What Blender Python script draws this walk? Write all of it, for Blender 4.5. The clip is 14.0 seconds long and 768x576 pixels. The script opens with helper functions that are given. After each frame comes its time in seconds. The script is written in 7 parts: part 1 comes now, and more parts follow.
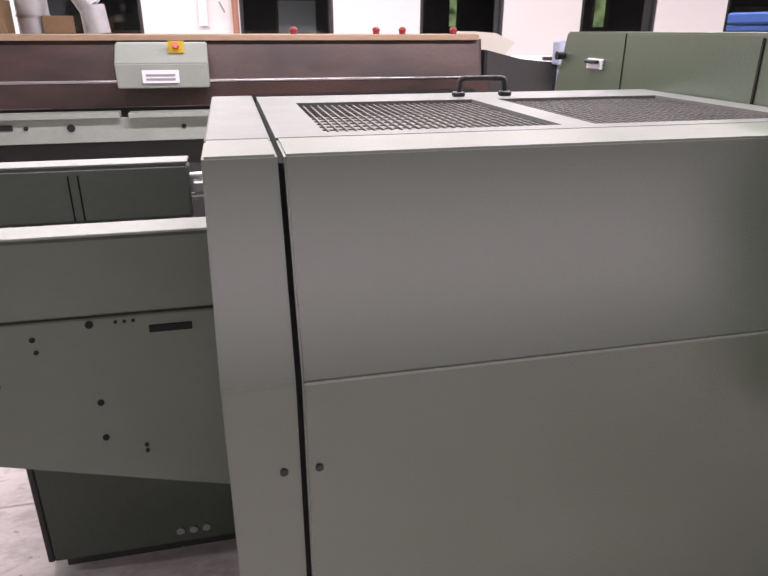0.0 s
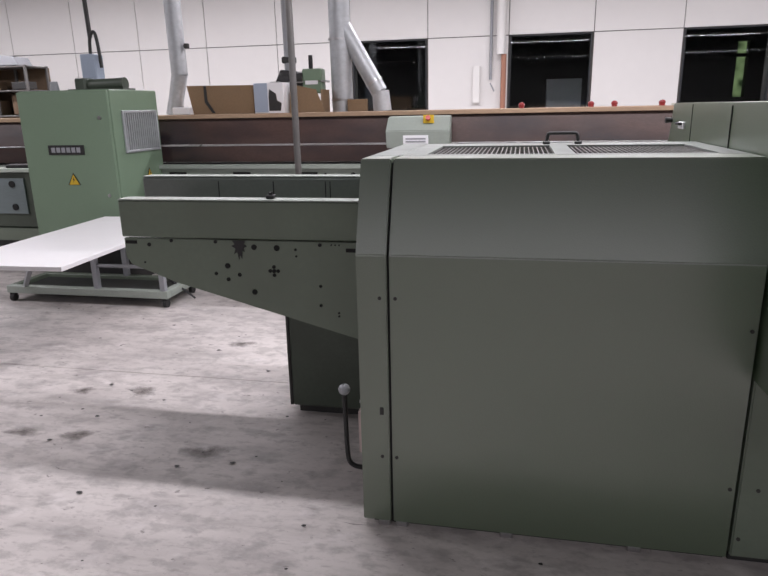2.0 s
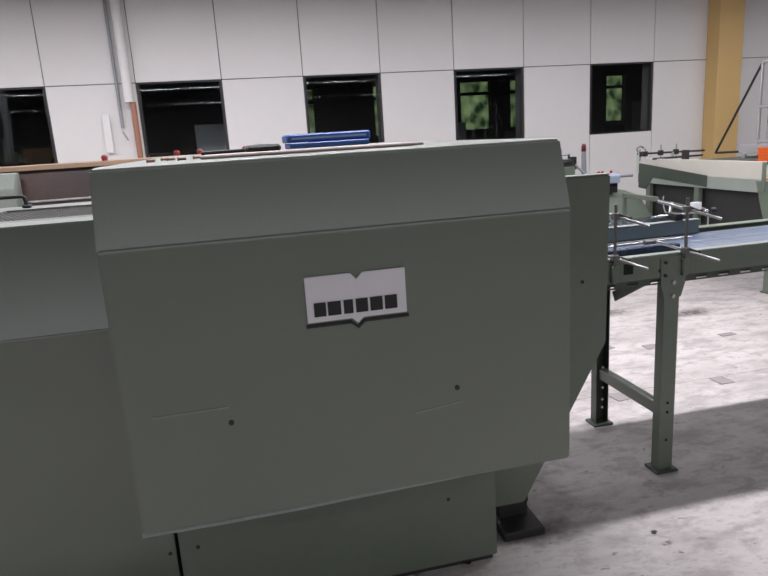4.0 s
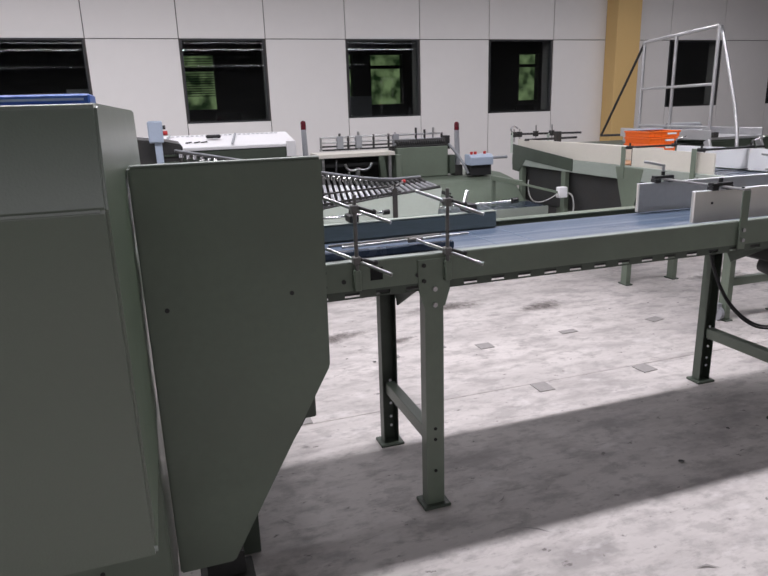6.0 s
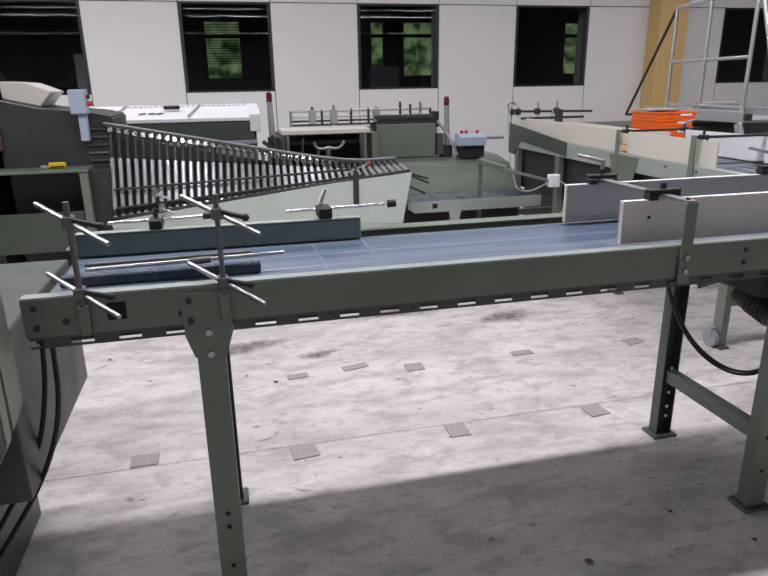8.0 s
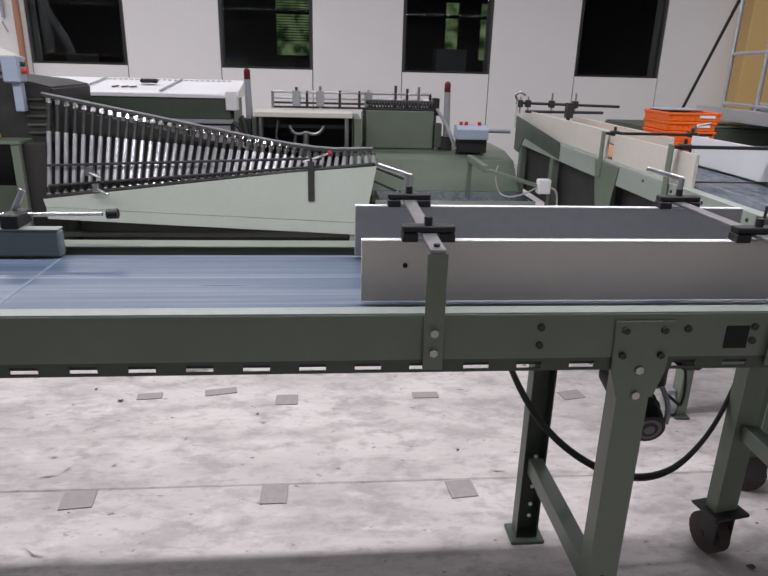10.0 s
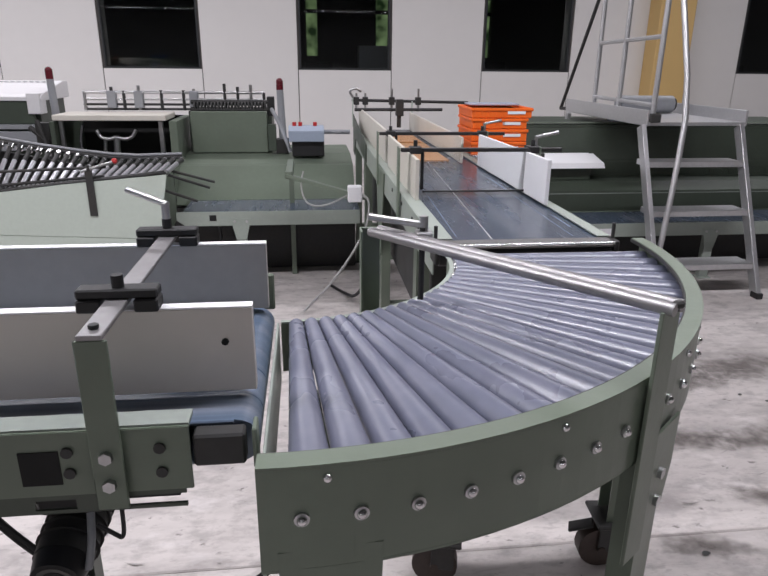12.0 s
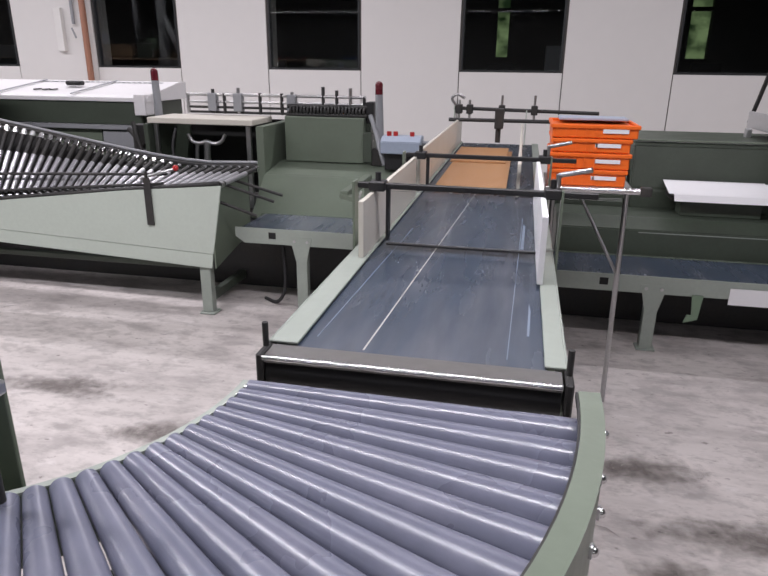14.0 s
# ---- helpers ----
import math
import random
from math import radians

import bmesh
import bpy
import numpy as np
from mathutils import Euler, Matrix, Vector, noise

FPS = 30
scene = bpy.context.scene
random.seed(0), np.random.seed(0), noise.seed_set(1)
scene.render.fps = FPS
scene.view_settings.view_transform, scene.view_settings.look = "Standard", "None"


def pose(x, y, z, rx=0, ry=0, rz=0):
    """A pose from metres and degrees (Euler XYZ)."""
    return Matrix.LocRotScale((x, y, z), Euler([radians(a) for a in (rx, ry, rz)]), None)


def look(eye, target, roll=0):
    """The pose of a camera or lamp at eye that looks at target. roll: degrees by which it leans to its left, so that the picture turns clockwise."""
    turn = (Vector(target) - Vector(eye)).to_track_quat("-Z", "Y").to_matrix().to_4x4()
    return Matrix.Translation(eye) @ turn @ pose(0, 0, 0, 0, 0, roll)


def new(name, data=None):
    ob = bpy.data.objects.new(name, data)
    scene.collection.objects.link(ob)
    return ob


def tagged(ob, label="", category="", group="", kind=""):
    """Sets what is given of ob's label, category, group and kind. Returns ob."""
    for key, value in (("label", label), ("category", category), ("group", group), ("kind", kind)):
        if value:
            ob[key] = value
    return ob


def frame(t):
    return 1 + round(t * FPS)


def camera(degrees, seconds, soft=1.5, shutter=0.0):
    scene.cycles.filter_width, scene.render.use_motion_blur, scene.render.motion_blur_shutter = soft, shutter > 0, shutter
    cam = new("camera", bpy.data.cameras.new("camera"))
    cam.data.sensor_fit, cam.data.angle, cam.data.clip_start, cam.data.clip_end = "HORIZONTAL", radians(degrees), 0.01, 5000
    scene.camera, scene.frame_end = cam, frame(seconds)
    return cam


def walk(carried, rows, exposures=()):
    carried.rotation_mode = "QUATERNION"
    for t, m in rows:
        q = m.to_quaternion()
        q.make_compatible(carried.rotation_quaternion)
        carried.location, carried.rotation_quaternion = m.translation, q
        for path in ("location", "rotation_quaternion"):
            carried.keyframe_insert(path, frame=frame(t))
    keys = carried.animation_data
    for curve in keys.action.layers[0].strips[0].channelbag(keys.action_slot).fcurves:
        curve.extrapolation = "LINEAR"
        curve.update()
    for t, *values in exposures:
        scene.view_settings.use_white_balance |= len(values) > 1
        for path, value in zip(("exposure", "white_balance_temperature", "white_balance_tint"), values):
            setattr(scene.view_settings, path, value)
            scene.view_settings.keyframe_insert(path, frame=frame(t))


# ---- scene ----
cam = camera(61.5, 14.0, soft=1.6)
PATH = [
    (0, (0.631, 0.423, 1.38), (1.049, 2.232, 0.637), 0.1),
    (0.5, (0.736, 0.096, 1.348), (0.68, 1.962, 0.631), 0.3),
    (1, (0.79, -0.224, 1.361), (0.345, 1.625, 0.742), -2.8),
    (1.5, (0.885, -0.483, 1.394), (0.314, 1.343, 0.813), -2.8),
    (2, (1.071, -0.702, 1.382), (0.673, 1.183, 0.843), -1.2),
    (2.5, (1.307, -0.832, 1.399), (1.26, 1.097, 0.872), -1.9),
    (3, (1.537, -0.764, 1.406), (1.714, 1.167, 0.916), -0.9),
    (3.5, (1.782, -0.63, 1.414), (2.108, 1.286, 0.943), -1.8),
    (4, (2.011, -0.604, 1.4), (2.437, 1.297, 0.945), -3.6),
    (4.2, (2.136, -0.607, 1.405), (2.572, 1.293, 0.958), -3.1),
    (6.3, (2.989, -0.223, 1.349), (3.607, 1.599, 0.804), -1.7),
    (6.5, (3.113, -0.135, 1.348), (3.731, 1.687, 0.802), -1.6),
    (7, (3.297, -0.059, 1.34), (3.91, 1.765, 0.793), -1.2),
    (7.2, (3.353, -0.049, 1.339), (3.952, 1.775, 0.78), -1.2),
    (9.3, (4.305, 0.264, 1.338), (4.509, 2.146, 0.693), -0.3),
    (9.5, (4.392, 0.297, 1.327), (4.591, 2.181, 0.684), -0.3),
    (10, (4.667, 0.428, 1.326), (4.835, 2.309, 0.669), 1.5),
    (10.5, (4.937, 0.5, 1.316), (5.126, 2.38, 0.66), -2.0),
    (11, (5.265, 0.556, 1.322), (5.464, 2.437, 0.673), -1.1),
    (11.5, (5.513, 0.64, 1.305), (5.733, 2.519, 0.654), -1.9),
    (12, (5.75, 0.799, 1.311), (5.971, 2.675, 0.653), 0.6),
    (12.5, (5.916, 0.927, 1.307), (6.037, 2.812, 0.649), -0.8),
    (13, (6.164, 1.079, 1.31), (6.036, 2.967, 0.663), -0.6),
    (13.5, (6.31, 1.243, 1.311), (6.081, 3.117, 0.651), -0.9),
    (14, (6.439, 1.47, 1.315), (6.059, 3.319, 0.656), 0.6),
]
walk(cam, [(t, look(eye, target, roll)) for t, eye, target, roll in PATH], exposures=[(0.0, 0.78, 6950, 22), (0.5, 0.75, 6800, 19), (1.0, 0.45, 6700, 15), (1.5, 0.2, 6600, 12), (2.0, 0.27, 6600, 12), (2.5, 0.3, 6500, 10), (3.0, 0.4, 6500, 10), (3.7, 0.16, 6500, 10), (6.5, -0.14, 6500, 10), (11.0, -0.36, 6500, 10), (12.5, -0.13, 6500, 10), (14.0, -0.18, 6600, 12)])

# ---- world and lamps ----
world = bpy.data.worlds.new("night")
world.use_nodes = True
scene.world = world
world.node_tree.nodes["Background"].inputs[0].default_value = (0.02, 0.025, 0.03, 1)
world.node_tree.nodes["Background"].inputs[1].default_value = 0.3

LAMP_Z = 3.6
# each row: where it runs along the hall (x from, x to, y) and its share of the full power
# the row at y -3.6 is an added fill that brightens the sloped hoods
LAMP_ROWS = ((-0.6, 8.6, 2.22, 1.32), (-9.4, -4.4, 2.22, 1.1), (-11.0, 4.4, 6.7, 1.12), (4.6, 13.2, 6.7, 0.68), (-8.5, 13.5, -3.6, 0.15), (-8.5, 13.5, -6.0, 0.5), (-8.5, 13.5, -14.6, 0.15))
LAMP_POWER = 25.5
for row_x0, row_x1, row_y, share in LAMP_ROWS:
    lamp = bpy.data.lights.new("strip_light", "AREA")
    lamp.shape, lamp.size, lamp.size_y = "RECTANGLE", row_x1 - row_x0, 0.12
    lamp.energy, lamp.color = LAMP_POWER * share * (row_x1 - row_x0), (0.975, 0.95, 1.015)
    new("strip_light", lamp).matrix_world = pose((row_x0 + row_x1) / 2, row_y, LAMP_Z - 0.012)

# ---- materials ----


def material(name, colour, rough=0.5, metal=0.0, grain=0.0, grain_size=60.0, stain=0.0, stain_colour=(0.1, 0.1, 0.09), stain_size=2.0,
             bump=0.0, bump_size=200.0, stretch=(1, 1, 1), coat=0.0, coat_rough=0.14, coat_ior=1.5, bump_depth=0.002, vary=0.0, gloss=0.5):
    """Paint, metal and the like: base colour with fine grain, broad stains and relief, in object space at real size."""
    m = bpy.data.materials.new(name)
    m.use_nodes = True
    nodes, links = m.node_tree.nodes, m.node_tree.links
    shader = nodes["Principled BSDF"]
    shader.inputs["Roughness"].default_value = rough
    shader.inputs["Metallic"].default_value = metal
    shader.inputs["Coat Weight"].default_value = coat
    shader.inputs["Coat Roughness"].default_value = coat_rough
    shader.inputs["Coat IOR"].default_value = coat_ior
    shader.inputs["Specular IOR Level"].default_value = gloss
    where = nodes.new("ShaderNodeNewGeometry").outputs["Position"]
    if stretch != (1, 1, 1):
        scaled = nodes.new("ShaderNodeVectorMath")
        scaled.operation = "MULTIPLY"
        links.new(where, scaled.inputs[0])
        scaled.inputs[1].default_value = stretch
        where = scaled.outputs[0]

    def noise_at(size, detail=4.0):
        n = nodes.new("ShaderNodeTexNoise")
        n.inputs["Scale"].default_value, n.inputs["Detail"].default_value = size, detail
        links.new(where, n.inputs["Vector"])
        return n.outputs["Fac"]

    def ramp(fac, lo, hi):
        r = nodes.new("ShaderNodeMapRange")
        r.inputs["From Min"].default_value, r.inputs["From Max"].default_value = lo, hi
        links.new(fac, r.inputs["Value"])
        return r.outputs["Result"]

    def mix(fac, a, b, kind="MIX"):
        x = nodes.new("ShaderNodeMix")
        x.data_type, x.blend_type = "RGBA", kind
        if isinstance(fac, float):
            x.inputs[0].default_value = fac
        else:
            links.new(fac, x.inputs[0])
        for slot, value in ((6, a), (7, b)):
            if isinstance(value, tuple):
                x.inputs[slot].default_value = (*value, 1)
            else:
                links.new(value, x.inputs[slot])
        return x.outputs[2]

    out = colour
    if stain:
        f = nodes.new("ShaderNodeMath")
        f.operation = "MULTIPLY"
        links.new(ramp(noise_at(stain_size, 6.0), 0.45, 0.72), f.inputs[0])
        f.inputs[1].default_value = stain
        out = mix(f.outputs[0], out, stain_colour)
    if grain:
        g = ramp(noise_at(grain_size), 0.3, 0.7)
        dark = tuple(c * (1 - grain) for c in colour)
        h = nodes.new("ShaderNodeMath")
        h.operation = "MULTIPLY"
        links.new(g, h.inputs[0])
        h.inputs[1].default_value = 0.6
        out = mix(h.outputs[0], out, dark)
    if vary:
        info = nodes.new("ShaderNodeObjectInfo")
        v = nodes.new("ShaderNodeMath")
        v.operation = "MULTIPLY"
        links.new(info.outputs["Random"], v.inputs[0])
        v.inputs[1].default_value = vary
        out = mix(v.outputs[0], out, tuple(c * 0.55 for c in colour))
    if isinstance(out, tuple):
        shader.inputs["Base Color"].default_value = (*out, 1)
    else:
        links.new(out, shader.inputs["Base Color"])
    rough_noise = nodes.new("ShaderNodeMapRange")
    rough_noise.inputs["To Min"].default_value = max(0.03, rough - 0.09)
    rough_noise.inputs["To Max"].default_value = min(1.0, rough + 0.12)
    links.new(noise_at(7.0), rough_noise.inputs["Value"])
    links.new(rough_noise.outputs["Result"], shader.inputs["Roughness"])
    if bump:
        b = nodes.new("ShaderNodeBump")
        b.inputs["Strength"].default_value = bump
        b.inputs["Distance"].default_value = bump_depth
        links.new(noise_at(bump_size, 2.0), b.inputs["Height"])
        links.new(b.outputs["Normal"], shader.inputs["Normal"])
    return m


def glow(name, colour, strength):
    m = bpy.data.materials.new(name)
    m.use_nodes = True
    shader = m.node_tree.nodes["Principled BSDF"]
    shader.inputs["Base Color"].default_value = (*colour, 1)
    shader.inputs["Emission Color"].default_value = (*colour, 1)
    shader.inputs["Emission Strength"].default_value = strength
    return m


def glass(name, tint=(1, 1, 1), rough=0.0):
    m = bpy.data.materials.new(name)
    m.use_nodes = True
    shader = m.node_tree.nodes["Principled BSDF"]
    shader.inputs["Base Color"].default_value = (*tint, 1)
    shader.inputs["Roughness"].default_value = rough
    shader.inputs["Transmission Weight"].default_value = 1.0
    shader.inputs["IOR"].default_value = 1.45
    return m


GREEN = material("hammered_green_paint", (0.050, 0.088, 0.040), 0.5, coat=1.0, coat_rough=0.31, coat_ior=2.15, gloss=0.6, grain=0.1, grain_size=90, stain=0.2, stain_colour=(0.052, 0.068, 0.032), stain_size=1.7, bump=0.8, bump_size=230)
GREEN_SMOOTH = material("smooth_green_paint", (0.156, 0.19, 0.146), 0.34, grain=0.12, grain_size=40, stain=0.3, stain_colour=(0.08, 0.08, 0.065), stain_size=3.0, bump=0.1, bump_size=90)
# machine green made lighter, lamp light on tops and rear rail put into the colour
GREEN_LIT = material("lit_face_paint", (0.19, 0.21, 0.195), 0.32, grain=0.15, stain=0.4, stain_colour=(0.15, 0.165, 0.15), stain_size=3.0)
GREEN_MID = material("faded_green_paint", (0.32, 0.36, 0.32), 0.4, grain=0.12, stain=0.3, stain_colour=(0.2, 0.23, 0.2), stain_size=5.0)
SPLICE = material("belt_splice", (0.19, 0.24, 0.32), 0.4, grain=0.3, grain_size=40)
GREEN_PALE = material("pale_green_paint", (0.50, 0.56, 0.50), 0.42, grain=0.08, stain=0.25, stain_colour=(0.36, 0.37, 0.31), stain_size=2.5)
GREEN_CABINET = material("reseda_green_paint", (0.175, 0.25, 0.172), 0.38, grain=0.08, stain=0.2, stain_colour=(0.13, 0.18, 0.12), stain_size=2.0)
# for dark machines, and as shaded copy of the smooth green on rear parts
GREEN_DARK = material("dark_and_shaded_green", (0.065, 0.082, 0.062), 0.42, grain=0.2, stain=0.35, stain_colour=(0.03, 0.03, 0.025), stain_size=5.0)
GREEN_EDGE = material("worn_green_edge", (0.31, 0.345, 0.315), 0.35, grain=0.2, stain=0.3, stain_colour=(0.2, 0.22, 0.19), stain_size=8)
DARK = material("dark_iron", (0.03, 0.03, 0.03), 0.55, grain=0.3, stain=0.3, stain_colour=(0.06, 0.045, 0.03), stain_size=7)
BLACK = material("black_plastic", (0.015, 0.015, 0.016), 0.45, grain=0.1)
STEEL = material("brushed_steel", (0.55, 0.55, 0.56), 0.3, 1.0, grain=0.2, grain_size=120, stain=0.3, stain_colour=(0.25, 0.22, 0.2), stain_size=9)
CHROME = material("bright_steel", (0.75, 0.75, 0.76), 0.2, 1.0, grain=0.1)
GALV = material("galvanised_sheet", (0.5, 0.52, 0.54), 0.48, 0.6, grain=0.25, grain_size=25, stain=0.3, stain_colour=(0.35, 0.36, 0.37), stain_size=6)
RUST = material("rusted_dark_steel", (0.085, 0.05, 0.042), 0.33, 0.0, grain=0.4, grain_size=30, stain=0.95, stain_colour=(0.016, 0.016, 0.022), stain_size=1.3, stretch=(1, 1, 3))
TIMBER = material("raw_timber", (0.42, 0.29, 0.19), 0.7, grain=0.35, grain_size=50, stain=0.4, stain_colour=(0.22, 0.15, 0.1), stretch=(0.3, 3, 3))
CARD = material("brown_cardboard", (0.25, 0.165, 0.095), 0.8, grain=0.2, stain=0.3, stain_colour=(0.16, 0.1, 0.06))
KRAFT = material("orange_brown_board", (0.50, 0.25, 0.10), 0.5, grain=0.15, stain=0.3, stain_colour=(0.36, 0.18, 0.08))
BOARD = material("coated_board", (0.72, 0.675, 0.62), 0.42, grain=0.08, grain_size=25, stain=0.35, stain_colour=(0.56, 0.52, 0.475), stain_size=3.5)
BOARD_GREY = material("grey_board_face", (0.5, 0.485, 0.46), 0.45, grain=0.15, grain_size=40, stain=0.25, stain_colour=(0.34, 0.335, 0.325), stain_size=4)
WHITE = material("white_laminate", (0.78, 0.77, 0.78), 0.35, grain=0.05, stain=0.15, stain_colour=(0.6, 0.58, 0.56))
CREAM = material("cream_laminate", (0.66, 0.63, 0.56), 0.4, grain=0.08, stain=0.25, stain_colour=(0.45, 0.42, 0.36))
GREYPAINT = material("grey_paint", (0.3, 0.31, 0.33), 0.45, grain=0.1, stain=0.3, stain_colour=(0.2, 0.2, 0.2))
BLUEGREY = material("blue_grey_paint", (0.36, 0.42, 0.52), 0.4, grain=0.08, stain=0.2, stain_colour=(0.25, 0.28, 0.33))
BELT_BLUE = material("blue_conveyor_belt", (0.095, 0.135, 0.2), 0.3, grain=0.4, grain_size=14, stain=0.75, stain_colour=(0.38, 0.405, 0.475), stain_size=5, stretch=(0.12, 7, 1), bump=0.1)
BELT_DARK = material("slate_conveyor_belt", (0.045, 0.063, 0.094), 0.24, grain=0.3, grain_size=12, stain=0.6, stain_colour=(0.14, 0.145, 0.165), stain_size=4, stretch=(3, 0.45, 1), bump=0.08)
ROLLER = material("grey_plastic_roller", (0.150, 0.160, 0.218), 0.27, grain=0.25, grain_size=30, stain=0.4, stain_colour=(0.23, 0.23, 0.29), stain_size=9, vary=0.03, gloss=0.7)
RED = material("red_plastic", (0.5, 0.03, 0.03), 0.35)
DARKRED = material("smoked_red_lens", (0.12, 0.012, 0.02), 0.25)
KNOBRED = material("dull_red_knob", (0.26, 0.022, 0.025), 0.4)
SLATE = material("slate_guide_paint", (0.17, 0.21, 0.215), 0.38, grain=0.15, stain=0.4, stain_colour=(0.24, 0.28, 0.31), stain_size=6, stretch=(0.4, 1, 3))
YELLOW = material("yellow_plastic", (0.6, 0.40, 0.025), 0.45)
ORANGE = material("orange_crate_plastic", (0.86, 0.15, 0.015), 0.38, grain=0.06, stain=0.15, stain_colour=(0.6, 0.09, 0.01))
BLUE = material("blue_plastic", (0.03, 0.09, 0.33), 0.4, grain=0.1)
PAPER = material("white_paper", (0.8, 0.8, 0.82), 0.7, grain=0.03)
ALU = material("aluminium_section", (0.6, 0.6, 0.61), 0.38, 0.75, grain=0.15, grain_size=60, stain=0.2, stain_colour=(0.4, 0.39, 0.38))
OCHRE = material("ochre_column_paint", (0.62, 0.42, 0.17), 0.6, grain=0.06, stain=0.25, stain_colour=(0.5, 0.34, 0.14))
PIPEWHITE = material("white_pipe_paint", (0.75, 0.74, 0.72), 0.4, grain=0.04)
COPPER = material("brown_pipe_paint", (0.36, 0.17, 0.11), 0.45, grain=0.1)
TYRE = material("brown_rubber_tyre", (0.045, 0.03, 0.024), 0.6, grain=0.3)
BARSTEEL = material("scuffed_bar_steel", (0.33, 0.32, 0.325), 0.36, 0.7, grain=0.25, grain_size=50, stain=0.45, stain_colour=(0.22, 0.21, 0.215), stain_size=14)
DULLSTEEL = material("dull_steel", (0.17, 0.165, 0.16), 0.42, 0.5, grain=0.2, stain=0.4, stain_colour=(0.1, 0.085, 0.075), stain_size=6)
OLDCARD = material("old_dirty_cardboard", (0.16, 0.105, 0.062), 0.85, grain=0.3, stain=0.5, stain_colour=(0.06, 0.045, 0.035), stain_size=4)
RUBBER = material("black_rubber", (0.02, 0.02, 0.02), 0.6, grain=0.1)
PINKBOX = material("faded_pink_paint", (0.5, 0.4, 0.38), 0.5, grain=0.1)
WALLPANEL = material("white_wall_panel", (0.74, 0.725, 0.71), 0.5, grain=0.03, grain_size=8, stain=0.14, stain_colour=(0.6, 0.57, 0.55), stain_size=0.9, vary=0.08)
JOINT = material("dark_joint", (0.08, 0.075, 0.07), 0.8, grain=0.1)
CEILING = material("grey_roof_sheet", (0.09, 0.09, 0.095), 0.7, grain=0.1)
HALLWALL = material("hall_wall_paint", (0.3, 0.295, 0.29), 0.7, grain=0.06, stain=0.2, stain_colour=(0.36, 0.34, 0.33))
FRAME = material("dark_window_frame", (0.035, 0.037, 0.04), 0.4, 0.3)
GLASS = glass("window_glass", (0.75, 0.8, 0.8))
ACRYLIC = glass("acrylic_sheet", (0.96, 0.97, 0.97))
# one dark grey for walls, desks and floor puts the room's gloom into colour
DARKROOM = material("unlit_room_shade", (0.10, 0.10, 0.10), 0.8, grain=0.2)
# leaf pattern emits on its own in place of daylight on the garden
FOLIAGE = glow("glowing_garden", (0.20, 0.33, 0.14), 0.4)
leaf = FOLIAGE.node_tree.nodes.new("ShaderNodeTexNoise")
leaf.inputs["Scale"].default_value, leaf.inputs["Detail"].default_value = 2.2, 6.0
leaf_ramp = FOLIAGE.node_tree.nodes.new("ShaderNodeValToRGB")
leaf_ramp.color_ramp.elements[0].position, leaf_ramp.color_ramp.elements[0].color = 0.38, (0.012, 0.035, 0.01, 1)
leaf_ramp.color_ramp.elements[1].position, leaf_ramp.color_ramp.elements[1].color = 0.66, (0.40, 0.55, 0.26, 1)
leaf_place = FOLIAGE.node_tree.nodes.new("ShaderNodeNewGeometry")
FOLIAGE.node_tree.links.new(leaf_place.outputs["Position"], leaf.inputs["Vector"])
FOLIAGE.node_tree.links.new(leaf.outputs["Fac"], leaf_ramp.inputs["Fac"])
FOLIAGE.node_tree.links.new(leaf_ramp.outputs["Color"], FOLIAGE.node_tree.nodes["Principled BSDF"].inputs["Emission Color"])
WIRE = material("zinc_wire", (0.52, 0.52, 0.55), 0.32, 0.6, grain=0.2)
# near-black that paints the shade inside holes, seams and bays
CREVICE = material("gap_shade", (0.012, 0.012, 0.012), 0.9)
CABLE = material("black_cable", (0.018, 0.018, 0.02), 0.5)
GREYCABLE = material("grey_cable", (0.35, 0.35, 0.34), 0.5)


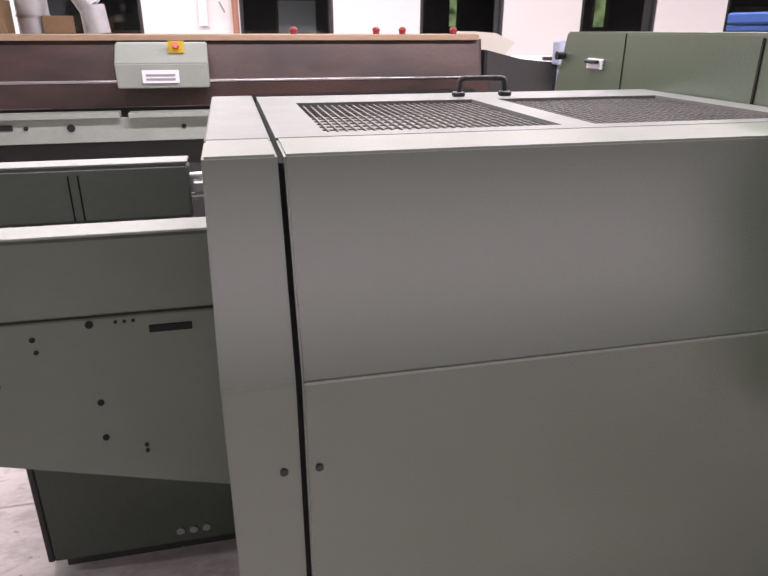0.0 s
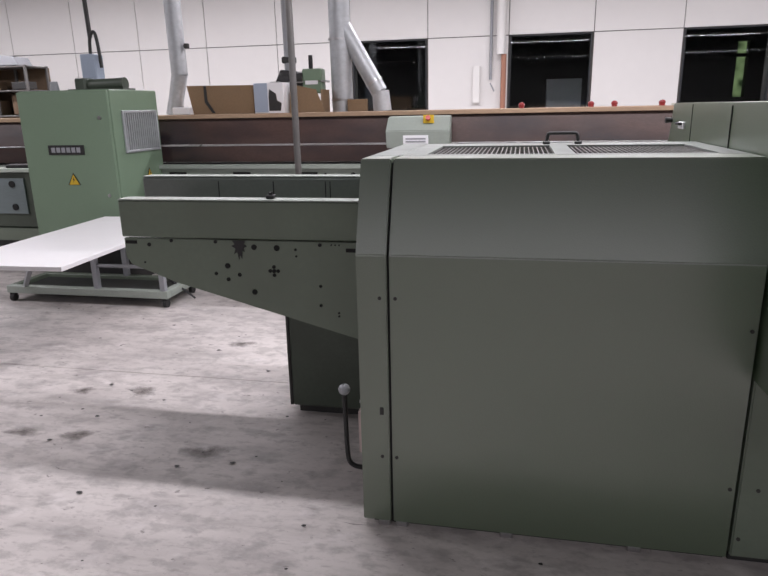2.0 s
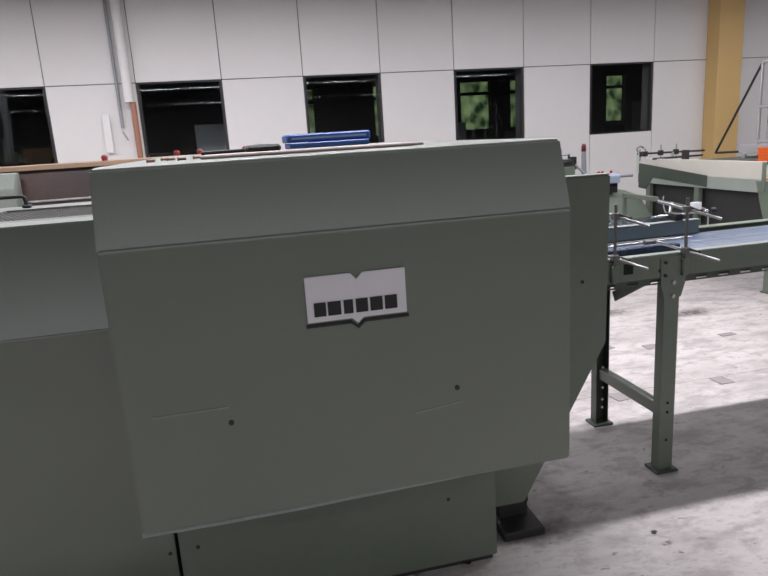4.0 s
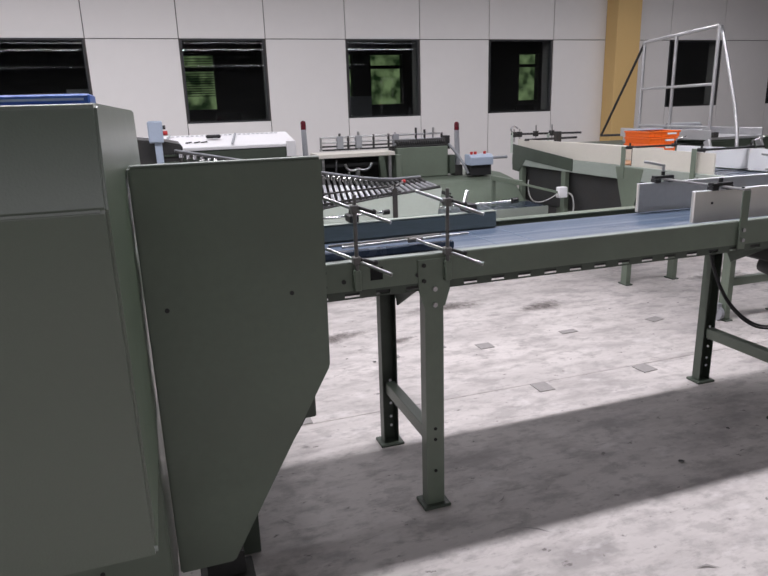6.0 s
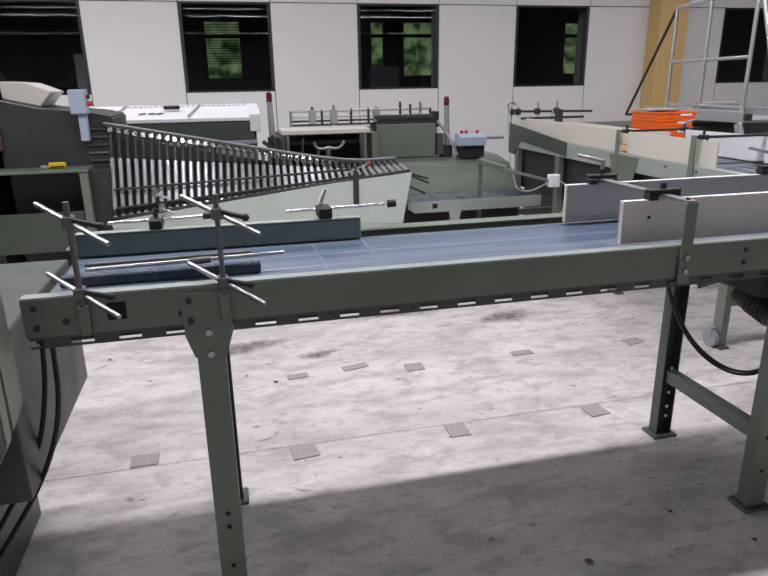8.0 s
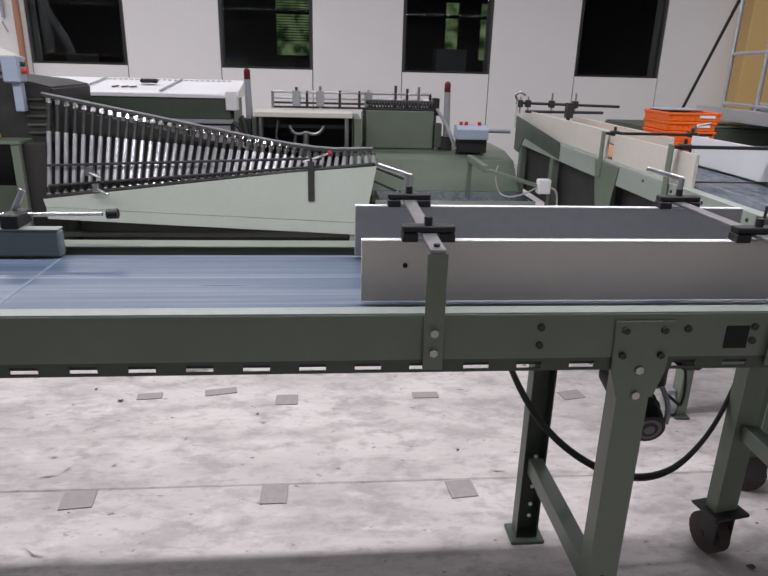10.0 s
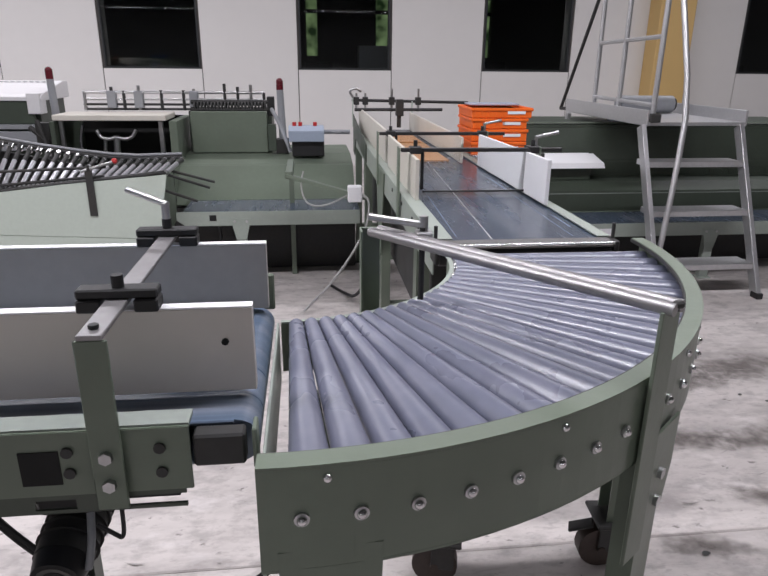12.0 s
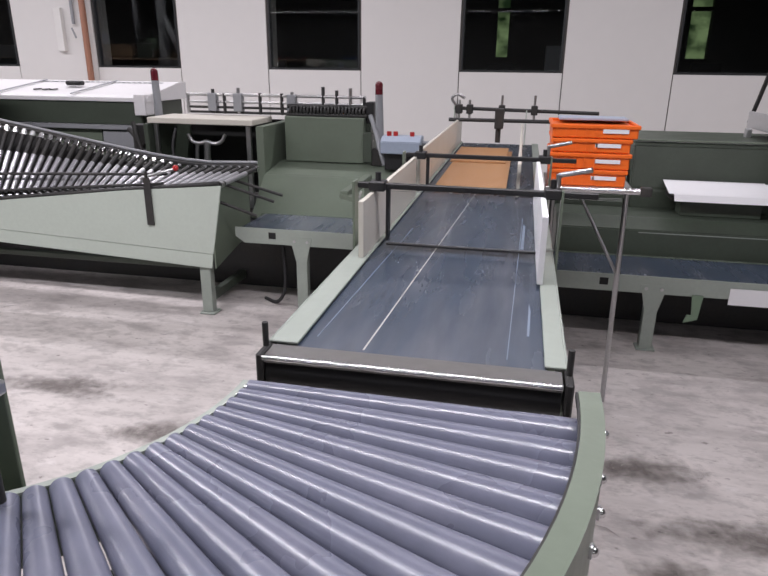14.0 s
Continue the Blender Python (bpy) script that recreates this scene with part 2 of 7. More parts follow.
def floor_material():
    """Power-trowelled concrete: pale, streaked along the hall, with scuffs and dark drops."""
    m = bpy.data.materials.new("worn_concrete")
    m.use_nodes = True
    nodes, links = m.node_tree.nodes, m.node_tree.links
    shader = nodes["Principled BSDF"]
    geo = nodes.new("ShaderNodeNewGeometry").outputs["Position"]

    def streaks(scale, stretch, detail, lo, hi):
        v = nodes.new("ShaderNodeVectorMath")
        v.operation = "MULTIPLY"
        links.new(geo, v.inputs[0])
        v.inputs[1].default_value = stretch
        n = nodes.new("ShaderNodeTexNoise")
        n.inputs["Scale"].default_value, n.inputs["Detail"].default_value, n.inputs["Roughness"].default_value = scale, detail, 0.62
        links.new(v.outputs[0], n.inputs["Vector"])
        r = nodes.new("ShaderNodeMapRange")
        r.inputs["From Min"].default_value, r.inputs["From Max"].default_value = lo, hi
        links.new(n.outputs["Fac"], r.inputs["Value"])
        return r.outputs["Result"]

    def layer(fac, amount, base, colour):
        k = nodes.new("ShaderNodeMath")
        k.operation = "MULTIPLY"
        links.new(fac, k.inputs[0])
        k.inputs[1].default_value = amount
        x = nodes.new("ShaderNodeMix")
        x.data_type = "RGBA"
        links.new(k.outputs[0], x.inputs[0])
        if isinstance(base, tuple):
            x.inputs[6].default_value = (*base, 1)
        else:
            links.new(base, x.inputs[6])
        x.inputs[7].default_value = (*colour, 1)
        return x.outputs[2]

    c = layer(streaks(1.2, (0.6, 1.7, 1), 8, 0.42, 0.66), 0.6, (0.60, 0.556, 0.535), (0.37, 0.34, 0.328))
    c = layer(streaks(4.0, (0.75, 1.5, 1), 8, 0.50, 0.66), 0.6, c, (0.27, 0.245, 0.24))
    c = layer(streaks(11.0, (0.8, 1.3, 1), 7, 0.52, 0.66), 0.55, c, (0.28, 0.26, 0.25))
    c = layer(streaks(6.5, (0.9, 1.4, 1), 8, 0.54, 0.62), 0.5, c, (0.31, 0.285, 0.275))
    c = layer(streaks(30.0, (0.7, 1.5, 1), 5, 0.56, 0.68), 0.45, c, (0.30, 0.275, 0.265))
    c = layer(streaks(19.0, (0.8, 1.3, 1), 6, 0.64, 0.70), 0.8, c, (0.12, 0.105, 0.10))
    c = layer(streaks(8.0, (0.8, 1.5, 1), 6, 0.56, 0.7), 0.5, c, (0.70, 0.66, 0.65))
    c = layer(streaks(3.0, (0.45, 2.4, 1), 9, 0.52, 0.68), 0.4, c, (0.30, 0.272, 0.26))
    c = layer(streaks(13.0, (0.5, 2.0, 1), 8, 0.6, 0.68), 0.4, c, (0.235, 0.21, 0.2))
    links.new(c, shader.inputs["Base Color"])
    shader.inputs["Roughness"].default_value = 0.62
    b = nodes.new("ShaderNodeBump")
    b.inputs["Strength"].default_value, b.inputs["Distance"].default_value = 0.25, 0.002
    links.new(streaks(40.0, (1, 2, 1), 4, 0.2, 0.8), b.inputs["Height"])
    links.new(b.outputs["Normal"], shader.inputs["Normal"])
    return m


CONCRETE = floor_material()
PATCH = material("repair_mortar", (0.315, 0.295, 0.285), 0.75, grain=0.2, grain_size=50, stain=0.4, stain_colour=(0.33, 0.3, 0.29), stain_size=9)


def stain_material():
    """Soaked-in oil: fades out raggedly towards its rim."""
    m = bpy.data.materials.new("oil_stain")
    m.use_nodes = True
    nodes, links = m.node_tree.nodes, m.node_tree.links
    shader = nodes["Principled BSDF"]
    shader.inputs["Base Color"].default_value = (0.15, 0.128, 0.118, 1)
    shader.inputs["Roughness"].default_value = 0.55
    fade = nodes.new("ShaderNodeAttribute")
    fade.attribute_name = "fade"
    n = nodes.new("ShaderNodeTexNoise")
    n.inputs["Scale"].default_value, n.inputs["Detail"].default_value = 22.0, 7.0
    links.new(nodes.new("ShaderNodeNewGeometry").outputs["Position"], n.inputs["Vector"])
    add = nodes.new("ShaderNodeMath")
    add.operation = "ADD"
    links.new(fade.outputs["Fac"], add.inputs[0])
    links.new(n.outputs["Fac"], add.inputs[1])
    amount = nodes.new("ShaderNodeMapRange")
    amount.inputs["From Min"].default_value, amount.inputs["From Max"].default_value = 0.6, 1.45
    amount.inputs["To Max"].default_value = 0.85
    links.new(add.outputs[0], amount.inputs["Value"])
    clear = nodes.new("ShaderNodeBsdfTransparent")
    mixed = nodes.new("ShaderNodeMixShader")
    links.new(amount.outputs["Result"], mixed.inputs[0])
    links.new(clear.outputs[0], mixed.inputs[1])
    links.new(shader.outputs[0], mixed.inputs[2])
    links.new(mixed.outputs[0], nodes["Material Output"].inputs["Surface"])
    return m


STAIN = stain_material()

# ---- mesh helpers ----


def join(*pieces):
    """Several bmeshes as one."""
    out = bmesh.new()
    for bm in pieces:
        me = bpy.data.meshes.new("x")
        bm.to_mesh(me)
        out.from_mesh(me)
        bpy.data.meshes.remove(me)
        bm.free()
    return out


def bx(x0, x1, y0, y1, z0, z1, bevel=0.003):
    bm = bmesh.new()
    bmesh.ops.create_cube(bm, size=1.0)
    for v in bm.verts:
        v.co = Vector((x0 + (v.co.x + 0.5) * (x1 - x0), y0 + (v.co.y + 0.5) * (y1 - y0), z0 + (v.co.z + 0.5) * (z1 - z0)))
    bevel = min(bevel, 0.3 * min(abs(x1 - x0), abs(y1 - y0), abs(z1 - z0)))
    if bevel > 0.0004:
        bmesh.ops.bevel(bm, geom=bm.edges[:], offset=bevel, segments=1, affect="EDGES")
    return bm


def rod(p, q, r, r2=None, seg=10):
    p, q = Vector(p), Vector(q)
    bm = bmesh.new()
    bmesh.ops.create_cone(bm, cap_ends=True, segments=seg, radius1=r, radius2=r if r2 is None else r2, depth=(q - p).length)
    turn = (q - p).to_track_quat("Z", "Y").to_matrix().to_4x4()
    bmesh.ops.transform(bm, matrix=Matrix.Translation((p + q) / 2) @ turn, verts=bm.verts)
    for f in bm.faces:
        f.smooth = len(f.verts) == 4
    for e in bm.edges:
        e.smooth = all(len(f.verts) == 4 for f in e.link_faces)
    return bm


def bar(p, q, w, h, bevel=0.002):
    """A rectangular bar from p to q, w wide and h high."""
    p, q = Vector(p), Vector(q)
    d = q - p
    bm = bx(-w / 2, w / 2, -h / 2, h / 2, -d.length / 2, d.length / 2, bevel)
    up = Vector((0, 0, 1)) if abs(d.normalized().z) < 0.99 else Vector((0, 1, 0))
    zz = d.normalized()
    xx = up.cross(zz).normalized()
    yy = zz.cross(xx)
    m = Matrix((xx, yy, zz)).transposed().to_4x4()
    m.translation = (p + q) / 2
    bmesh.ops.transform(bm, matrix=m, verts=bm.verts)
    return bm


def sweep(points, r, seg=8, smooth=3):
    """A tube along a line of points, rounded."""
    pts = [Vector(p) for p in points]
    for _ in range(smooth):
        more = [pts[0]]
        for a, b in zip(pts, pts[1:]):
            more += [a * 0.75 + b * 0.25, a * 0.25 + b * 0.75]
        pts = more + [pts[-1]]
    bm = bmesh.new()
    rings = []
    side = None
    for i, p in enumerate(pts):
        d = (pts[min(i + 1, len(pts) - 1)] - pts[max(i - 1, 0)]).normalized()
        if side is None:
            side = d.orthogonal().normalized()
        side = (side - d * side.dot(d)).normalized()
        up = d.cross(side)
        rings.append([bm.verts.new(p + r * (math.cos(a) * side + math.sin(a) * up)) for a in (2 * math.pi * k / seg for k in range(seg))])
    for a, b in zip(rings, rings[1:]):
        for k in range(seg):
            bm.faces.new((a[k], a[(k + 1) % seg], b[(k + 1) % seg], b[k])).smooth = True
    bm.faces.new(rings[0][::-1])
    bm.faces.new(rings[-1])
    return bm


def prism(points, axis, a0, a1, bevel=0.003):
    """A polygon pulled along an axis. points: (y, z) for x, (x, z) for y, (x, y) for z."""
    bm = bmesh.new()

    def at(p, a):
        return {"x": (a, p[0], p[1]), "y": (p[0], a, p[1]), "z": (p[0], p[1], a)}[axis]

    low = [bm.verts.new(at(p, a0)) for p in points]
    high = [bm.verts.new(at(p, a1)) for p in points]
    bm.faces.new(low)
    bm.faces.new(high[::-1])
    for i in range(len(points)):
        j = (i + 1) % len(points)
        bm.faces.new((low[j], low[i], high[i], high[j]))
    bmesh.ops.recalc_face_normals(bm, faces=bm.faces[:])
    if bevel:
        bmesh.ops.bevel(bm, geom=bm.edges[:], offset=bevel, segments=2, affect="EDGES")
    return bm


def holed_plate(xs, ys, z0, z1, holes):
    """A flat plate on a grid of lines, with the cells named in holes left open."""
    bm = bmesh.new()
    vs = [[bm.verts.new((x, y, z0)) for y in ys] for x in xs]
    for i in range(len(xs) - 1):
        for j in range(len(ys) - 1):
            if (i, j) not in holes:
                bm.faces.new((vs[i][j], vs[i][j + 1], vs[i + 1][j + 1], vs[i + 1][j]))
    up = bmesh.ops.extrude_face_region(bm, geom=bm.faces[:])
    bmesh.ops.translate(bm, verts=[g for g in up["geom"] if isinstance(g, bmesh.types.BMVert)], vec=(0, 0, z1 - z0))
    bmesh.ops.recalc_face_normals(bm, faces=bm.faces[:])
    return bm


def ball(p, r, squash=1.0):
    bm = bmesh.new()
    bmesh.ops.create_uvsphere(bm, u_segments=14, v_segments=9, radius=r)
    for v in bm.verts:
        v.co = Vector((v.co.x, v.co.y, v.co.z * squash)) + Vector(p)
    for f in bm.faces:
        f.smooth = True
    return bm


def disc(p, r, normal, thick=0.004, seg=12):
    n = Vector(normal).normalized() * thick
    return rod(Vector(p) - n * 0.5, Vector(p) + n * 0.5, r, seg=seg)


def root_of(ob):
    while ob.parent:
        ob = ob.parent
    return ob


def part(name, bm, mat, parent=None, label=""):
    """One mesh object, in world coordinates, under a thing or a part."""
    me = bpy.data.meshes.new(name)
    if parent:
        bmesh.ops.translate(bm, verts=bm.verts, vec=-root_of(parent).location)
    bm.to_mesh(me)
    bm.free()
    me.materials.append(mat)
    ob = new(name, me)
    ob.parent = parent
    if label:
        tagged(ob, label)
    return ob


def thing(name, base, label, category, group="", kind=""):
    ob = new(name)
    ob.location = base
    ob.empty_display_size = 0.05
    return tagged(ob, label, category, group, kind)


def solo(name, bm, mat, label, category, group="", kind=""):
    return tagged(part(name, bm, mat), label, category, group, kind)


# ---- the hall ----
WALL_Y = 9.59
HX0, HX1, HY0, HY1, HZ = -11.0, 17.0, -17.0, WALL_Y, 4.8
floor = thing("floor", (0, 0, 0), "pale worn concrete floor with grey streaks and a joint", "floor", kind="structure")
part("slab", bx(HX0, HX1, HY0, 2.2538, -0.12, 0, 0.004), CONCRETE, floor)
part("slab", bx(HX0, HX1, 2.2562, HY1 + 0.4, -0.12, 0, 0.004), CONCRETE, floor)
part("subfloor", bx(HX0, HX1, HY0, HY1 + 7, -0.2, -0.123, 0), JOINT, floor)
solo("ceiling", bx(HX0, HX1, HY0, HY1 + 0.3, HZ, HZ + 0.2, 0), CEILING, "grey profiled roof sheeting of the hall", "ceiling", kind="structure")
solo("wall_south", bx(HX0, HX1, HY0 - 0.3, HY0, 0, HZ, 0), HALLWALL, "plain painted hall wall", "wall", kind="structure")
solo("wall_west", bx(HX0 - 0.3, HX0, HY0, HY1 + 0.3, 0, HZ, 0), HALLWALL, "plain painted hall wall", "wall", kind="structure")
solo("wall_east", bx(HX1, HX1 + 0.3, HY0, HY1 + 0.3, 0, HZ, 0), HALLWALL, "plain painted hall wall", "wall", kind="structure")

PITCH, JOINT0 = 1.2, 0.852
SILL, HEAD = 1.225, 2.366
WINDOWS = (-2, 0, 2, 4, 6, 9, 11)
FIRST, LAST = -9, 13


def joint_x(k):
    return JOINT0 + PITCH * k


north = thing("wall_north", (0, WALL_Y, 0), "white panelled hall wall with dark joints", "wall", kind="structure")
back = [bx(HX0, HX1, WALL_Y + 0.024, WALL_Y + 0.3, 0, SILL - 0.003, 0), bx(HX0, HX1, WALL_Y + 0.024, WALL_Y + 0.3, HEAD + 0.003, HZ, 0)]
solid_from = HX0
for k in WINDOWS:
    back.append(bx(solid_from, joint_x(k) + 0.02, WALL_Y + 0.024, WALL_Y + 0.3, SILL - 0.003, HEAD + 0.003, 0))
    solid_from = joint_x(k + 1) - 0.02
back.append(bx(solid_from, HX1, WALL_Y + 0.024, WALL_Y + 0.3, SILL - 0.003, HEAD + 0.003, 0))
part("backing", join(*back), JOINT, north)
G = 0.0055
for k in range(FIRST, LAST):
    a, b = joint_x(k) + G, joint_x(k + 1) - G
    if k in WINDOWS:
        part("panel", bx(a, b, WALL_Y, WALL_Y + 0.022, 0.0, SILL - G, 0.002), WALLPANEL, north)
    else:
        part("panel", bx(a, b, WALL_Y, WALL_Y + 0.022, 0.0, HEAD - G, 0.002), WALLPANEL, north)
    part("panel", bx(a, b, WALL_Y, WALL_Y + 0.022, HEAD + G, HZ - 0.01, 0.002), WALLPANEL, north)

for n, k in enumerate(WINDOWS):
    a, b = joint_x(k) + 0.02, joint_x(k + 1) - 0.02
    w = thing("window_%d" % (n + 1), (a, WALL_Y, SILL), "dark glazed square window in a thin dark frame", "window", "hall windows", "structure")
    y0, y1 = WALL_Y + 0.01, WALL_Y + 0.09
    part("window_frame", join(bx(a, a + 0.02, y0, y1, SILL, HEAD), bx(b - 0.02, b, y0, y1, SILL, HEAD), bx(a + 0.02, b - 0.02, y0, y1, SILL, SILL + 0.02), bx(a + 0.02, b - 0.02, y0, y1, HEAD - 0.02, HEAD)), FRAME, w)
    pane = part("pane", bx(a + 0.021, b - 0.021, WALL_Y + 0.045, WALL_Y + 0.053, SILL + 0.021, HEAD - 0.021, 0), GLASS, w)
    pane.visible_shadow = False

# the unlit room beyond the windows
RY = 16.0
beyond = thing("wall_beyond", (0, RY, 0), "dim far wall of the unlit room behind the windows", "wall", kind="structure")
FAR_WIN = [(3.5, 4.25), (5.78, 6.02), (7.3, 7.62), (8.1, 8.95), (9.5, 9.9), (12.35, 12.95)]
FZ0, FZ1 = 1.45, 2.66
pieces = [bx(-14, 24, RY, RY + 0.2, 0, FZ0, 0), bx(-14, 24, RY, RY + 0.2, FZ1, 4.0, 0)]
solid_from = -14
for a, b in FAR_WIN:
    pieces.append(bx(solid_from, a, RY, RY + 0.2, FZ0, FZ1, 0))
    solid_from = b
pieces.append(bx(solid_from, 24, RY, RY + 0.2, FZ0, FZ1, 0))
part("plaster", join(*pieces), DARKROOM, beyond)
for a, b in FAR_WIN:
    part("mullion", bx(a, b, RY + 0.05, RY + 0.1, 2.32, 2.40), FRAME, beyond)
    if b - a > 0.9:
        part("mullion", bx((a + b) / 2 - 0.03, (a + b) / 2 + 0.03, RY + 0.05, RY + 0.1, FZ0, 2.32), FRAME, beyond)
    if 3 < a < 5:
        for k in range(16):
            part("blind_slat", bx(a, b, RY + 0.02, RY + 0.045, FZ0 + 0.3 + 0.055 * k, FZ0 + 0.318 + 0.055 * k, 0), DARKROOM, beyond)
# desks and screens standing in the unlit room
rnd = random.Random(9)
for n in range(11):
    x = -4.5 + 1.75 * n
    y = rnd.uniform(11.5, 14.5)
    d = thing("office_desk", (x, y, 0), "dark desk with a screen in the unlit room", "desk", "desks beyond")
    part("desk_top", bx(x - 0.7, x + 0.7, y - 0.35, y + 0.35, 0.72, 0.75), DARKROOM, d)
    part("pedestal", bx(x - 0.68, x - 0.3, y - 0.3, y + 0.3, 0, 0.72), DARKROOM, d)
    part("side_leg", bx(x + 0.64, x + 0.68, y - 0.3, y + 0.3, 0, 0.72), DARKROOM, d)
    part("screen", bx(x - 0.25, x + 0.25, y - 0.02, y + 0.02, 0.95, 1.3 + 0.1 * rnd.random()), BLACK, d)
    part("screen_foot", bx(x - 0.04, x + 0.04, y - 0.05, y + 0.08, 0.75, 0.95), BLACK, d)
    if n % 3 == 0:
        part("cabinet", bx(x + 0.75, x + 1.35, y, y + 0.45, 0, rnd.uniform(1.5, 2.0)), GREYPAINT, d)
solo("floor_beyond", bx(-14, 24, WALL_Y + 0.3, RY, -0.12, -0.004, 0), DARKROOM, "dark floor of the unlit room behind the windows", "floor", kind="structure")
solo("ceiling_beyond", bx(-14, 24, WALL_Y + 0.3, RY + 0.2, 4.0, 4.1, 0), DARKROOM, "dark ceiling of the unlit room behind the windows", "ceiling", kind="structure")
# emissive sheet, daylight included in its colour
solo("backdrop", bx(-25, 35, 26, 26.1, -1, 6, 0), FOLIAGE, "glowing backdrop of a blurred green garden seen through the far windows", "backdrop", kind="structure")

# fixtures above
# the added fill row at y -3.6 gets a housing like the rest
for row_x0, row_x1, row_y, _ in LAMP_ROWS:
    lampthing = thing("strip_lamp", ((row_x0 + row_x1) / 2, row_y, LAMP_Z), "long white fluorescent strip lamp hung from the roof", "ceiling lamp", "strip lamps")
    part("housing", prism([(row_y - 0.09, LAMP_Z + 0.004), (row_y + 0.09, LAMP_Z + 0.004), (row_y + 0.04, LAMP_Z + 0.07), (row_y - 0.04, LAMP_Z + 0.07)], "x", row_x0, row_x1), PIPEWHITE, lampthing)
    for hx in (row_x0 + 0.5, (row_x0 + row_x1) / 2, row_x1 - 0.5):
        part("hanger", rod((hx, row_y, LAMP_Z + 0.07), (hx, row_y, HZ), 0.004, seg=6), STEEL, lampthing)

# column, pipes and conduit on the north wall
solo("column", bx(10.27, 10.75, 9.28, WALL_Y - 0.003, 0, HZ, 0.01), OCHRE, "ochre painted steel column against the panelled wall", "column", kind="structure")
pipe = thing("wall_pipe", (0.72, 9.5, 1.0), "white downpipe with a brown lower length on the wall", "pipe")
part("upper_length", rod((0.745, 9.48, 2.1), (0.745, 9.48, HZ), 0.065, seg=16), PIPEWHITE, pipe)
part("lower_length", rod((0.79, 9.5, 0.0), (0.79, 9.5, 2.1), 0.04, seg=14), COPPER, pipe, "brown painted lower length")
solo("conduit", rod((0.6, 9.55, 1.75), (0.6, 9.55, HZ), 0.022, seg=8), GREYPAINT, "thin grey conduit pipe fixed on the wall", "conduit")
valve = thing("wall_box", (0.55, 9.55, 1.5), "narrow white switch box on the wall panel", "switch box")
part("box_body", bx(0.34, 0.44, 9.52, WALL_Y - 0.003, 1.42, 1.95), PIPEWHITE, valve)
part("lever", rod((0.6, 9.5, 1.7), (0.66, 9.48, 1.58), 0.012), GREYPAINT, valve)

# floor repairs and stains
for n, (x, y, a, b, r) in enumerate([(3.875, 2.2, .10, .085, .1), (4.487, 2.2, .085, .095, 0), (4.49, 2.82, .09, .08, 0), (4.21, 2.9, .13, .05, .2), (5.07, 2.84, .11, .05, 0), (3.925, 2.87, .1, .05, .1),
                                     (5.70, 2.82, .1, .07, .2), (3.29, 2.3, .1, .08, 0), (5.10, 2.2, .09, .09, .1), (6.8, 2.8, .09, .09, 0)]):
    bm = bx(-a / 2, a / 2, -b / 2, b / 2, 0.0005, 0.0045, 0.001)
    bmesh.ops.transform(bm, matrix=pose(x, y, 0, 0, 0, math.degrees(r)), verts=bm.verts)
    solo("floor_patch", bm, PATCH, "small square grey mortar patch in the floor", "floor patch", "floor patches", "structure")


def blot(x, y, r, seed, long=1.25):
    rnd = random.Random(seed)
    bm = bmesh.new()
    fade = bm.verts.layers.float.new("fade")
    ph = [rnd.uniform(0, 6.28) for _ in range(3)]
    lift = 0.0032 + 0.00004 * seed
    middle = bm.verts.new((x, y, lift))
    middle[fade] = 0.8
    rings = []
    for share, value in ((0.35, 0.62), (0.7, 0.4), (1.25, 0.0)):
        ring = []
        for k in range(28):
            a = 2 * math.pi * k / 28
            q = share * r * (0.85 + 0.16 * math.sin(2 * a + ph[0]) + 0.12 * math.sin(3 * a + ph[1]) + 0.06 * math.sin(7 * a + ph[2]))
            v = bm.verts.new((x + long * q * math.cos(a), y + 0.7 * q * math.sin(a), lift))
            v[fade] = value
            ring.append(v)
        rings.append(ring)
    for k in range(28):
        j = (k + 1) % 28
        bm.faces.new((middle, rings[0][k], rings[0][j]))
        for p, q in zip(rings, rings[1:]):
            bm.faces.new((p[k], q[k], q[j], p[j]))
    return bm


for n, (x, y, r) in enumerate([(-0.825, 1.557, .08), (-0.178, 1.518, .09), (-0.562, 2.758, .08), (-1.09, 1.543, .07), (-1.994, 1.965, .06), (-0.787, 2.036, .08), (-1.094, 1.992, .06), (7.2, 2.4, .10), (7.0, 1.6, .12),
                               (7.05, 2.75, .16), (7.3, 2.1, .14), (6.85, 2.2, .09), (7.5, 2.7, .18), (7.25, 3.2, .2), (6.9, 3.5, .16), (7.7, 3.3, .2), (7.45, 1.7, .12), (6.75, 1.75, .07), (7.9, 2.3, .16), (6.95, 3.0, .1), (5.2, 3.35, .14), (4.6, 3.6, .16), (3.7, 3.3, .14), (4.05, 3.1, .08), (2.93, 1.27, .13), (2.5, 1.08, .1)]):
    solo("floor_stain", blot(x, y, r, n, 1.25 if n < 9 else 1.7), STAIN, "dark dried oil blot on the concrete floor", "stain", "floor stains", "structure")

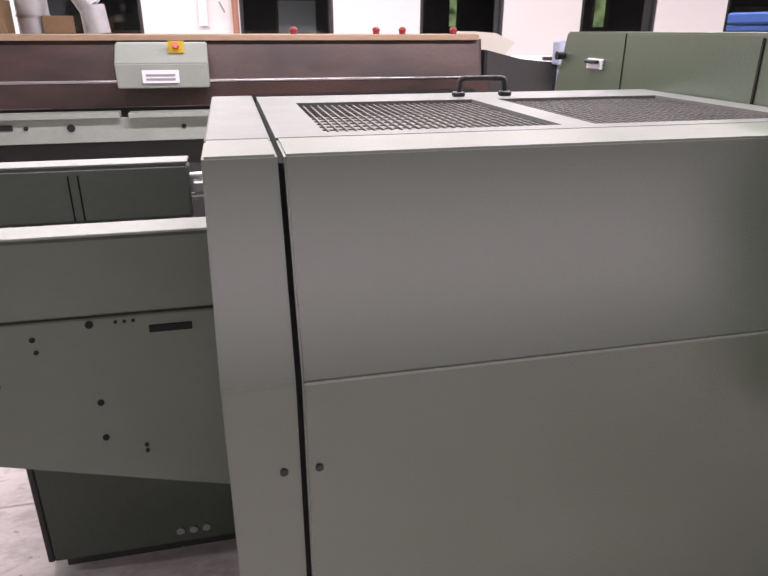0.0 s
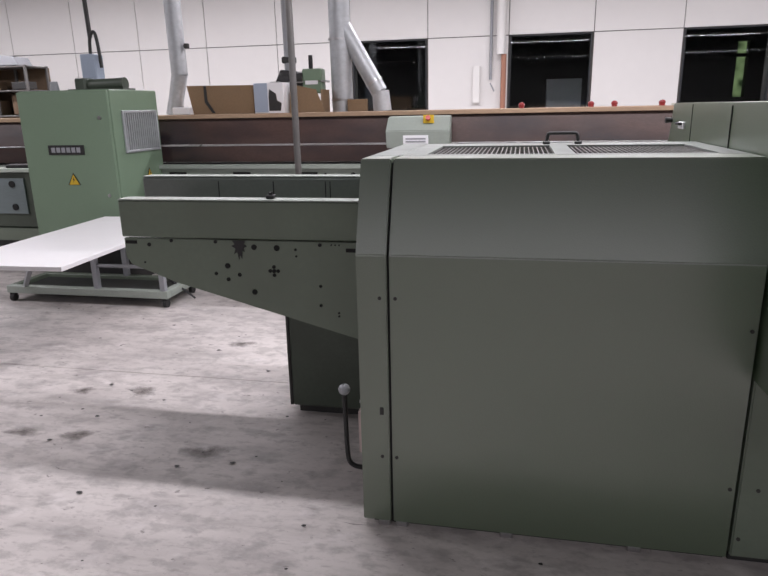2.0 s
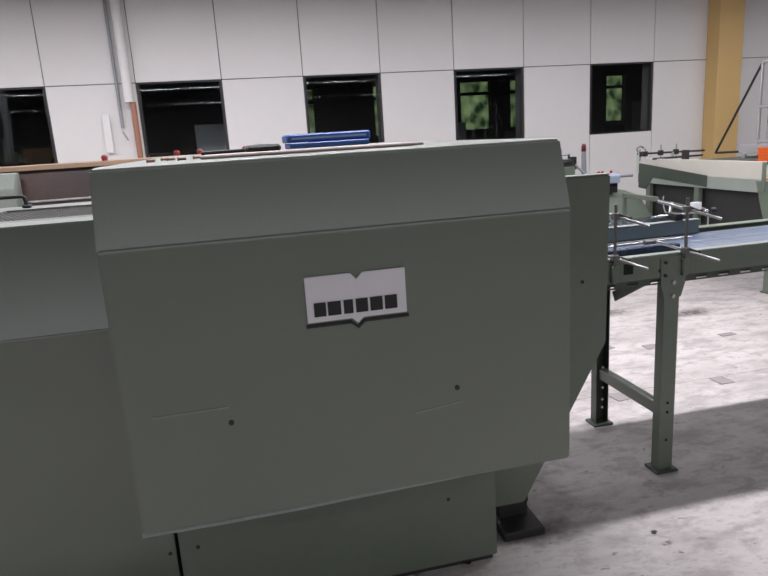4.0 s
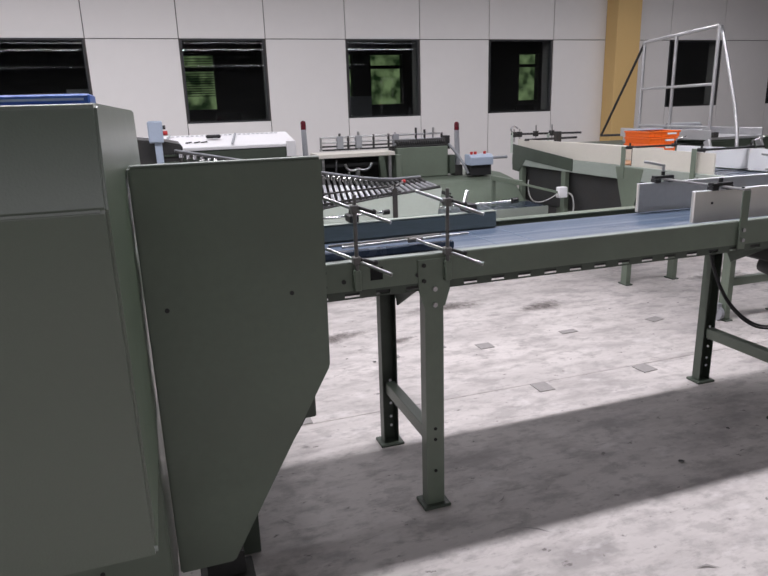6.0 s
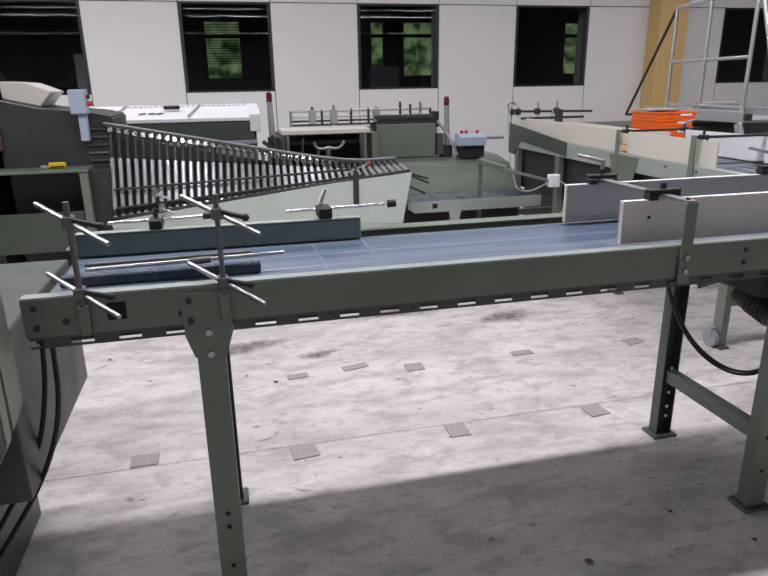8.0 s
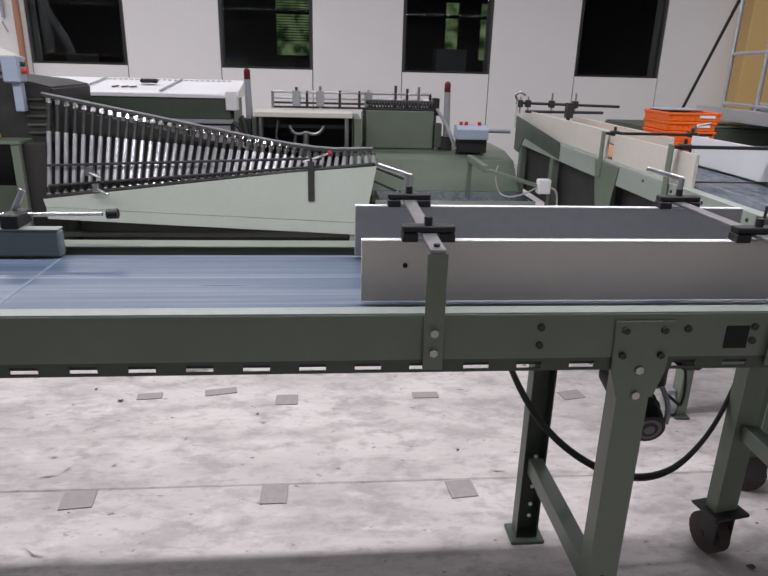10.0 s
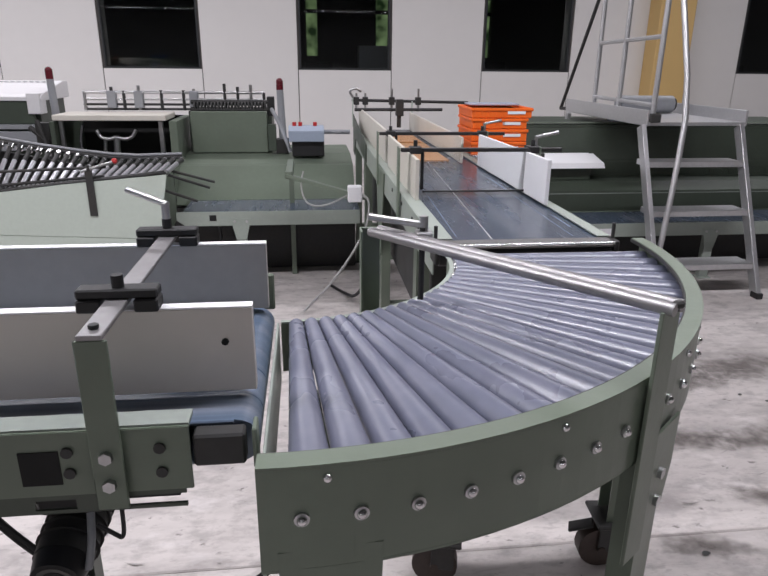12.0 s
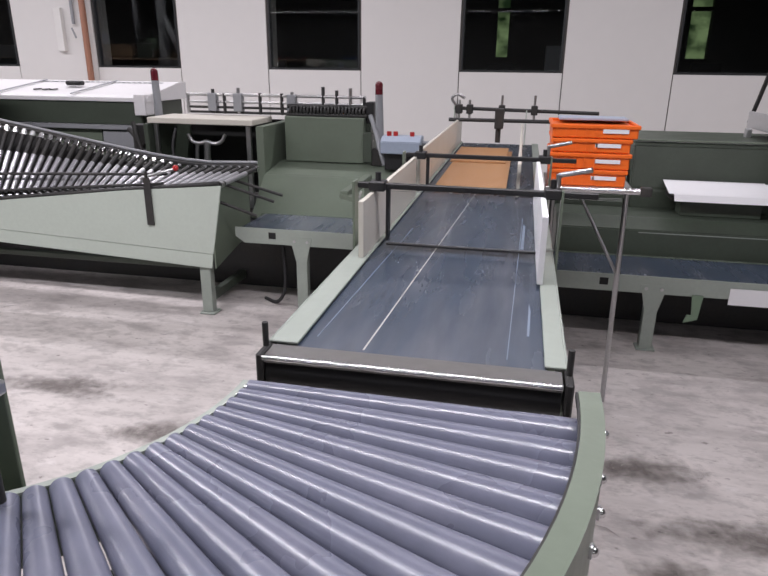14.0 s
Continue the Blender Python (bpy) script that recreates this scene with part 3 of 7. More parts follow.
# short scuffs and scratches worn into the concrete
scuffs = bmesh.new()
rnd = random.Random(21)
for n in range(420):
    x, y = rnd.uniform(-4.0, 9.0), rnd.uniform(0.2, 5.0)
    a = rnd.gauss(0.0, 0.5)
    l, w = rnd.choice((0.006, 0.01, 0.012, 0.02, 0.04)) * rnd.uniform(0.6, 1.5), rnd.uniform(0.0015, 0.005)
    u, v = Vector((math.cos(a), math.sin(a), 0)), Vector((-math.sin(a), math.cos(a), 0))
    c = Vector((x, y, 0.0042))
    bend = rnd.uniform(-0.3, 0.3) * l
    scuffs.faces.new([scuffs.verts.new(p) for p in (c - u * l - v * w * 0.3, c + v * (bend - w), c + u * l, c + v * (bend + w))])
solo("floor_scuffs", scuffs, PATCH, "short dark scuffs and scratches worn into the floor", "scuffs", kind="stuff")


# small dark drops and crumbs trodden into the floor
drops = bmesh.new()
rnd = random.Random(33)
for n in range(110):
    x, y = rnd.gauss(0.0, 1.0) * 1.3 - 1.0 if n < 80 else rnd.uniform(3.0, 9.0), rnd.uniform(0.4, 3.4)
    r = rnd.uniform(0.003, 0.011)
    ring = [drops.verts.new((x + 1.3 * r * rnd.uniform(0.7, 1.2) * math.cos(a), y + r * rnd.uniform(0.7, 1.2) * math.sin(a), 0.0046)) for a in (2 * math.pi * k / 7 for k in range(7))]
    drops.faces.new(ring)
solo("floor_drops", drops, DARK, "small dark drops and crumbs on the concrete floor", "floor dirt", kind="stuff")

# ---- the covered machine with grilles ----


def screw(parent, x, y, z, r=0.0058, normal=(0, -1, 0), mat=None):
    return part("screw", disc((x, y, z), r, normal, 0.005, 10), mat or DARK, parent)


def handle_bow(parent, x0, x1, y, z, rise=0.05, r=0.007, mat=None):
    return part("handle", join(sweep([(x0, y, z), (x0 + 0.003, y, z + rise * 0.8), (x0 + 0.008, y, z + rise), (x0 + 0.03, y, z + rise), (x1 - 0.03, y, z + rise), (x1 - 0.008, y, z + rise), (x1 - 0.003, y, z + rise * 0.8), (x1, y, z)], r, 8, 1), bx(x0 - 0.014, x0 + 0.014, y - 0.012, y + 0.012, z, z + 0.012), bx(x1 - 0.014, x1 + 0.014, y - 0.012, y + 0.012, z, z + 0.012)), mat or BLACK, parent, "black bow handle")


def grille(parent, x0, x1, y0, y1, z):
    """Crossed wires, woven, in a sunken opening."""
    out = []
    nx, ny = 26, 12
    for i in range(nx + 1):
        x = x0 + (x1 - x0) * i / nx
        out.append(bx(x - 0.0016, x + 0.0016, y0, y1, z - 0.0015, z + 0.0022, 0))
    for j in range(ny + 1):
        y = y0 + (y1 - y0) * j / ny
        out.append(bx(x0, x1, y - 0.0013, y + 0.0013, z - 0.0005, z + 0.0015, 0))
    return tagged(part("grille", join(*out), DULLSTEEL, parent, "dark woven wire grille"), kind="stuff")


MX0, MX1, MSEAM = 0.589, 1.738, 0.690
MF, MK, MTY, MTZ, MB = 1.165, 0.950, 1.270, 1.230, 2.06
machine = thing("covered_machine", (1.16, 1.6, 0), "green hammer-painted machine with a sloped front hood and grilles on top", "machine")


def hood_profile(inset=0.0):
    return [(MF + inset, 0.022), (MF + inset, MK), (MTY + inset, MTZ - inset), (MTY + 0.14, MTZ - inset), (MTY + 0.14, 0.022)]


part("end_panel", prism(hood_profile(), "x", MX0, MSEAM - 0.005, 0.0035), GREEN, machine)
part("front_hood", prism(hood_profile(), "x", MSEAM + 0.003, MX1, 0.0035), GREEN, machine)
part("fold_line", bx(MSEAM + 0.006, MX1 - 0.004, MF - 0.0012, MF + 0.003, MK - 0.003, MK + 0.0012, 0), GREEN_EDGE, machine, "lighter strip along the fold")
part("seam_gap", prism(hood_profile(0.014), "x", MSEAM - 0.006, MSEAM + 0.004, 0), CREVICE, machine)
TOP0 = MTY + 0.142
GX = ((0.772, 1.180), (1.243, 1.662))
GY0, GY1 = 1.452, 1.895
cover = holed_plate((MSEAM + 0.003, GX[0][0], GX[0][1], GX[1][0], GX[1][1], MX1), (TOP0, GY0, GY1, MB), MTZ - 0.03, MTZ, ((1, 1), (3, 1)))
# tops use the lighter green to carry the overhead lamp's brightness
part("top_cover", cover, GREEN_LIT, machine)
part("end_top", bx(MX0, MSEAM - 0.005, TOP0, MB + 0.03, MTZ - 0.03, MTZ), GREEN_LIT, machine)
for a, b in GX:
    grille(machine, a, b, GY0, GY1, MTZ - 0.008)
# black block stands in for the darkness below the grilles
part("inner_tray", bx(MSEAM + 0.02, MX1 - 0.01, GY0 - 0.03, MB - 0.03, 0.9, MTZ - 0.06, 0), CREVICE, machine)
part("body", bx(MX0 + 0.012, MX1 - 0.006, MTY + 0.143, MB, 0.05, MTZ - 0.032, 0), GREEN_SMOOTH, machine)
part("plinth", bx(MX0 + 0.03, MX1, MF + 0.03, MB - 0.03, 0, 0.022, 0), DARK, machine)
handle_bow(machine, 1.171, 1.291, 1.965, MTZ, 0.042)
for x, z in ((0.662, 0.815), (0.711, 0.815), (0.660, 0.268), (0.708, 0.268), (1.722, 0.76), (1.722, 0.26)):
    screw(machine, x, MF, z)
for x in (0.64, 0.70, 1.05, 1.45):
    part("levelling_foot", bx(x, x + 0.04, MF + 0.005, MF + 0.03, 0, 0.02), STEEL, machine)
part("seam_bolt", disc((MSEAM, MTY - 0.01, MTZ - 0.09), 0.006, (0, -1, 0.3), 0.006), CHROME, machine)
part("worn_mark", bx(0.655, 0.667, MF - 0.0035, MF + 0.001, 0.42, 0.445, 0.001), DARK, machine)

# shift lever and terminal box at the machine's end
lever = thing("shift_lever", (0.5, 1.31, 0.0), "bent black shift lever with a grey ball knob", "lever")
part("shaft", sweep([(0.495, 1.314, 0.41), (0.497, 1.314, 0.2), (0.502, 1.32, 0.13), (0.56, 1.33, 0.115), (0.60, 1.34, 0.11)], 0.009), BLACK, lever)
part("knob", ball((0.495, 1.314, 0.43), 0.021), GREYPAINT, lever, "grey ball knob")
part("bearing", bx(0.586, 0.606, 1.32, 1.37, 0.0, 0.14), DARK, lever)
term = thing("terminal_box", (0.56, 1.4, 0.0), "small faded pink terminal box with an orange cap", "terminal box")
part("box_body", bx(0.535, 0.586, 1.34, 1.46, 0.17, 0.335), PINKBOX, term)
part("cap", rod((0.56, 1.39, 0.335), (0.56, 1.39, 0.385), 0.024, 0.018, 12), COPPER, term, "dull orange cap")
part("stem", bx(0.55, 0.575, 1.38, 1.42, 0, 0.17), DARK, term)

# ---- the feed bed ----
bed = thing("feed_bed", (0.05, 1.8, 0), "green steel feed bed with a drilled tapering side plate", "machine bed")
BF = 1.545
part("side_cover", bx(-0.456, MX0 - 0.003, BF, BF + 0.05, 0.912, 1.054, 0.004), GREEN_SMOOTH, bed)
part("top_flange", bx(-0.456, MX0 - 0.003, BF + 0.002, BF + 0.075, 1.055, 1.060, 0.001), GREEN_EDGE, bed, "worn pale top flange")
part("side_plate", prism([(-0.450, 0.906), (0.586, 0.906), (0.586, 0.505), (-0.25, 0.733), (-0.43, 0.80), (-0.45, 0.83)], "y", BF + 0.004, BF + 0.03, 0.002), GREEN_SMOOTH, bed)
HOLES = [(-0.343, .882, .010), (-0.246, .90, .009), (-0.061, .899, .009), (0.095, .881, .014), (0.186, .88, .015), (-0.019, .805, .014), (-0.069, .773, .009), (0.028, .771, .010),
         (-0.02, .751, .010), (0.17, .79, .008), (0.186, .79, .007), (0.154, .79, .007), (0.17, .806, .007), (0.17, .774, .007), (0.085, .704, .014), (0.356, .895, .009), (0.352, .736, .006), (0.35, .66, .006),
         (0.42, .633, .004), (0.42, .62, .004), (0.40, .896, .003), (0.415, .896, .003), (0.43, .896, .003), (0.26, .875, .005), (0.262, .85, .004), (-0.37, .81, .004)]
for x, z, r in HOLES:
    part("bore", disc((x, BF + 0.003, z), r * (0.78 if r > 0.0085 else 1.0), (0, 1, 0), 0.004, 10), CREVICE, bed)
part("slot", bx(-0.445, -0.395, BF + 0.001, BF + 0.006, 0.884, 0.897, 0.001), CREVICE, bed)
part("slot", bx(0.455, 0.53, BF + 0.001, BF + 0.006, 0.870, 0.884, 0.001), CREVICE, bed)
part("grease_mark", prism([(0.008, 0.905), (0.062, 0.905), (0.055, 0.892), (0.066, 0.884), (0.053, 0.876), (0.056, 0.862), (0.046, 0.868), (0.044, 0.835), (0.036, 0.85), (0.032, 0.83), (0.026, 0.86), (0.012, 0.852), (0.020, 0.874), (0.004, 0.884), (0.018, 0.892)], "y", BF + 0.001, BF + 0.006, 0), BLACK, bed, "black grease smear")
part("knurled_nut", join(bx(0.145, 0.175, BF + 0.03, BF + 0.06, 1.06, 1.075), rod((0.16, BF + 0.045, 1.075), (0.16, BF + 0.045, 1.085), 0.009)), BLACK, bed)
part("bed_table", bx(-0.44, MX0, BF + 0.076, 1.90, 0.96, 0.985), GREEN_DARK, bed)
# lighter green here paints in light falling on the rail's front
part("rear_rail", bx(-0.56, 0.53, 1.90, 1.95, 0.985, 1.106, 0.006), GREEN_LIT, bed)
part("rail_link", join(rod((0.53, 1.92, 1.075), (MX0, 1.92, 1.075), 0.009), rod((0.53, 1.915, 1.03), (MX0, 1.915, 1.03), 0.009), bx(0.535, 0.575, 1.90, 1.94, 1.04, 1.065)), ALU, bed, "pale worn link rods")
part("rear_rail_flange", bx(-0.555, 0.528, 1.902, 1.97, 1.107, 1.112, 0.001), GREEN_EDGE, bed, "worn pale top edge")
for x in (-0.2, 0.05, 0.28, 0.30):
    part("rail_seam", bx(x, x + 0.003, 1.898, 1.902, 0.99, 1.09, 0), CREVICE, bed)
# far twin of the side plate, its shade painted in with darker green
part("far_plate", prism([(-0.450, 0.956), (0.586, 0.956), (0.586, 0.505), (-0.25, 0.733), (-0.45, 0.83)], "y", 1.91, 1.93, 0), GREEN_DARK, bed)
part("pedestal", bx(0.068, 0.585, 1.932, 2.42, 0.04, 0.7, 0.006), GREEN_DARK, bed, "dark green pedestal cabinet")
part("pedestal_edge", bx(0.052, 0.068, 1.934, 2.42, 0.04, 0.69), DARK, bed)
part("pedestal_foot", bx(0.09, 0.58, 1.96, 2.38, 0, 0.04, 0), DARK, bed)
for k in range(3):
    part("nut", disc((0.40 + 0.035 * k, 1.931, 0.085), 0.012, (0, -1, 0), 0.01, 6), STEEL, bed)

# ---- the large overhanging cover ----
KX0, KX1, KF = 1.747, 2.745, 0.706
casing = thing("overhung_casing", (2.25, 1.6, 0), "large green sheet-metal casing overhanging its base, with a white maker's plate", "machine")
part("front_cover", prism([(KF, 0.607), (KF, 1.218), (0.757, 1.372), (0.80, 1.375), (2.54, 1.375), (2.60, 1.19), (2.60, 0.7), (1.17, 0.607)], "x", KX0, KX1, 0.005), GREEN, casing)
part("bottom_weld", sweep([(KX0, KF + 0.006, 0.606), (2.0, KF + 0.006, 0.603), (2.3, KF + 0.006, 0.609), (KX1, KF + 0.006, 0.62)], 0.006, 6, 1), GREEN_EDGE, casing, "bare worn bottom edge")
part("fold_line", bx(KX0 + 0.012, KX1 - 0.012, KF - 0.0025, KF + 0.003, 1.2155, 1.2195, 0), GREEN_EDGE, casing, "lighter strip along the fold")
part("side_seam", bx(KX0 - 0.003, KX0 + 0.003, 1.667, 1.673, 0.8, 1.365, 0), CREVICE, casing)
part("side_seam", bx(KX0 - 0.002, KX0 + 0.003, 2.188, 2.192, 1.2, 1.37, 0), CREVICE, casing)
latch = part("latch_plate", bx(KX0 - 0.010, KX0 - 0.0005, 2.29, 2.38, 1.268, 1.298, 0.003), PAPER, casing, "white latch plate with a black grip")
part("latch_grip", bx(KX0 - 0.026, KX0 - 0.0105, 2.30, 2.37, 1.284, 1.296, 0.004), BLACK, latch)
part("knob", rod((KX0, 2.545, 1.30), (KX0 - 0.03, 2.545, 1.30), 0.011, 0.014), BLACK, casing)
part("base", prism([(1.748, 0.026), (2.738, 0.026), (2.738, 0.7), (1.748, 0.7)], "y", 1.168, 2.3, 0.004), GREEN_SMOOTH, casing)
part("plinth", bx(1.75, 2.73, 1.19, 2.25, 0, 0.026, 0), DARK, casing)
part("foot", join(bx(2.80, 2.955, 1.25, 1.42, 0, 0.03, 0.004), prism([(2.82, 0.03), (2.93, 0.03), (2.93, 0.10), (2.82, 0.16)], "y", 1.345, 1.40, 0.002)), DARK, casing, "flat dark machine foot")
for x, y, z in ((1.957, KF, 0.834), (2.46, KF, 0.836), (2.575, 1.168, 0.262), (1.80, 1.168, 0.262), (1.765, 1.168, 0.09)):
    screw(casing, x, y, z, 0.006)
part("scratch", bx(1.80, 1.955, KF - 0.002, KF + 0.002, 0.868, 0.8705, 0), GREEN_EDGE, casing)
part("scratch", bar((2.36, KF - 0.0005, 0.79), (2.475, KF - 0.0005, 0.802), 0.002, 0.003, 0), GREEN_EDGE, casing)
plate = part("maker_plate", prism([(2.136, 1.030), (2.231, 1.030), (2.243, 1.018), (2.255, 1.030), (2.351, 1.030), (2.351, 1.128), (2.258, 1.128), (2.245, 1.114), (2.232, 1.128), (2.136, 1.128)], "y", KF - 0.006, KF - 0.001, 0.001), PAPER, casing, "white open-book shaped maker's plate")
part("plate_border", prism([(2.132, 1.019), (2.228, 1.019), (2.243, 1.006), (2.258, 1.019), (2.355, 1.019), (2.355, 1.025), (2.257, 1.025), (2.243, 1.012), (2.229, 1.025), (2.132, 1.025)], "y", KF - 0.006, KF - 0.001, 0), BLACK, plate)
for a, b in ((2.151, 2.176), (2.180, 2.208), (2.214, 2.234), (2.240, 2.266), (2.271, 2.298), (2.303, 2.330)):
    part("letter_block", bx(a, b, KF - 0.0085, KF - 0.0062, 1.042, 1.072, 0.001), BLACK, plate)

# things lying on the casing
KT = 1.3755
tray = thing("blue_tray", (2.44, 2.2, KT), "flat blue plastic trays stacked on the casing", "tray")
part("lower_tray", bx(2.27, 2.61, 2.17, 2.44, KT, KT + 0.022, 0.004), BLUE, tray)
part("upper_tray", bx(2.26, 2.62, 2.19, 2.43, KT + 0.0235, KT + 0.058, 0.006), BLUE, tray)
part("edge_strip", bx(2.28, 2.60, 2.185, 2.189, KT + 0.036, KT + 0.044, 0), BLUEGREY, tray, "pale worn strip")
tool = thing("air_gun", (2.1, 1.6, KT), "black hand tool lying on the casing", "tool")
part("tool_body", bx(2.07, 2.185, 1.57, 1.63, KT, KT + 0.024, 0.008), BLACK, tool)
part("tool_nozzle", rod((1.93, 1.61, KT + 0.008), (2.07, 1.6, KT + 0.01), 0.006), BLACK, tool)
part("tool_plate", bx(2.10, 2.15, 1.58, 1.62, KT + 0.0245, KT + 0.027), STEEL, tool)
solo("flat_sheet", bx(1.95, 2.48, 0.94, 1.22, KT + 0.0005, KT + 0.007, 0.002), PINKBOX, "thin reddish board lying flat on the casing", "board")
for n, (x, y) in enumerate([(1.83, 1.0), (1.87, 1.05), (1.90, 0.98), (1.85, 1.12), (1.93, 1.08)]):
    solo("screw_scrap", join(rod((x, y, KT + 0.004), (x + 0.018, y + 0.008 * (n - 2), KT + 0.004), 0.003, seg=6), disc((x, y, KT + 0.004), 0.005, (1, 0.1, 0), 0.003, 6)), COPPER, "loose rusty screw lying on the casing", "screw", "loose screws")

# ---- the side plate machine end ----
outfeed = thing("outfeed_guard", (3.0, 1.4, 0), "tall green guard plate with a cut-away lower corner", "machine guard")
part("guard_plate", prism([(2.75, 1.237), (3.217, 1.237), (3.211, 0.664), (2.90, 0.11), (2.75, 0.11)], "y", 1.298, 1.34, 0.005), GREEN_SMOOTH, outfeed)
part("guard_edge", bx(2.754, 3.213, 1.301, 1.337, 1.2374, 1.2402, 0.001), GREEN_EDGE, outfeed, "pale worn top edge")
part("guard_side", prism([(1.341, 1.234), (1.43, 1.234), (1.43, 0.70), (1.341, 0.672)], "x", 3.190, 3.214, 0.003), GREEN_SMOOTH, outfeed)
part("guard_top", bx(2.75, 3.189, 1.341, 1.43, 1.205, 1.234), GREEN_SMOOTH, outfeed)
screw(outfeed, 3.117, 1.297, 0.8886)
screw(outfeed, 2.80, 1.297, 0.88, 0.006)
part("inner_frame", bx(2.92, 3.19, 1.432, 2.1, 0.45, 0.84, 0.004), GREEN_DARK, outfeed)
part("frame_leg", bx(2.93, 2.99, 1.46, 2.06, 0, 0.45), GREEN_DARK, outfeed)

hose = thing("cable_loop", (3.25, 1.6, 0), "black cables hanging from the conveyor end to the floor", "cable")
part("cable", sweep([(3.235, 1.56, 0.80), (3.225, 1.55, 0.66), (3.185, 1.54, 0.5), (3.08, 1.53, 0.34), (2.96, 1.52, 0.15), (2.87, 1.52, 0.01)], 0.006), CABLE, hose)
part("cable", sweep([(3.26, 1.54, 0.80), (3.255, 1.53, 0.62), (3.2, 1.52, 0.46), (3.08, 1.51, 0.28), (2.94, 1.5, 0.09), (2.86, 1.5, 0.01)], 0.006), CABLE, hose)

# ---- the straight belt conveyor ----
CF, CB_, CT = 1.485, 1.995, 0.905
conv = thing("belt_conveyor", (4.4, 1.78, 0), "green belt conveyor with a worn blue belt on trestle legs", "conveyor")


def channel(x0, x1, y, z0, z1, inward, t=0.004, lip=0.045):
    """A folded side rail: web with a flange on top and a lip below."""
    s = 1 if inward > 0 else -1
    return prism([(y, z0), (y, z1), (y + s * lip, z1), (y + s * lip, z1 - t), (y + s * t, z1 - t), (y + s * t, z0)], "x", x0, x1, 0.001)


def c_post(x0, x1, y0, y1, z0, z1, t=0.004):
    """A C-section upright whose web stands at y0."""
    return prism([(x0, y0), (x1, y0), (x1, y1), (x1 - (t if x1 > x0 else -t), y1), (x1 - t, y0 + (t if y1 > y0 else -t)), (x0 + t, y0 + (t if y1 > y0 else -t)), (x0 + t, y1), (x0, y1)], "z", z0, z1, 0)


part("front_rail", channel(3.225, 5.60, CF, 0.818, CT, 1, lip=0.036), GREEN_SMOOTH, conv)
part("rear_rail", channel(3.225, 5.60, CB_, 0.818, CT, -1, lip=0.06), GREEN_SMOOTH, conv)
part("rail_edge", bx(3.225, 5.60, CF + 0.004, CF + 0.037, CT + 0.0005, CT + 0.0025, 0), GREEN_EDGE, conv, "bare worn top flange")
BELT_Z = 0.885
part("belt", join(bx(3.27, 5.648, CF + 0.042, CB_ - 0.062, BELT_Z - 0.006, BELT_Z, 0.002), bx(3.27, 5.648, CF + 0.042, CB_ - 0.062, BELT_Z - 0.062, BELT_Z - 0.056, 0.002)), BELT_BLUE, conv)
for x in (3.27, 5.648):
    part("end_roller", rod((x, CF + 0.044, BELT_Z - 0.031), (x, CB_ - 0.067, BELT_Z - 0.031), 0.0312, seg=20), BELT_BLUE, conv)
for x in (3.9, 4.05):
    part("belt_splice", bx(x, x + 0.006, CF + 0.09, CB_ - 0.085, BELT_Z, BELT_Z + 0.0008, 0), SPLICE, conv, "pale belt splice")
part("slider_bed", bx(3.31, 5.57, CF + 0.07, CB_ - 0.065, BELT_Z - 0.05, BELT_Z - 0.008, 0), GREEN_DARK, conv)
# slotted lip below the rail
lip = [bx(3.23, 5.59, CF + 0.002, CF + 0.006, 0.811, 0.8175, 0), bx(3.23, 5.59, CF + 0.002, CF + 0.006, 0.792, 0.797, 0)]
x = 3.26
while x < 5.55:
    lip.append(bx(x, x + 0.052, CF + 0.002, CF + 0.006, 0.797, 0.811, 0))
    x += 0.1
part("slotted_lip", join(*lip), GREEN_DARK, conv)
part("lip_channel", bx(3.24, 5.58, CF + 0.012, CF + 0.03, 0.8005, 0.8175, 0), DARK, conv)
rear_lip = [bx(3.23, 5.59, CB_ - 0.006, CB_ - 0.002, 0.811, 0.8175, 0), bx(3.23, 5.59, CB_ - 0.006, CB_ - 0.002, 0.786, 0.791, 0)]
x = 3.24
while x < 5.55:
    rear_lip.append(bx(x, x + 0.04, CB_ - 0.006, CB_ - 0.002, 0.791, 0.811, 0))
    x += 0.1
part("rear_lip", join(*rear_lip), GREEN_DARK, conv)
for x0, x1, z0, z1 in ((3.395, 3.435, 0.845, 0.885), (5.405, 5.45, 0.835, 0.88)):
    part("rail_hole", bx(x0, x1, CF - 0.0015, CF + 0.002, z0, z1, 0), CREVICE, conv)
for x, z in ((3.25, 0.885), (3.25, 0.84), (3.31, 0.85), (5.33, 0.875), (5.05, 0.88), (5.05, 0.845), (5.565, 0.878), (5.565, 0.845), (5.46, 0.878), (5.46, 0.85), (3.55, 0.845)):
    screw(conv, x, CF - 0.001, z, 0.007)
part("tension_block", bx(5.602, 5.664, CF + 0.004, CF + 0.03, 0.845, 0.888), DARK, conv)
part("tension_block", bx(5.60, 5.66, CB_ - 0.03, CB_ - 0.004, 0.835, 0.93), DARK, conv)
part("end_bracket", bx(5.673, 5.679, CF + 0.002, CF + 0.034, 0.84, 0.895), GREEN_SMOOTH, conv)
part("end_bracket", bx(5.62, 5.68, CB_ - 0.045, CB_ - 0.035, 0.87, 0.94), GREEN_SMOOTH, conv)


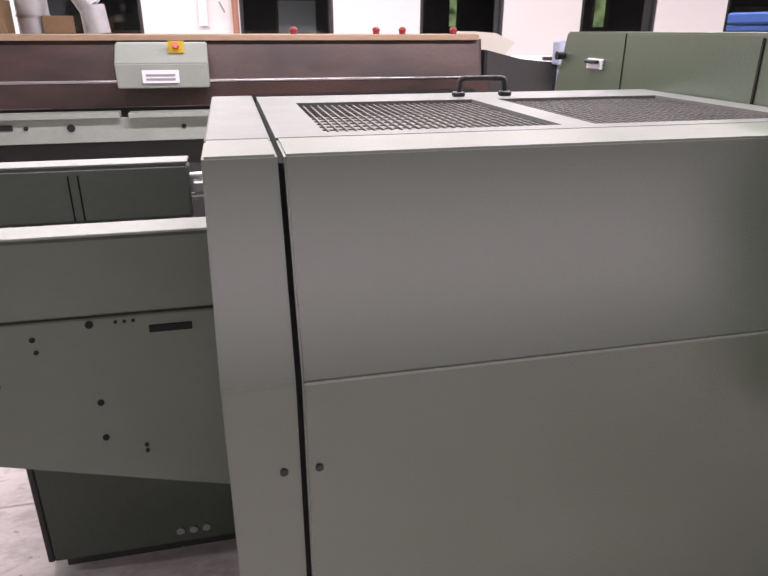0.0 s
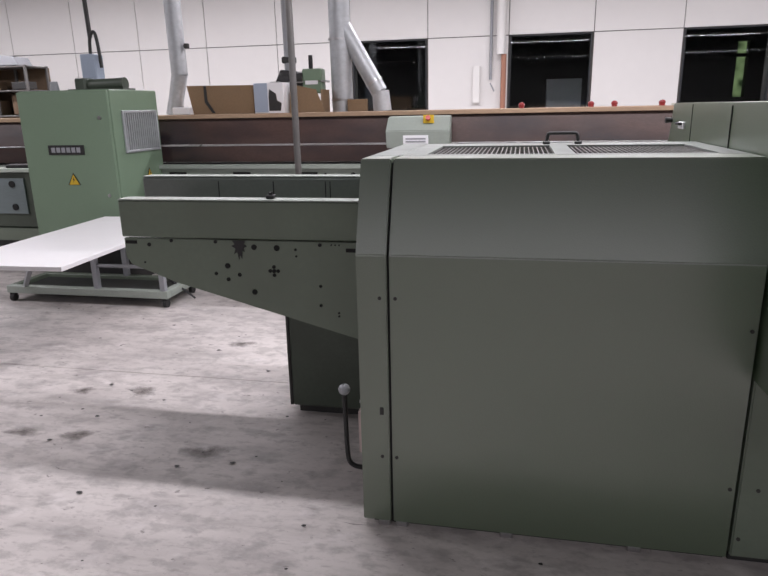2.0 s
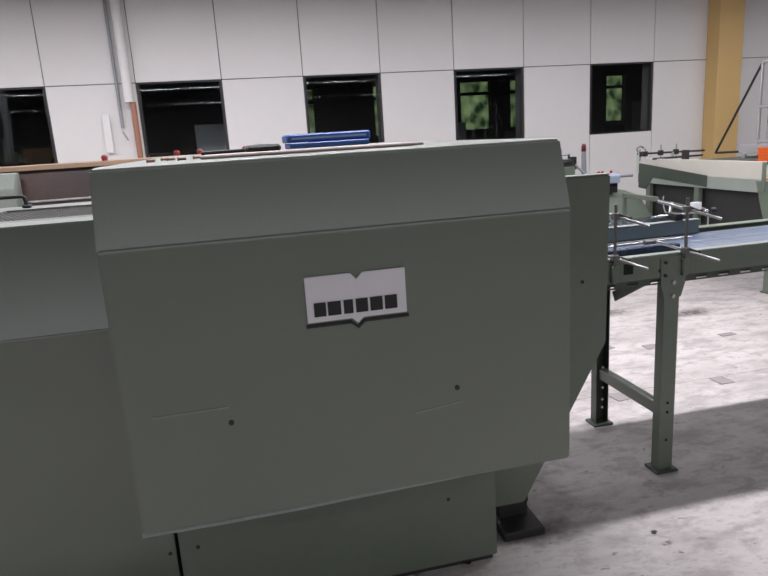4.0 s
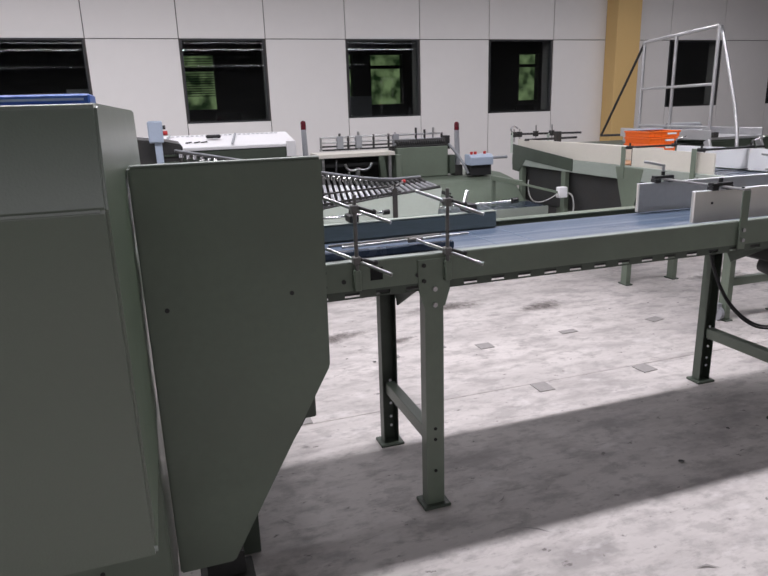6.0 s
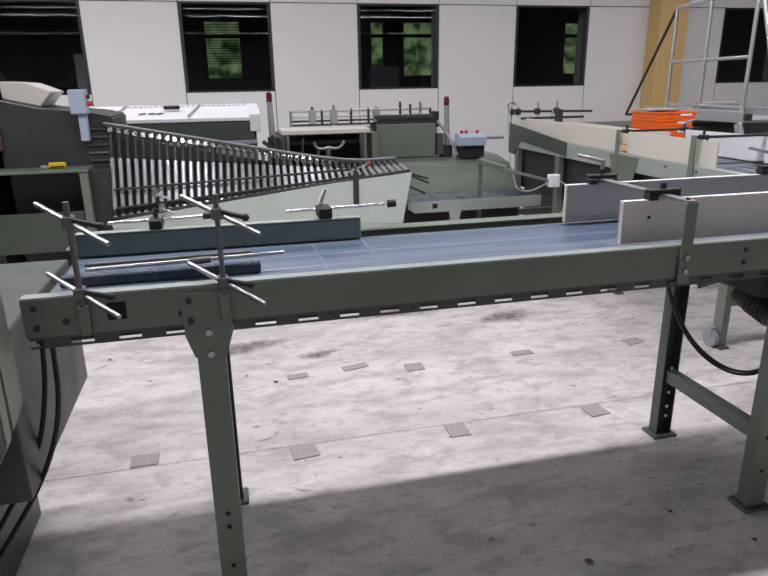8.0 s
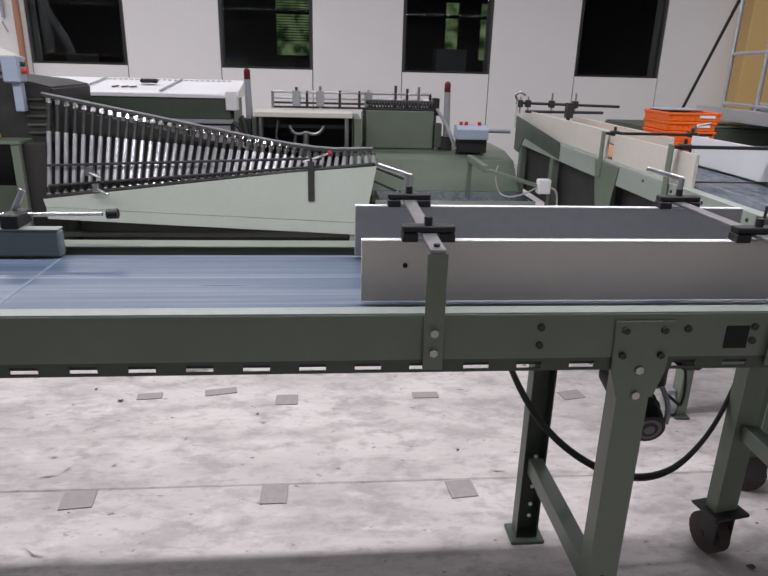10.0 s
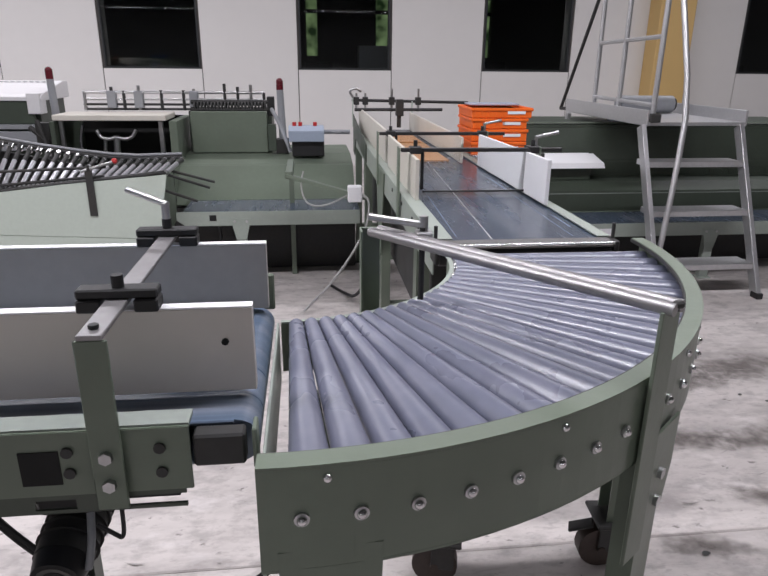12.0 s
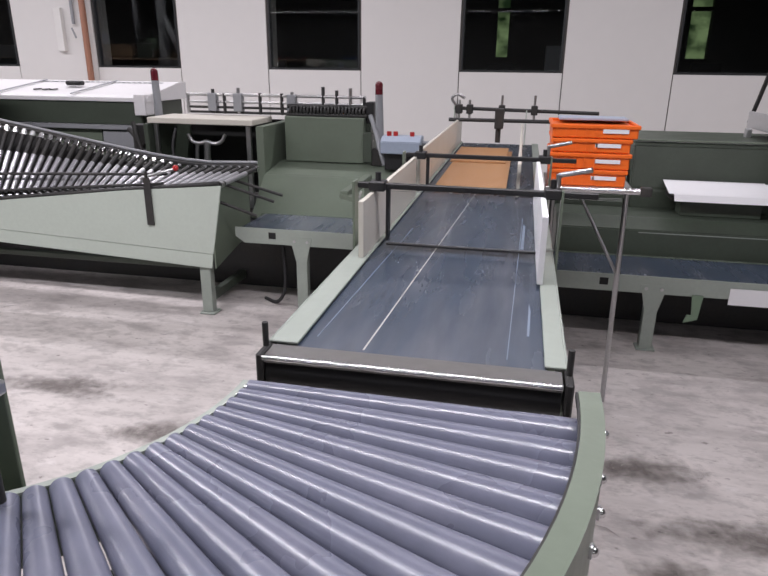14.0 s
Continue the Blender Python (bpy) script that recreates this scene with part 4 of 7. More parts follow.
def trestle(xc):
    """Gusset plates, two slotted uprights, a low tie and floor plates."""
    for y, s in ((CF, -1), (CB_, 1)):
        f0, f1 = (y - 0.005, y - 0.0005) if s < 0 else (y + 0.0005, y + 0.005)
        part("gusset", prism([(xc - 0.057, 0.893), (xc + 0.057, 0.893), (xc + 0.053, 0.79), (xc + 0.036, 0.735), (xc - 0.036, 0.735), (xc - 0.053, 0.79)], "y", f0, f1, 0.001), GREEN_SMOOTH, conv)
        for bxx, bz in ((-0.037, 0.875), (0.037, 0.875), (-0.037, 0.825), (0.037, 0.825), (0, 0.795), (0, 0.742)):
            part("bolt", disc((xc + bxx, f0 - 0.003 if s < 0 else f1 + 0.003, bz), 0.0085 if bxx == 0 else 0.007, (0, s, 0), 0.007, 6), STEEL if bxx == 0 else DARK, conv)
        ly = y if s < 0 else y - 0.045
        # rear legs take the darker green as shade under the belt
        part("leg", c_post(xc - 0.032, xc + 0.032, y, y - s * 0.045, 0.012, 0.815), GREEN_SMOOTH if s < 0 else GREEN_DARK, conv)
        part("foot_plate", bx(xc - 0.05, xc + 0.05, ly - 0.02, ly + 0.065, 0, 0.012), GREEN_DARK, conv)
        for z in (0.09, 0.13, 0.19, 0.23, 0.29) if s > 0 else (0.14, 0.26, 0.3):
            part("leg_hole", disc((xc, y - 0.001 if s < 0 else y - 0.046, z), 0.006, (0, 1, 0), 0.003, 8), PAPER if s > 0 else CREVICE, conv)
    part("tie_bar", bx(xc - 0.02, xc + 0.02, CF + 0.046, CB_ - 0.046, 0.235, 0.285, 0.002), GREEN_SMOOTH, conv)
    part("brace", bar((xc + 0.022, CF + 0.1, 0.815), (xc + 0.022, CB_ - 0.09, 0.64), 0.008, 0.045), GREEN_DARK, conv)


trestle(3.606)
trestle(5.245)

motor = thing("drive_motor", (5.37, 1.72, 0.45), "black geared drive motor hung under the conveyor", "motor")
part("gearbox", join(bx(5.318, 5.425, 1.67, 1.90, 0.645, 0.815, 0.01), bx(5.335, 5.415, 1.655, 1.67, 0.70, 0.80, 0.006)), DARK, motor)
AX0, AX1 = Vector((5.368, 1.80, 0.628)), Vector((5.362, 1.635, 0.592))
drum = part("motor_drum", rod(AX0, AX1, 0.046, 0.043, 20), DARK, motor)
for k in range(5):
    p = AX0.lerp(AX1, 0.35 + 0.12 * k)
    part("cooling_fin", rod(p, p.lerp(AX1, 0.06), 0.048, seg=20), DARK, drum)
part("fan_cover", rod(AX1, AX1 + (AX1 - AX0).normalized() * 0.03, 0.042, 0.036, 18), BLACK, motor)
for k in range(3):
    part("fan_rim", rod(AX1 + (AX1 - AX0).normalized() * (0.0302 + 0.001 * k), AX1 + (AX1 - AX0).normalized() * (0.0312 + 0.001 * k), 0.028 - 0.008 * k, seg=14), DULLSTEEL if k % 2 == 0 else BLACK, motor)
part("side_clamp", sweep([(5.405, 1.66, 0.66), (5.412, 1.63, 0.63), (5.405, 1.62, 0.59)], 0.006), GREYPAINT, motor)
part("terminal_box", bx(5.426, 5.475, 1.63, 1.73, 0.712, 0.808, 0.006), DARK, motor)
part("mount_plate", bx(5.28, 5.49, 1.66, 1.92, 0.8155, 0.8195, 0), DARK, motor)
part("release_lever", sweep([(5.45, 1.66, 0.712), (5.455, 1.65, 0.66), (5.452, 1.65, 0.615), (5.44, 1.65, 0.625), (5.415, 1.65, 0.645)], 0.0035), CABLE, motor)
part("rating_plate", bx(5.345, 5.40, 1.651, 1.6545, 0.768, 0.788, 0), ALU, motor)
drop = thing("motor_cable", (5.45, 1.75, 0), "pair of black cables sagging under the conveyor", "cable")
for k in range(2):
    part("cable", sweep([(5.06, 1.84, 0.80), (5.10, 1.84, 0.64 - 0.012 * k), (5.22, 1.84, 0.44 - 0.012 * k), (5.40, 1.84, 0.305 - 0.012 * k), (5.58, 1.86, 0.275 - 0.012 * k), (5.70, 1.88, 0.39 - 0.006 * k), (5.757, 1.895, 0.57)], 0.0055, 6), CABLE, drop)

# guide boards on brackets
for name, y0, face0, face1, xs in (("guide_board", 1.592, BOARD, BOARD_GREY, (4.727, 5.672)), ("guide_board", 1.90, BOARD_GREY, BOARD, (4.727, 5.672))):
    g = thing("guide_board", (5.2, y0, BELT_Z), "beige coated guide board standing over the belt" if face0 is BOARD else "grey-faced guide board standing over the belt", "guide board", "guide boards")
    zz0, zz1 = BELT_Z + 0.008, 1.011
    part("face_panel", bx(xs[0], xs[1], y0, y0 + 0.009, zz0, zz1, 0.001), face0, g)
    part("back_panel", bx(xs[0], xs[1], y0 + 0.0095, y0 + 0.018, zz0, zz1, 0.001), face1, g)
    part("edge_band", bx(xs[0], xs[1], y0, y0 + 0.018, zz1 + 0.0003, zz1 + 0.0025, 0), PAPER, g, "pale sawn top edge")
    for x in (4.81, 5.635) if face0 is BOARD else ():
        part("bore", disc((x, y0 - 0.001, 0.965), 0.005, (0, 1, 0), 0.003, 8), CREVICE, g)

for x in (4.852, 5.507):
    br = thing("guide_bracket", (x, CF, 0.81), "green upright and flat steel arm holding the guide boards", "bracket", "guide brackets")
    part("upright", bx(x - 0.018, x + 0.018, CF - 0.011, CF - 0.006, 0.803, 1.022, 0.001), GREEN_SMOOTH, br)
    part("arm", bx(x - 0.014, x + 0.014, CF - 0.0115, 1.97, 1.0225, 1.029, 0.001), BARSTEEL, br, "bare flat steel arm")
    for y in (1.60, 1.909):
        part("clamp", join(bx(x - 0.05, x + 0.05, y - 0.013, y + 0.013, 1.0295, 1.042, 0.002), bx(x - 0.05, x - 0.02, y - 0.016, y + 0.016, 1.012, 1.029, 0.002), bx(x + 0.02, x + 0.05, y - 0.016, y + 0.016, 1.012, 1.029, 0.002)), BLACK, br, "black clamp block")
        part("clamp_screw", rod((x, y, 1.042), (x, y, 1.058), 0.008, seg=8), BLACK, br)
    part("toggle", join(rod((x, 1.909, 1.058), (x, 1.909, 1.085), 0.007, seg=8), rod((x - 0.07, 1.95, 1.10), (x + 0.004, 1.909, 1.082), 0.006, seg=8)), STEEL, br, "bent steel toggle lever")
    for z in (0.838, 0.876):
        part("bolt", disc((x, CF - 0.014, z), 0.008, (0, -1, 0), 0.008, 6), STEEL, br)
    part("bolt", disc((x, CF + 0.01, 1.031), 0.006, (0, 0, 1), 0.006, 6), BLACK, br)

# low blue-grey guide at the belt's rear, with a clamp rod
rg = thing("rear_guide", (3.7, 1.95, BELT_Z), "low blue-grey steel guide along the rear of the belt", "guide rail")
part("guide_bar", bx(3.26, 4.055, 1.905, 1.935, BELT_Z + 0.002, 0.949, 0.004), SLATE, rg)
part("guide_edge", bx(3.261, 4.054, 1.904, 1.936, 0.9495, 0.953, 0.001), GREEN_MID, rg, "pale worn top edge")
part("guide_inner", bx(3.275, 3.74, 1.62, 1.65, BELT_Z + 0.002, 0.912, 0.003), BELT_DARK, rg, "dark lower guide strip")
part("clamp_rod", rod((3.84, 1.96, 0.972), (4.14, 1.955, 0.978), 0.005), CHROME, rg)
part("clamp_rod", rod((3.34, 1.96, 0.968), (3.61, 1.955, 0.974), 0.005), CHROME, rg)
part("clamp_end", rod((3.60, 1.955, 0.974), (3.625, 1.955, 0.975), 0.010), BLACK, rg)
part("clamp_block", bx(3.455, 3.49, 1.905, 1.975, 0.952, 0.98), BLACK, rg)
part("clamp_stem", bar((3.47, 1.95, 0.98), (3.475, 1.955, 1.005), 0.012, 0.012), BLACK, rg)
part("long_rod", rod((3.34, 1.60, 0.932), (3.80, 1.64, 0.930), 0.005), STEEL, rg)
part("long_rod", rod((3.32, 1.70, 0.918), (3.72, 1.69, 0.925), 0.005), DULLSTEEL, rg)
part("rod_joint", rod((3.57, 1.612, 0.931), (3.62, 1.617, 0.931), 0.009), DULLSTEEL, rg)
part("clamp_end", rod((4.15, 1.955, 0.978), (4.175, 1.955, 0.979), 0.012), BLACK, rg)
part("clamp_block", bx(3.93, 3.97, 1.905, 1.98, 0.952, 0.985), BLACK, rg)
part("clamp_stem", bar((3.94, 1.96, 0.985), (3.96, 1.975, 1.03), 0.012, 0.012), STEEL, rg)

# crossed clamp rods at the infeed
for x, z1 in ((3.35, 1.10), (3.648, 1.10)):
    st = thing("clamp_stand", (x, CF - 0.012, 0.82), "vertical steel rod with crossed clamp rods and thumb levers", "clamp stand", "clamp stands")
    part("post", rod((x, CF - 0.012, 0.82), (x, CF - 0.012, z1 + 0.012), 0.0062), DULLSTEEL, st)
    part("post_foot", bx(x - 0.011, x + 0.011, CF - 0.02, CF - 0.0005, 0.82, 0.885), GREEN_SMOOTH, st)
    for z in (0.915, z1 - 0.03):
        part("clamp_block", bx(x - 0.012, x + 0.012, CF - 0.024, CF + 0.004, z - 0.013, z + 0.013, 0.003), DULLSTEEL, st)
        part("cross_rod", rod((x - 0.075, CF + 0.06, z + 0.03), (x + 0.085, CF - 0.09, z - 0.035), 0.0055), STEEL, st)
        part("thumb_lever", join(rod((x + 0.01, CF - 0.02, z + 0.004), (x + 0.055, CF - 0.01, z - 0.012), 0.006), ball((x + 0.06, CF - 0.01, z - 0.013), 0.009)), BLACK, st)

# ---- the roller curve ----
CC = Vector((5.700, 2.250))
RI, RO, RZ = 0.385, 0.856, 0.885
curve = thing("roller_curve", (6.1, 1.8, 0), "quarter-circle roller curve with tapered grey rollers and a green rim", "roller conveyor")


def on_curve(r, deg, z):
    a = radians(deg - 90)
    return Vector((CC.x + r * math.cos(a), CC.y + r * math.sin(a), z))


def arc_band(r0, r1, z0, z1, d0, d1, steps=40, bevel=0.0):
    bm = bmesh.new()
    rows = []
    for i in range(steps + 1):
        d = d0 + (d1 - d0) * i / steps
        rows.append([bm.verts.new(on_curve(r, d, z)) for r, z in ((r0, z0), (r1, z0), (r1, z1), (r0, z1))])
    for a, b in zip(rows, rows[1:]):
        for k in range(4):
            f = bm.faces.new((a[k], a[(k + 1) % 4], b[(k + 1) % 4], b[k]))
    bm.faces.new(rows[0])
    bm.faces.new(rows[-1][::-1])
    bmesh.ops.recalc_face_normals(bm, faces=bm.faces[:])
    return bm


part("outer_rim", arc_band(RO + 0.004, RO + 0.010, 0.775, 0.905, -1, 91), GREEN_SMOOTH, curve)
part("rim_flange", arc_band(RO - 0.018, RO + 0.0102, 0.9055, 0.9095, -1, 91), GREEN_SMOOTH, curve, "pale worn top flange of the rim")
part("rim_lip", arc_band(RO - 0.03, RO + 0.010, 0.771, 0.7745, -1, 91), GREEN_SMOOTH, curve)
part("inner_rim", arc_band(RI - 0.012, RI - 0.006, 0.78, 0.873, -1, 91), GREEN_SMOOTH, curve)
part("inner_flange", arc_band(RI - 0.016, RI - 0.006, 0.8735, 0.876, -1, 91), GREEN_MID, curve, "pale worn inner flange")
part("end_plate", bx(CC.x - 0.014, CC.x - 0.010, CC.y - RO - 0.005, CC.y - RI + 0.01, 0.76, 0.874, 0.001), GREEN_MID, curve, "pale end plate")
N_ROLL = 23
for i in range(N_ROLL):
    d = 3.0 + 85.5 * i / (N_ROLL - 1)
    ri, ro = 0.0125, 0.0275
    pin, pout = on_curve(RI, d, RZ - ri), on_curve(RO - 0.002, d, RZ - ro)
    roller = part("roller", rod(pin, pout, ri, ro, 32), ROLLER, curve)
    part("outer_sleeve", rod(pin.lerp(pout, 0.80), pin.lerp(pout, 0.995), ri + (ro - ri) * 0.80 + 0.0004, ri + (ro - ri) * 0.995 + 0.0004, 32), ROLLER, roller)
    part("bearing_cap", rod(on_curve(RI - 0.005, d, RZ - ri), pin, 0.006, seg=8), CHROME, roller)
for d in [2.1 + 4.35 * k for k in range(21)]:
    bolt = part("rim_bolt", disc(on_curve(RO + 0.0115, d, 0.843), 0.0088, on_curve(1, d, 0) - Vector((CC.x, CC.y, 0)), 0.004, 12), STEEL, curve)
    part("bolt_dome", ball(on_curve(RO + 0.0135, d, 0.843), 0.0062), CHROME, bolt)
for d in (4.0, 24.0, 46.0, 68.0, 86.0):
    part("flange_rivet", ball(on_curve(RO + 0.0115, d, 0.893), 0.0055), CHROME, curve)
part("rim_seam", arc_band(RO - 0.021, RO - 0.0185, 0.9, 0.908, -1, 91), DARK, curve)


def curve_leg(r, d, gusset=True):
    p = on_curve(r, d, 0)
    out = on_curve(1, d, 0) - Vector((CC.x, CC.y, 0))
    ang = math.degrees(math.atan2(out.y, out.x))
    m = pose(p.x, p.y, 0, 0, 0, ang + 90)

    def put(name, bm, mat, label=""):
        bmesh.ops.transform(bm, matrix=m, verts=bm.verts)
        part(name, bm, mat, curve, label)

    if gusset:
        put("gusset", prism([(-0.06, 0.80), (0.06, 0.80), (0.057, 0.71), (0.038, 0.65), (-0.038, 0.65), (-0.057, 0.71)], "y", -0.005, -0.0005, 0.001), GREEN_SMOOTH)
        for bz in (0.67, 0.72):
            put("bolt", disc((0, -0.008, bz), 0.010, (0, -1, 0), 0.008, 6), STEEL)
    put("leg", c_post(-0.036, 0.036, 0, 0.04, 0.16, 0.745), GREEN_SMOOTH)
    put("caster_fork", join(bx(-0.058, 0.058, -0.028, 0.068, 0.148, 0.16), bx(-0.03, -0.024, -0.01, 0.05, 0.055, 0.145), bx(0.024, 0.03, -0.01, 0.05, 0.055, 0.145)), DARK)
    put("caster_wheel", join(rod((-0.019, 0.04, 0.06), (0.019, 0.04, 0.06), 0.06, seg=20), rod((-0.033, 0.04, 0.06), (0.033, 0.04, 0.06), 0.012)), TYRE, "brown-black swivel caster")
    put("brake_pedal", bar((0, 0.06, 0.13), (0.02, 0.12, 0.10), 0.04, 0.008), DARK)


curve_leg(RO + 0.004, 4.2)
curve_leg(RO + 0.012, 41)
curve_leg(RO + 0.004, 85, False)
curve_leg(RI + 0.02, 11, False)
curve_leg(RI + 0.02, 76, False)
a, b = on_curve(RO - 0.02, 4.5, 0.42), on_curve(RI + 0.03, 11, 0.42)
part("tie_bar", bar(a, b, 0.04, 0.045), GREEN_SMOOTH, curve)
part("long_brace", bar(on_curve(RO - 0.04, 6, 0.49), on_curve(RO - 0.04, 40, 0.44), 0.04, 0.045), GREEN_SMOOTH, curve)
part("under_frame", arc_band(RI, RI + 0.03, 0.70, 0.74, 5, 85, 20), GREEN_DARK, curve)

stop = thing("stop_bar", (6.05, 1.8, 0.885), "twin steel bar set across the roller curve on two posts", "stop bar")
NEAR, FARP = Vector((6.226, 1.538, 1.012)), Vector((5.872, 1.992, 1.009))
dirn = (FARP - NEAR).normalized()
off = Vector((-dirn.y, dirn.x, 0)) * 0.012
part("bar", rod(NEAR + off, FARP + off, 0.009, seg=14), BARSTEEL, stop)
part("bar", rod(NEAR - off, FARP - off, 0.009, seg=14), BARSTEEL, stop)
post = bx(-0.026, 0.026, -0.003, 0.003, 0.60, 1.008, 0.001)
at_rim = on_curve(RO + 0.018, 36.6, 0)
bmesh.ops.transform(post, matrix=pose(at_rim.x, at_rim.y, 0, 0, 0, 36.6), verts=post.verts)
part("near_post", post, GREEN_SMOOTH, stop, "flat green post on the rim")
part("end_cap", bx(6.219, 6.233, 1.534, 1.546, 1.012, 1.022), DARK, stop)
part("far_post", join(bx(5.845, 5.885, 2.022, 2.028, 0.70, 1.008, 0.001), bx(5.845, 5.849, 1.99, 2.022, 0.70, 1.008, 0.001)), GREEN_SMOOTH, stop, "folded green post")
part("probe", rod((5.952, 1.925, 0.892), (5.952, 1.925, 1.03), 0.0055), DARK, stop)
part("clamp", join(bx(5.94, 5.97, 1.914, 1.944, 1.008, 1.024), rod((5.955, 1.93, 1.024), (5.955, 1.93, 1.05), 0.008), rod((5.86, 1.975, 1.04), (5.955, 1.93, 1.034), 0.007)), STEEL, stop, "steel clamp with lever")

# ---- the cross conveyor ----
DX0, DX1, DY0, DY1 = 6.062, 6.535, 2.325, 5.30
cross = thing("cross_conveyor", (6.3, 3.8, 0), "green belt conveyor with a slate belt and a worn white line", "conveyor")
part("left_rail", join(bx(DX0, DX0 + 0.004, DY0 + 0.05, DY1, 0.79, 0.8882, 0.001), bx(DX0 + 0.004, DX0 + 0.05, DY0 + 0.05, DY1, 0.884, 0.8882, 0.001)), GREEN_MID, cross)
part("right_rail", join(bx(DX1 - 0.004, DX1, DY0 + 0.05, DY1, 0.79, 0.8882, 0.001), bx(DX1 - 0.035, DX1 - 0.004, DY0 + 0.05, DY1, 0.884, 0.8882, 0.001)), GREEN_MID, cross)
part("belt", bx(DX0 + 0.046, DX1 - 0.031, DY0 + 0.045, DY1, 0.875, 0.881, 0.002), BELT_DARK, cross)
part("belt_line", prism([(6.217, DY0 + 0.06), (6.2195, DY0 + 0.06), (6.2985, 3.76), (6.2965, 3.76)], "z", 0.8811, 0.8818, 0), BOARD_GREY, cross, "worn white centre line")
part("belt_scuff", prism([(6.443, 2.40), (6.4445, 2.40), (6.463, 3.4), (6.461, 3.4)], "z", 0.8811, 0.8817, 0), SPLICE, cross)
part("belt_scuff", prism([(6.474, 2.50), (6.478, 2.50), (6.481, 2.62), (6.478, 2.66)], "z", 0.8811, 0.8817, 0), SPLICE, cross)
part("belt_scuff", prism([(6.458, 3.05), (6.466, 3.05), (6.470, 3.30), (6.464, 3.32)], "z", 0.8811, 0.8817, 0), SPLICE, cross)
part("belt_scuff", prism([(6.13, 2.42), (6.1318, 2.42), (6.165, 3.2), (6.1625, 3.2)], "z", 0.8811, 0.8817, 0), SPLICE, cross)
part("slider_bed", bx(DX0 + 0.05, DX1 - 0.045, DY0 + 0.05, DY1, 0.80, 0.872, 0), GREEN_DARK, cross)
# dark block fills the undercarriage to stand in for its deep shade
part("return_pan", bx(DX0 + 0.06, DX1 - 0.06, 2.70, 5.2, 0.46, 0.78, 0.004), DARK, cross, "dark block added for the shade under the belt")
part("nose_plate", prism([(DY0, 0.882), (DY0 + 0.045, 0.8845), (DY0 + 0.045, 0.87), (DY0 + 0.004, 0.87)], "x", DX0 + 0.01, DX1 - 0.01, 0.001), DULLSTEEL, cross, "dull steel nose plate")
part("nose_edge", rod((DX0 + 0.01, DY0 - 0.001, 0.881), (DX1 - 0.01, DY0 - 0.001, 0.881), 0.0045, seg=8), CHROME, cross, "bright worn front edge")
part("nose_roller", rod((DX0 + 0.01, DY0 + 0.03, 0.845), (DX1 - 0.01, DY0 + 0.03, 0.845), 0.024, seg=16), BLACK, cross)
for x in (DX0 - 0.004, DX1 - 0.006):
    part("tensioner", join(bx(x, x + 0.012, DY0 + 0.002, DY0 + 0.07, 0.83, 0.885), rod((x + 0.006, DY0 + 0.035, 0.885), (x + 0.006, DY0 + 0.035, 0.925), 0.005)), DARK, cross)
part("rail_hole", bx(DX0 - 0.0015, DX0 + 0.002, 2.50, 2.55, 0.83, 0.87, 0), CREVICE, cross)
for y in (2.44, 2.60, 2.72, 2.95, 3.2):
    screw(cross, DX0 - 0.001, y, 0.86, 0.007, (-1, 0, 0))
    screw(cross, DX1 + 0.001, y, 0.84, 0.009, (1, 0, 0), CHROME)
for y in (2.62, 3.55, 4.4, 5.1):
    for x in (DX0, DX1 - 0.04):
        part("leg", c_post(x, x + 0.04, y, y + 0.06, 0.01, 0.79), GREEN_SMOOTH, cross)
        part("foot_plate", bx(x - 0.01, x + 0.05, y - 0.02, y + 0.08, 0, 0.01), GREEN_DARK, cross)
    part("tie_bar", bx(DX0 + 0.04, DX1 - 0.04, y + 0.01, y + 0.05, 0.22, 0.27), GREEN_SMOOTH, cross)
part("caster", join(rod((6.03, 2.66, 0.045), (6.055, 2.66, 0.045), 0.045, seg=16), bx(6.025, 6.06, 2.645, 2.675, 0.05, 0.11)), GREYPAINT, cross, "pale grey caster")
part("gusset", prism([(3.45, 0.88), (3.75, 0.88), (3.70, 0.72), (3.62, 0.5), (3.55, 0.5)], "x", DX0 - 0.006, DX0 - 0.001, 0.001), GREEN_SMOOTH, cross)
part("sloped_plate", prism([(4.3, 0.9), (5.28, 0.985), (5.28, 0.74), (5.16, 0.73), (5.05, 0.85), (4.3, 0.80)], "x", DX0 - 0.006, DX0 - 0.001, 0.001), GREEN_DARK, cross)

# low and high side boards of the cross conveyor
sb = thing("side_board", (DX0, 3.4, 0.9), "beige side board along the cross conveyor", "side board", "side boards")
part("board", prism([(2.86, 0.8886), (2.86, 1.02), (3.62, 1.02), (3.62, 0.8886)], "x", DX0 + 0.03, DX0 + 0.042, 0.001), CREAM, sb)
sb = thing("side_board", (DX1, 3.2, 0.9), "white side board along the cross conveyor", "side board", "side boards")
part("board", prism([(2.76, 0.8886), (2.76, 1.03), (3.62, 1.02), (3.62, 0.8886)], "x", DX1 - 0.042, DX1 - 0.03, 0.001), PAPER, sb)
sb = thing("side_board", (DX0, 4.5, 0.9), "beige side board along the far cross conveyor", "side board", "side boards")
part("board", bx(DX0 + 0.03, DX0 + 0.042, 3.70, 5.25, 0.8886, 1.03), CREAM, sb)
sb = thing("side_board", (DX1, 4.3, 0.9), "beige side board along the far cross conveyor", "side board", "side boards")
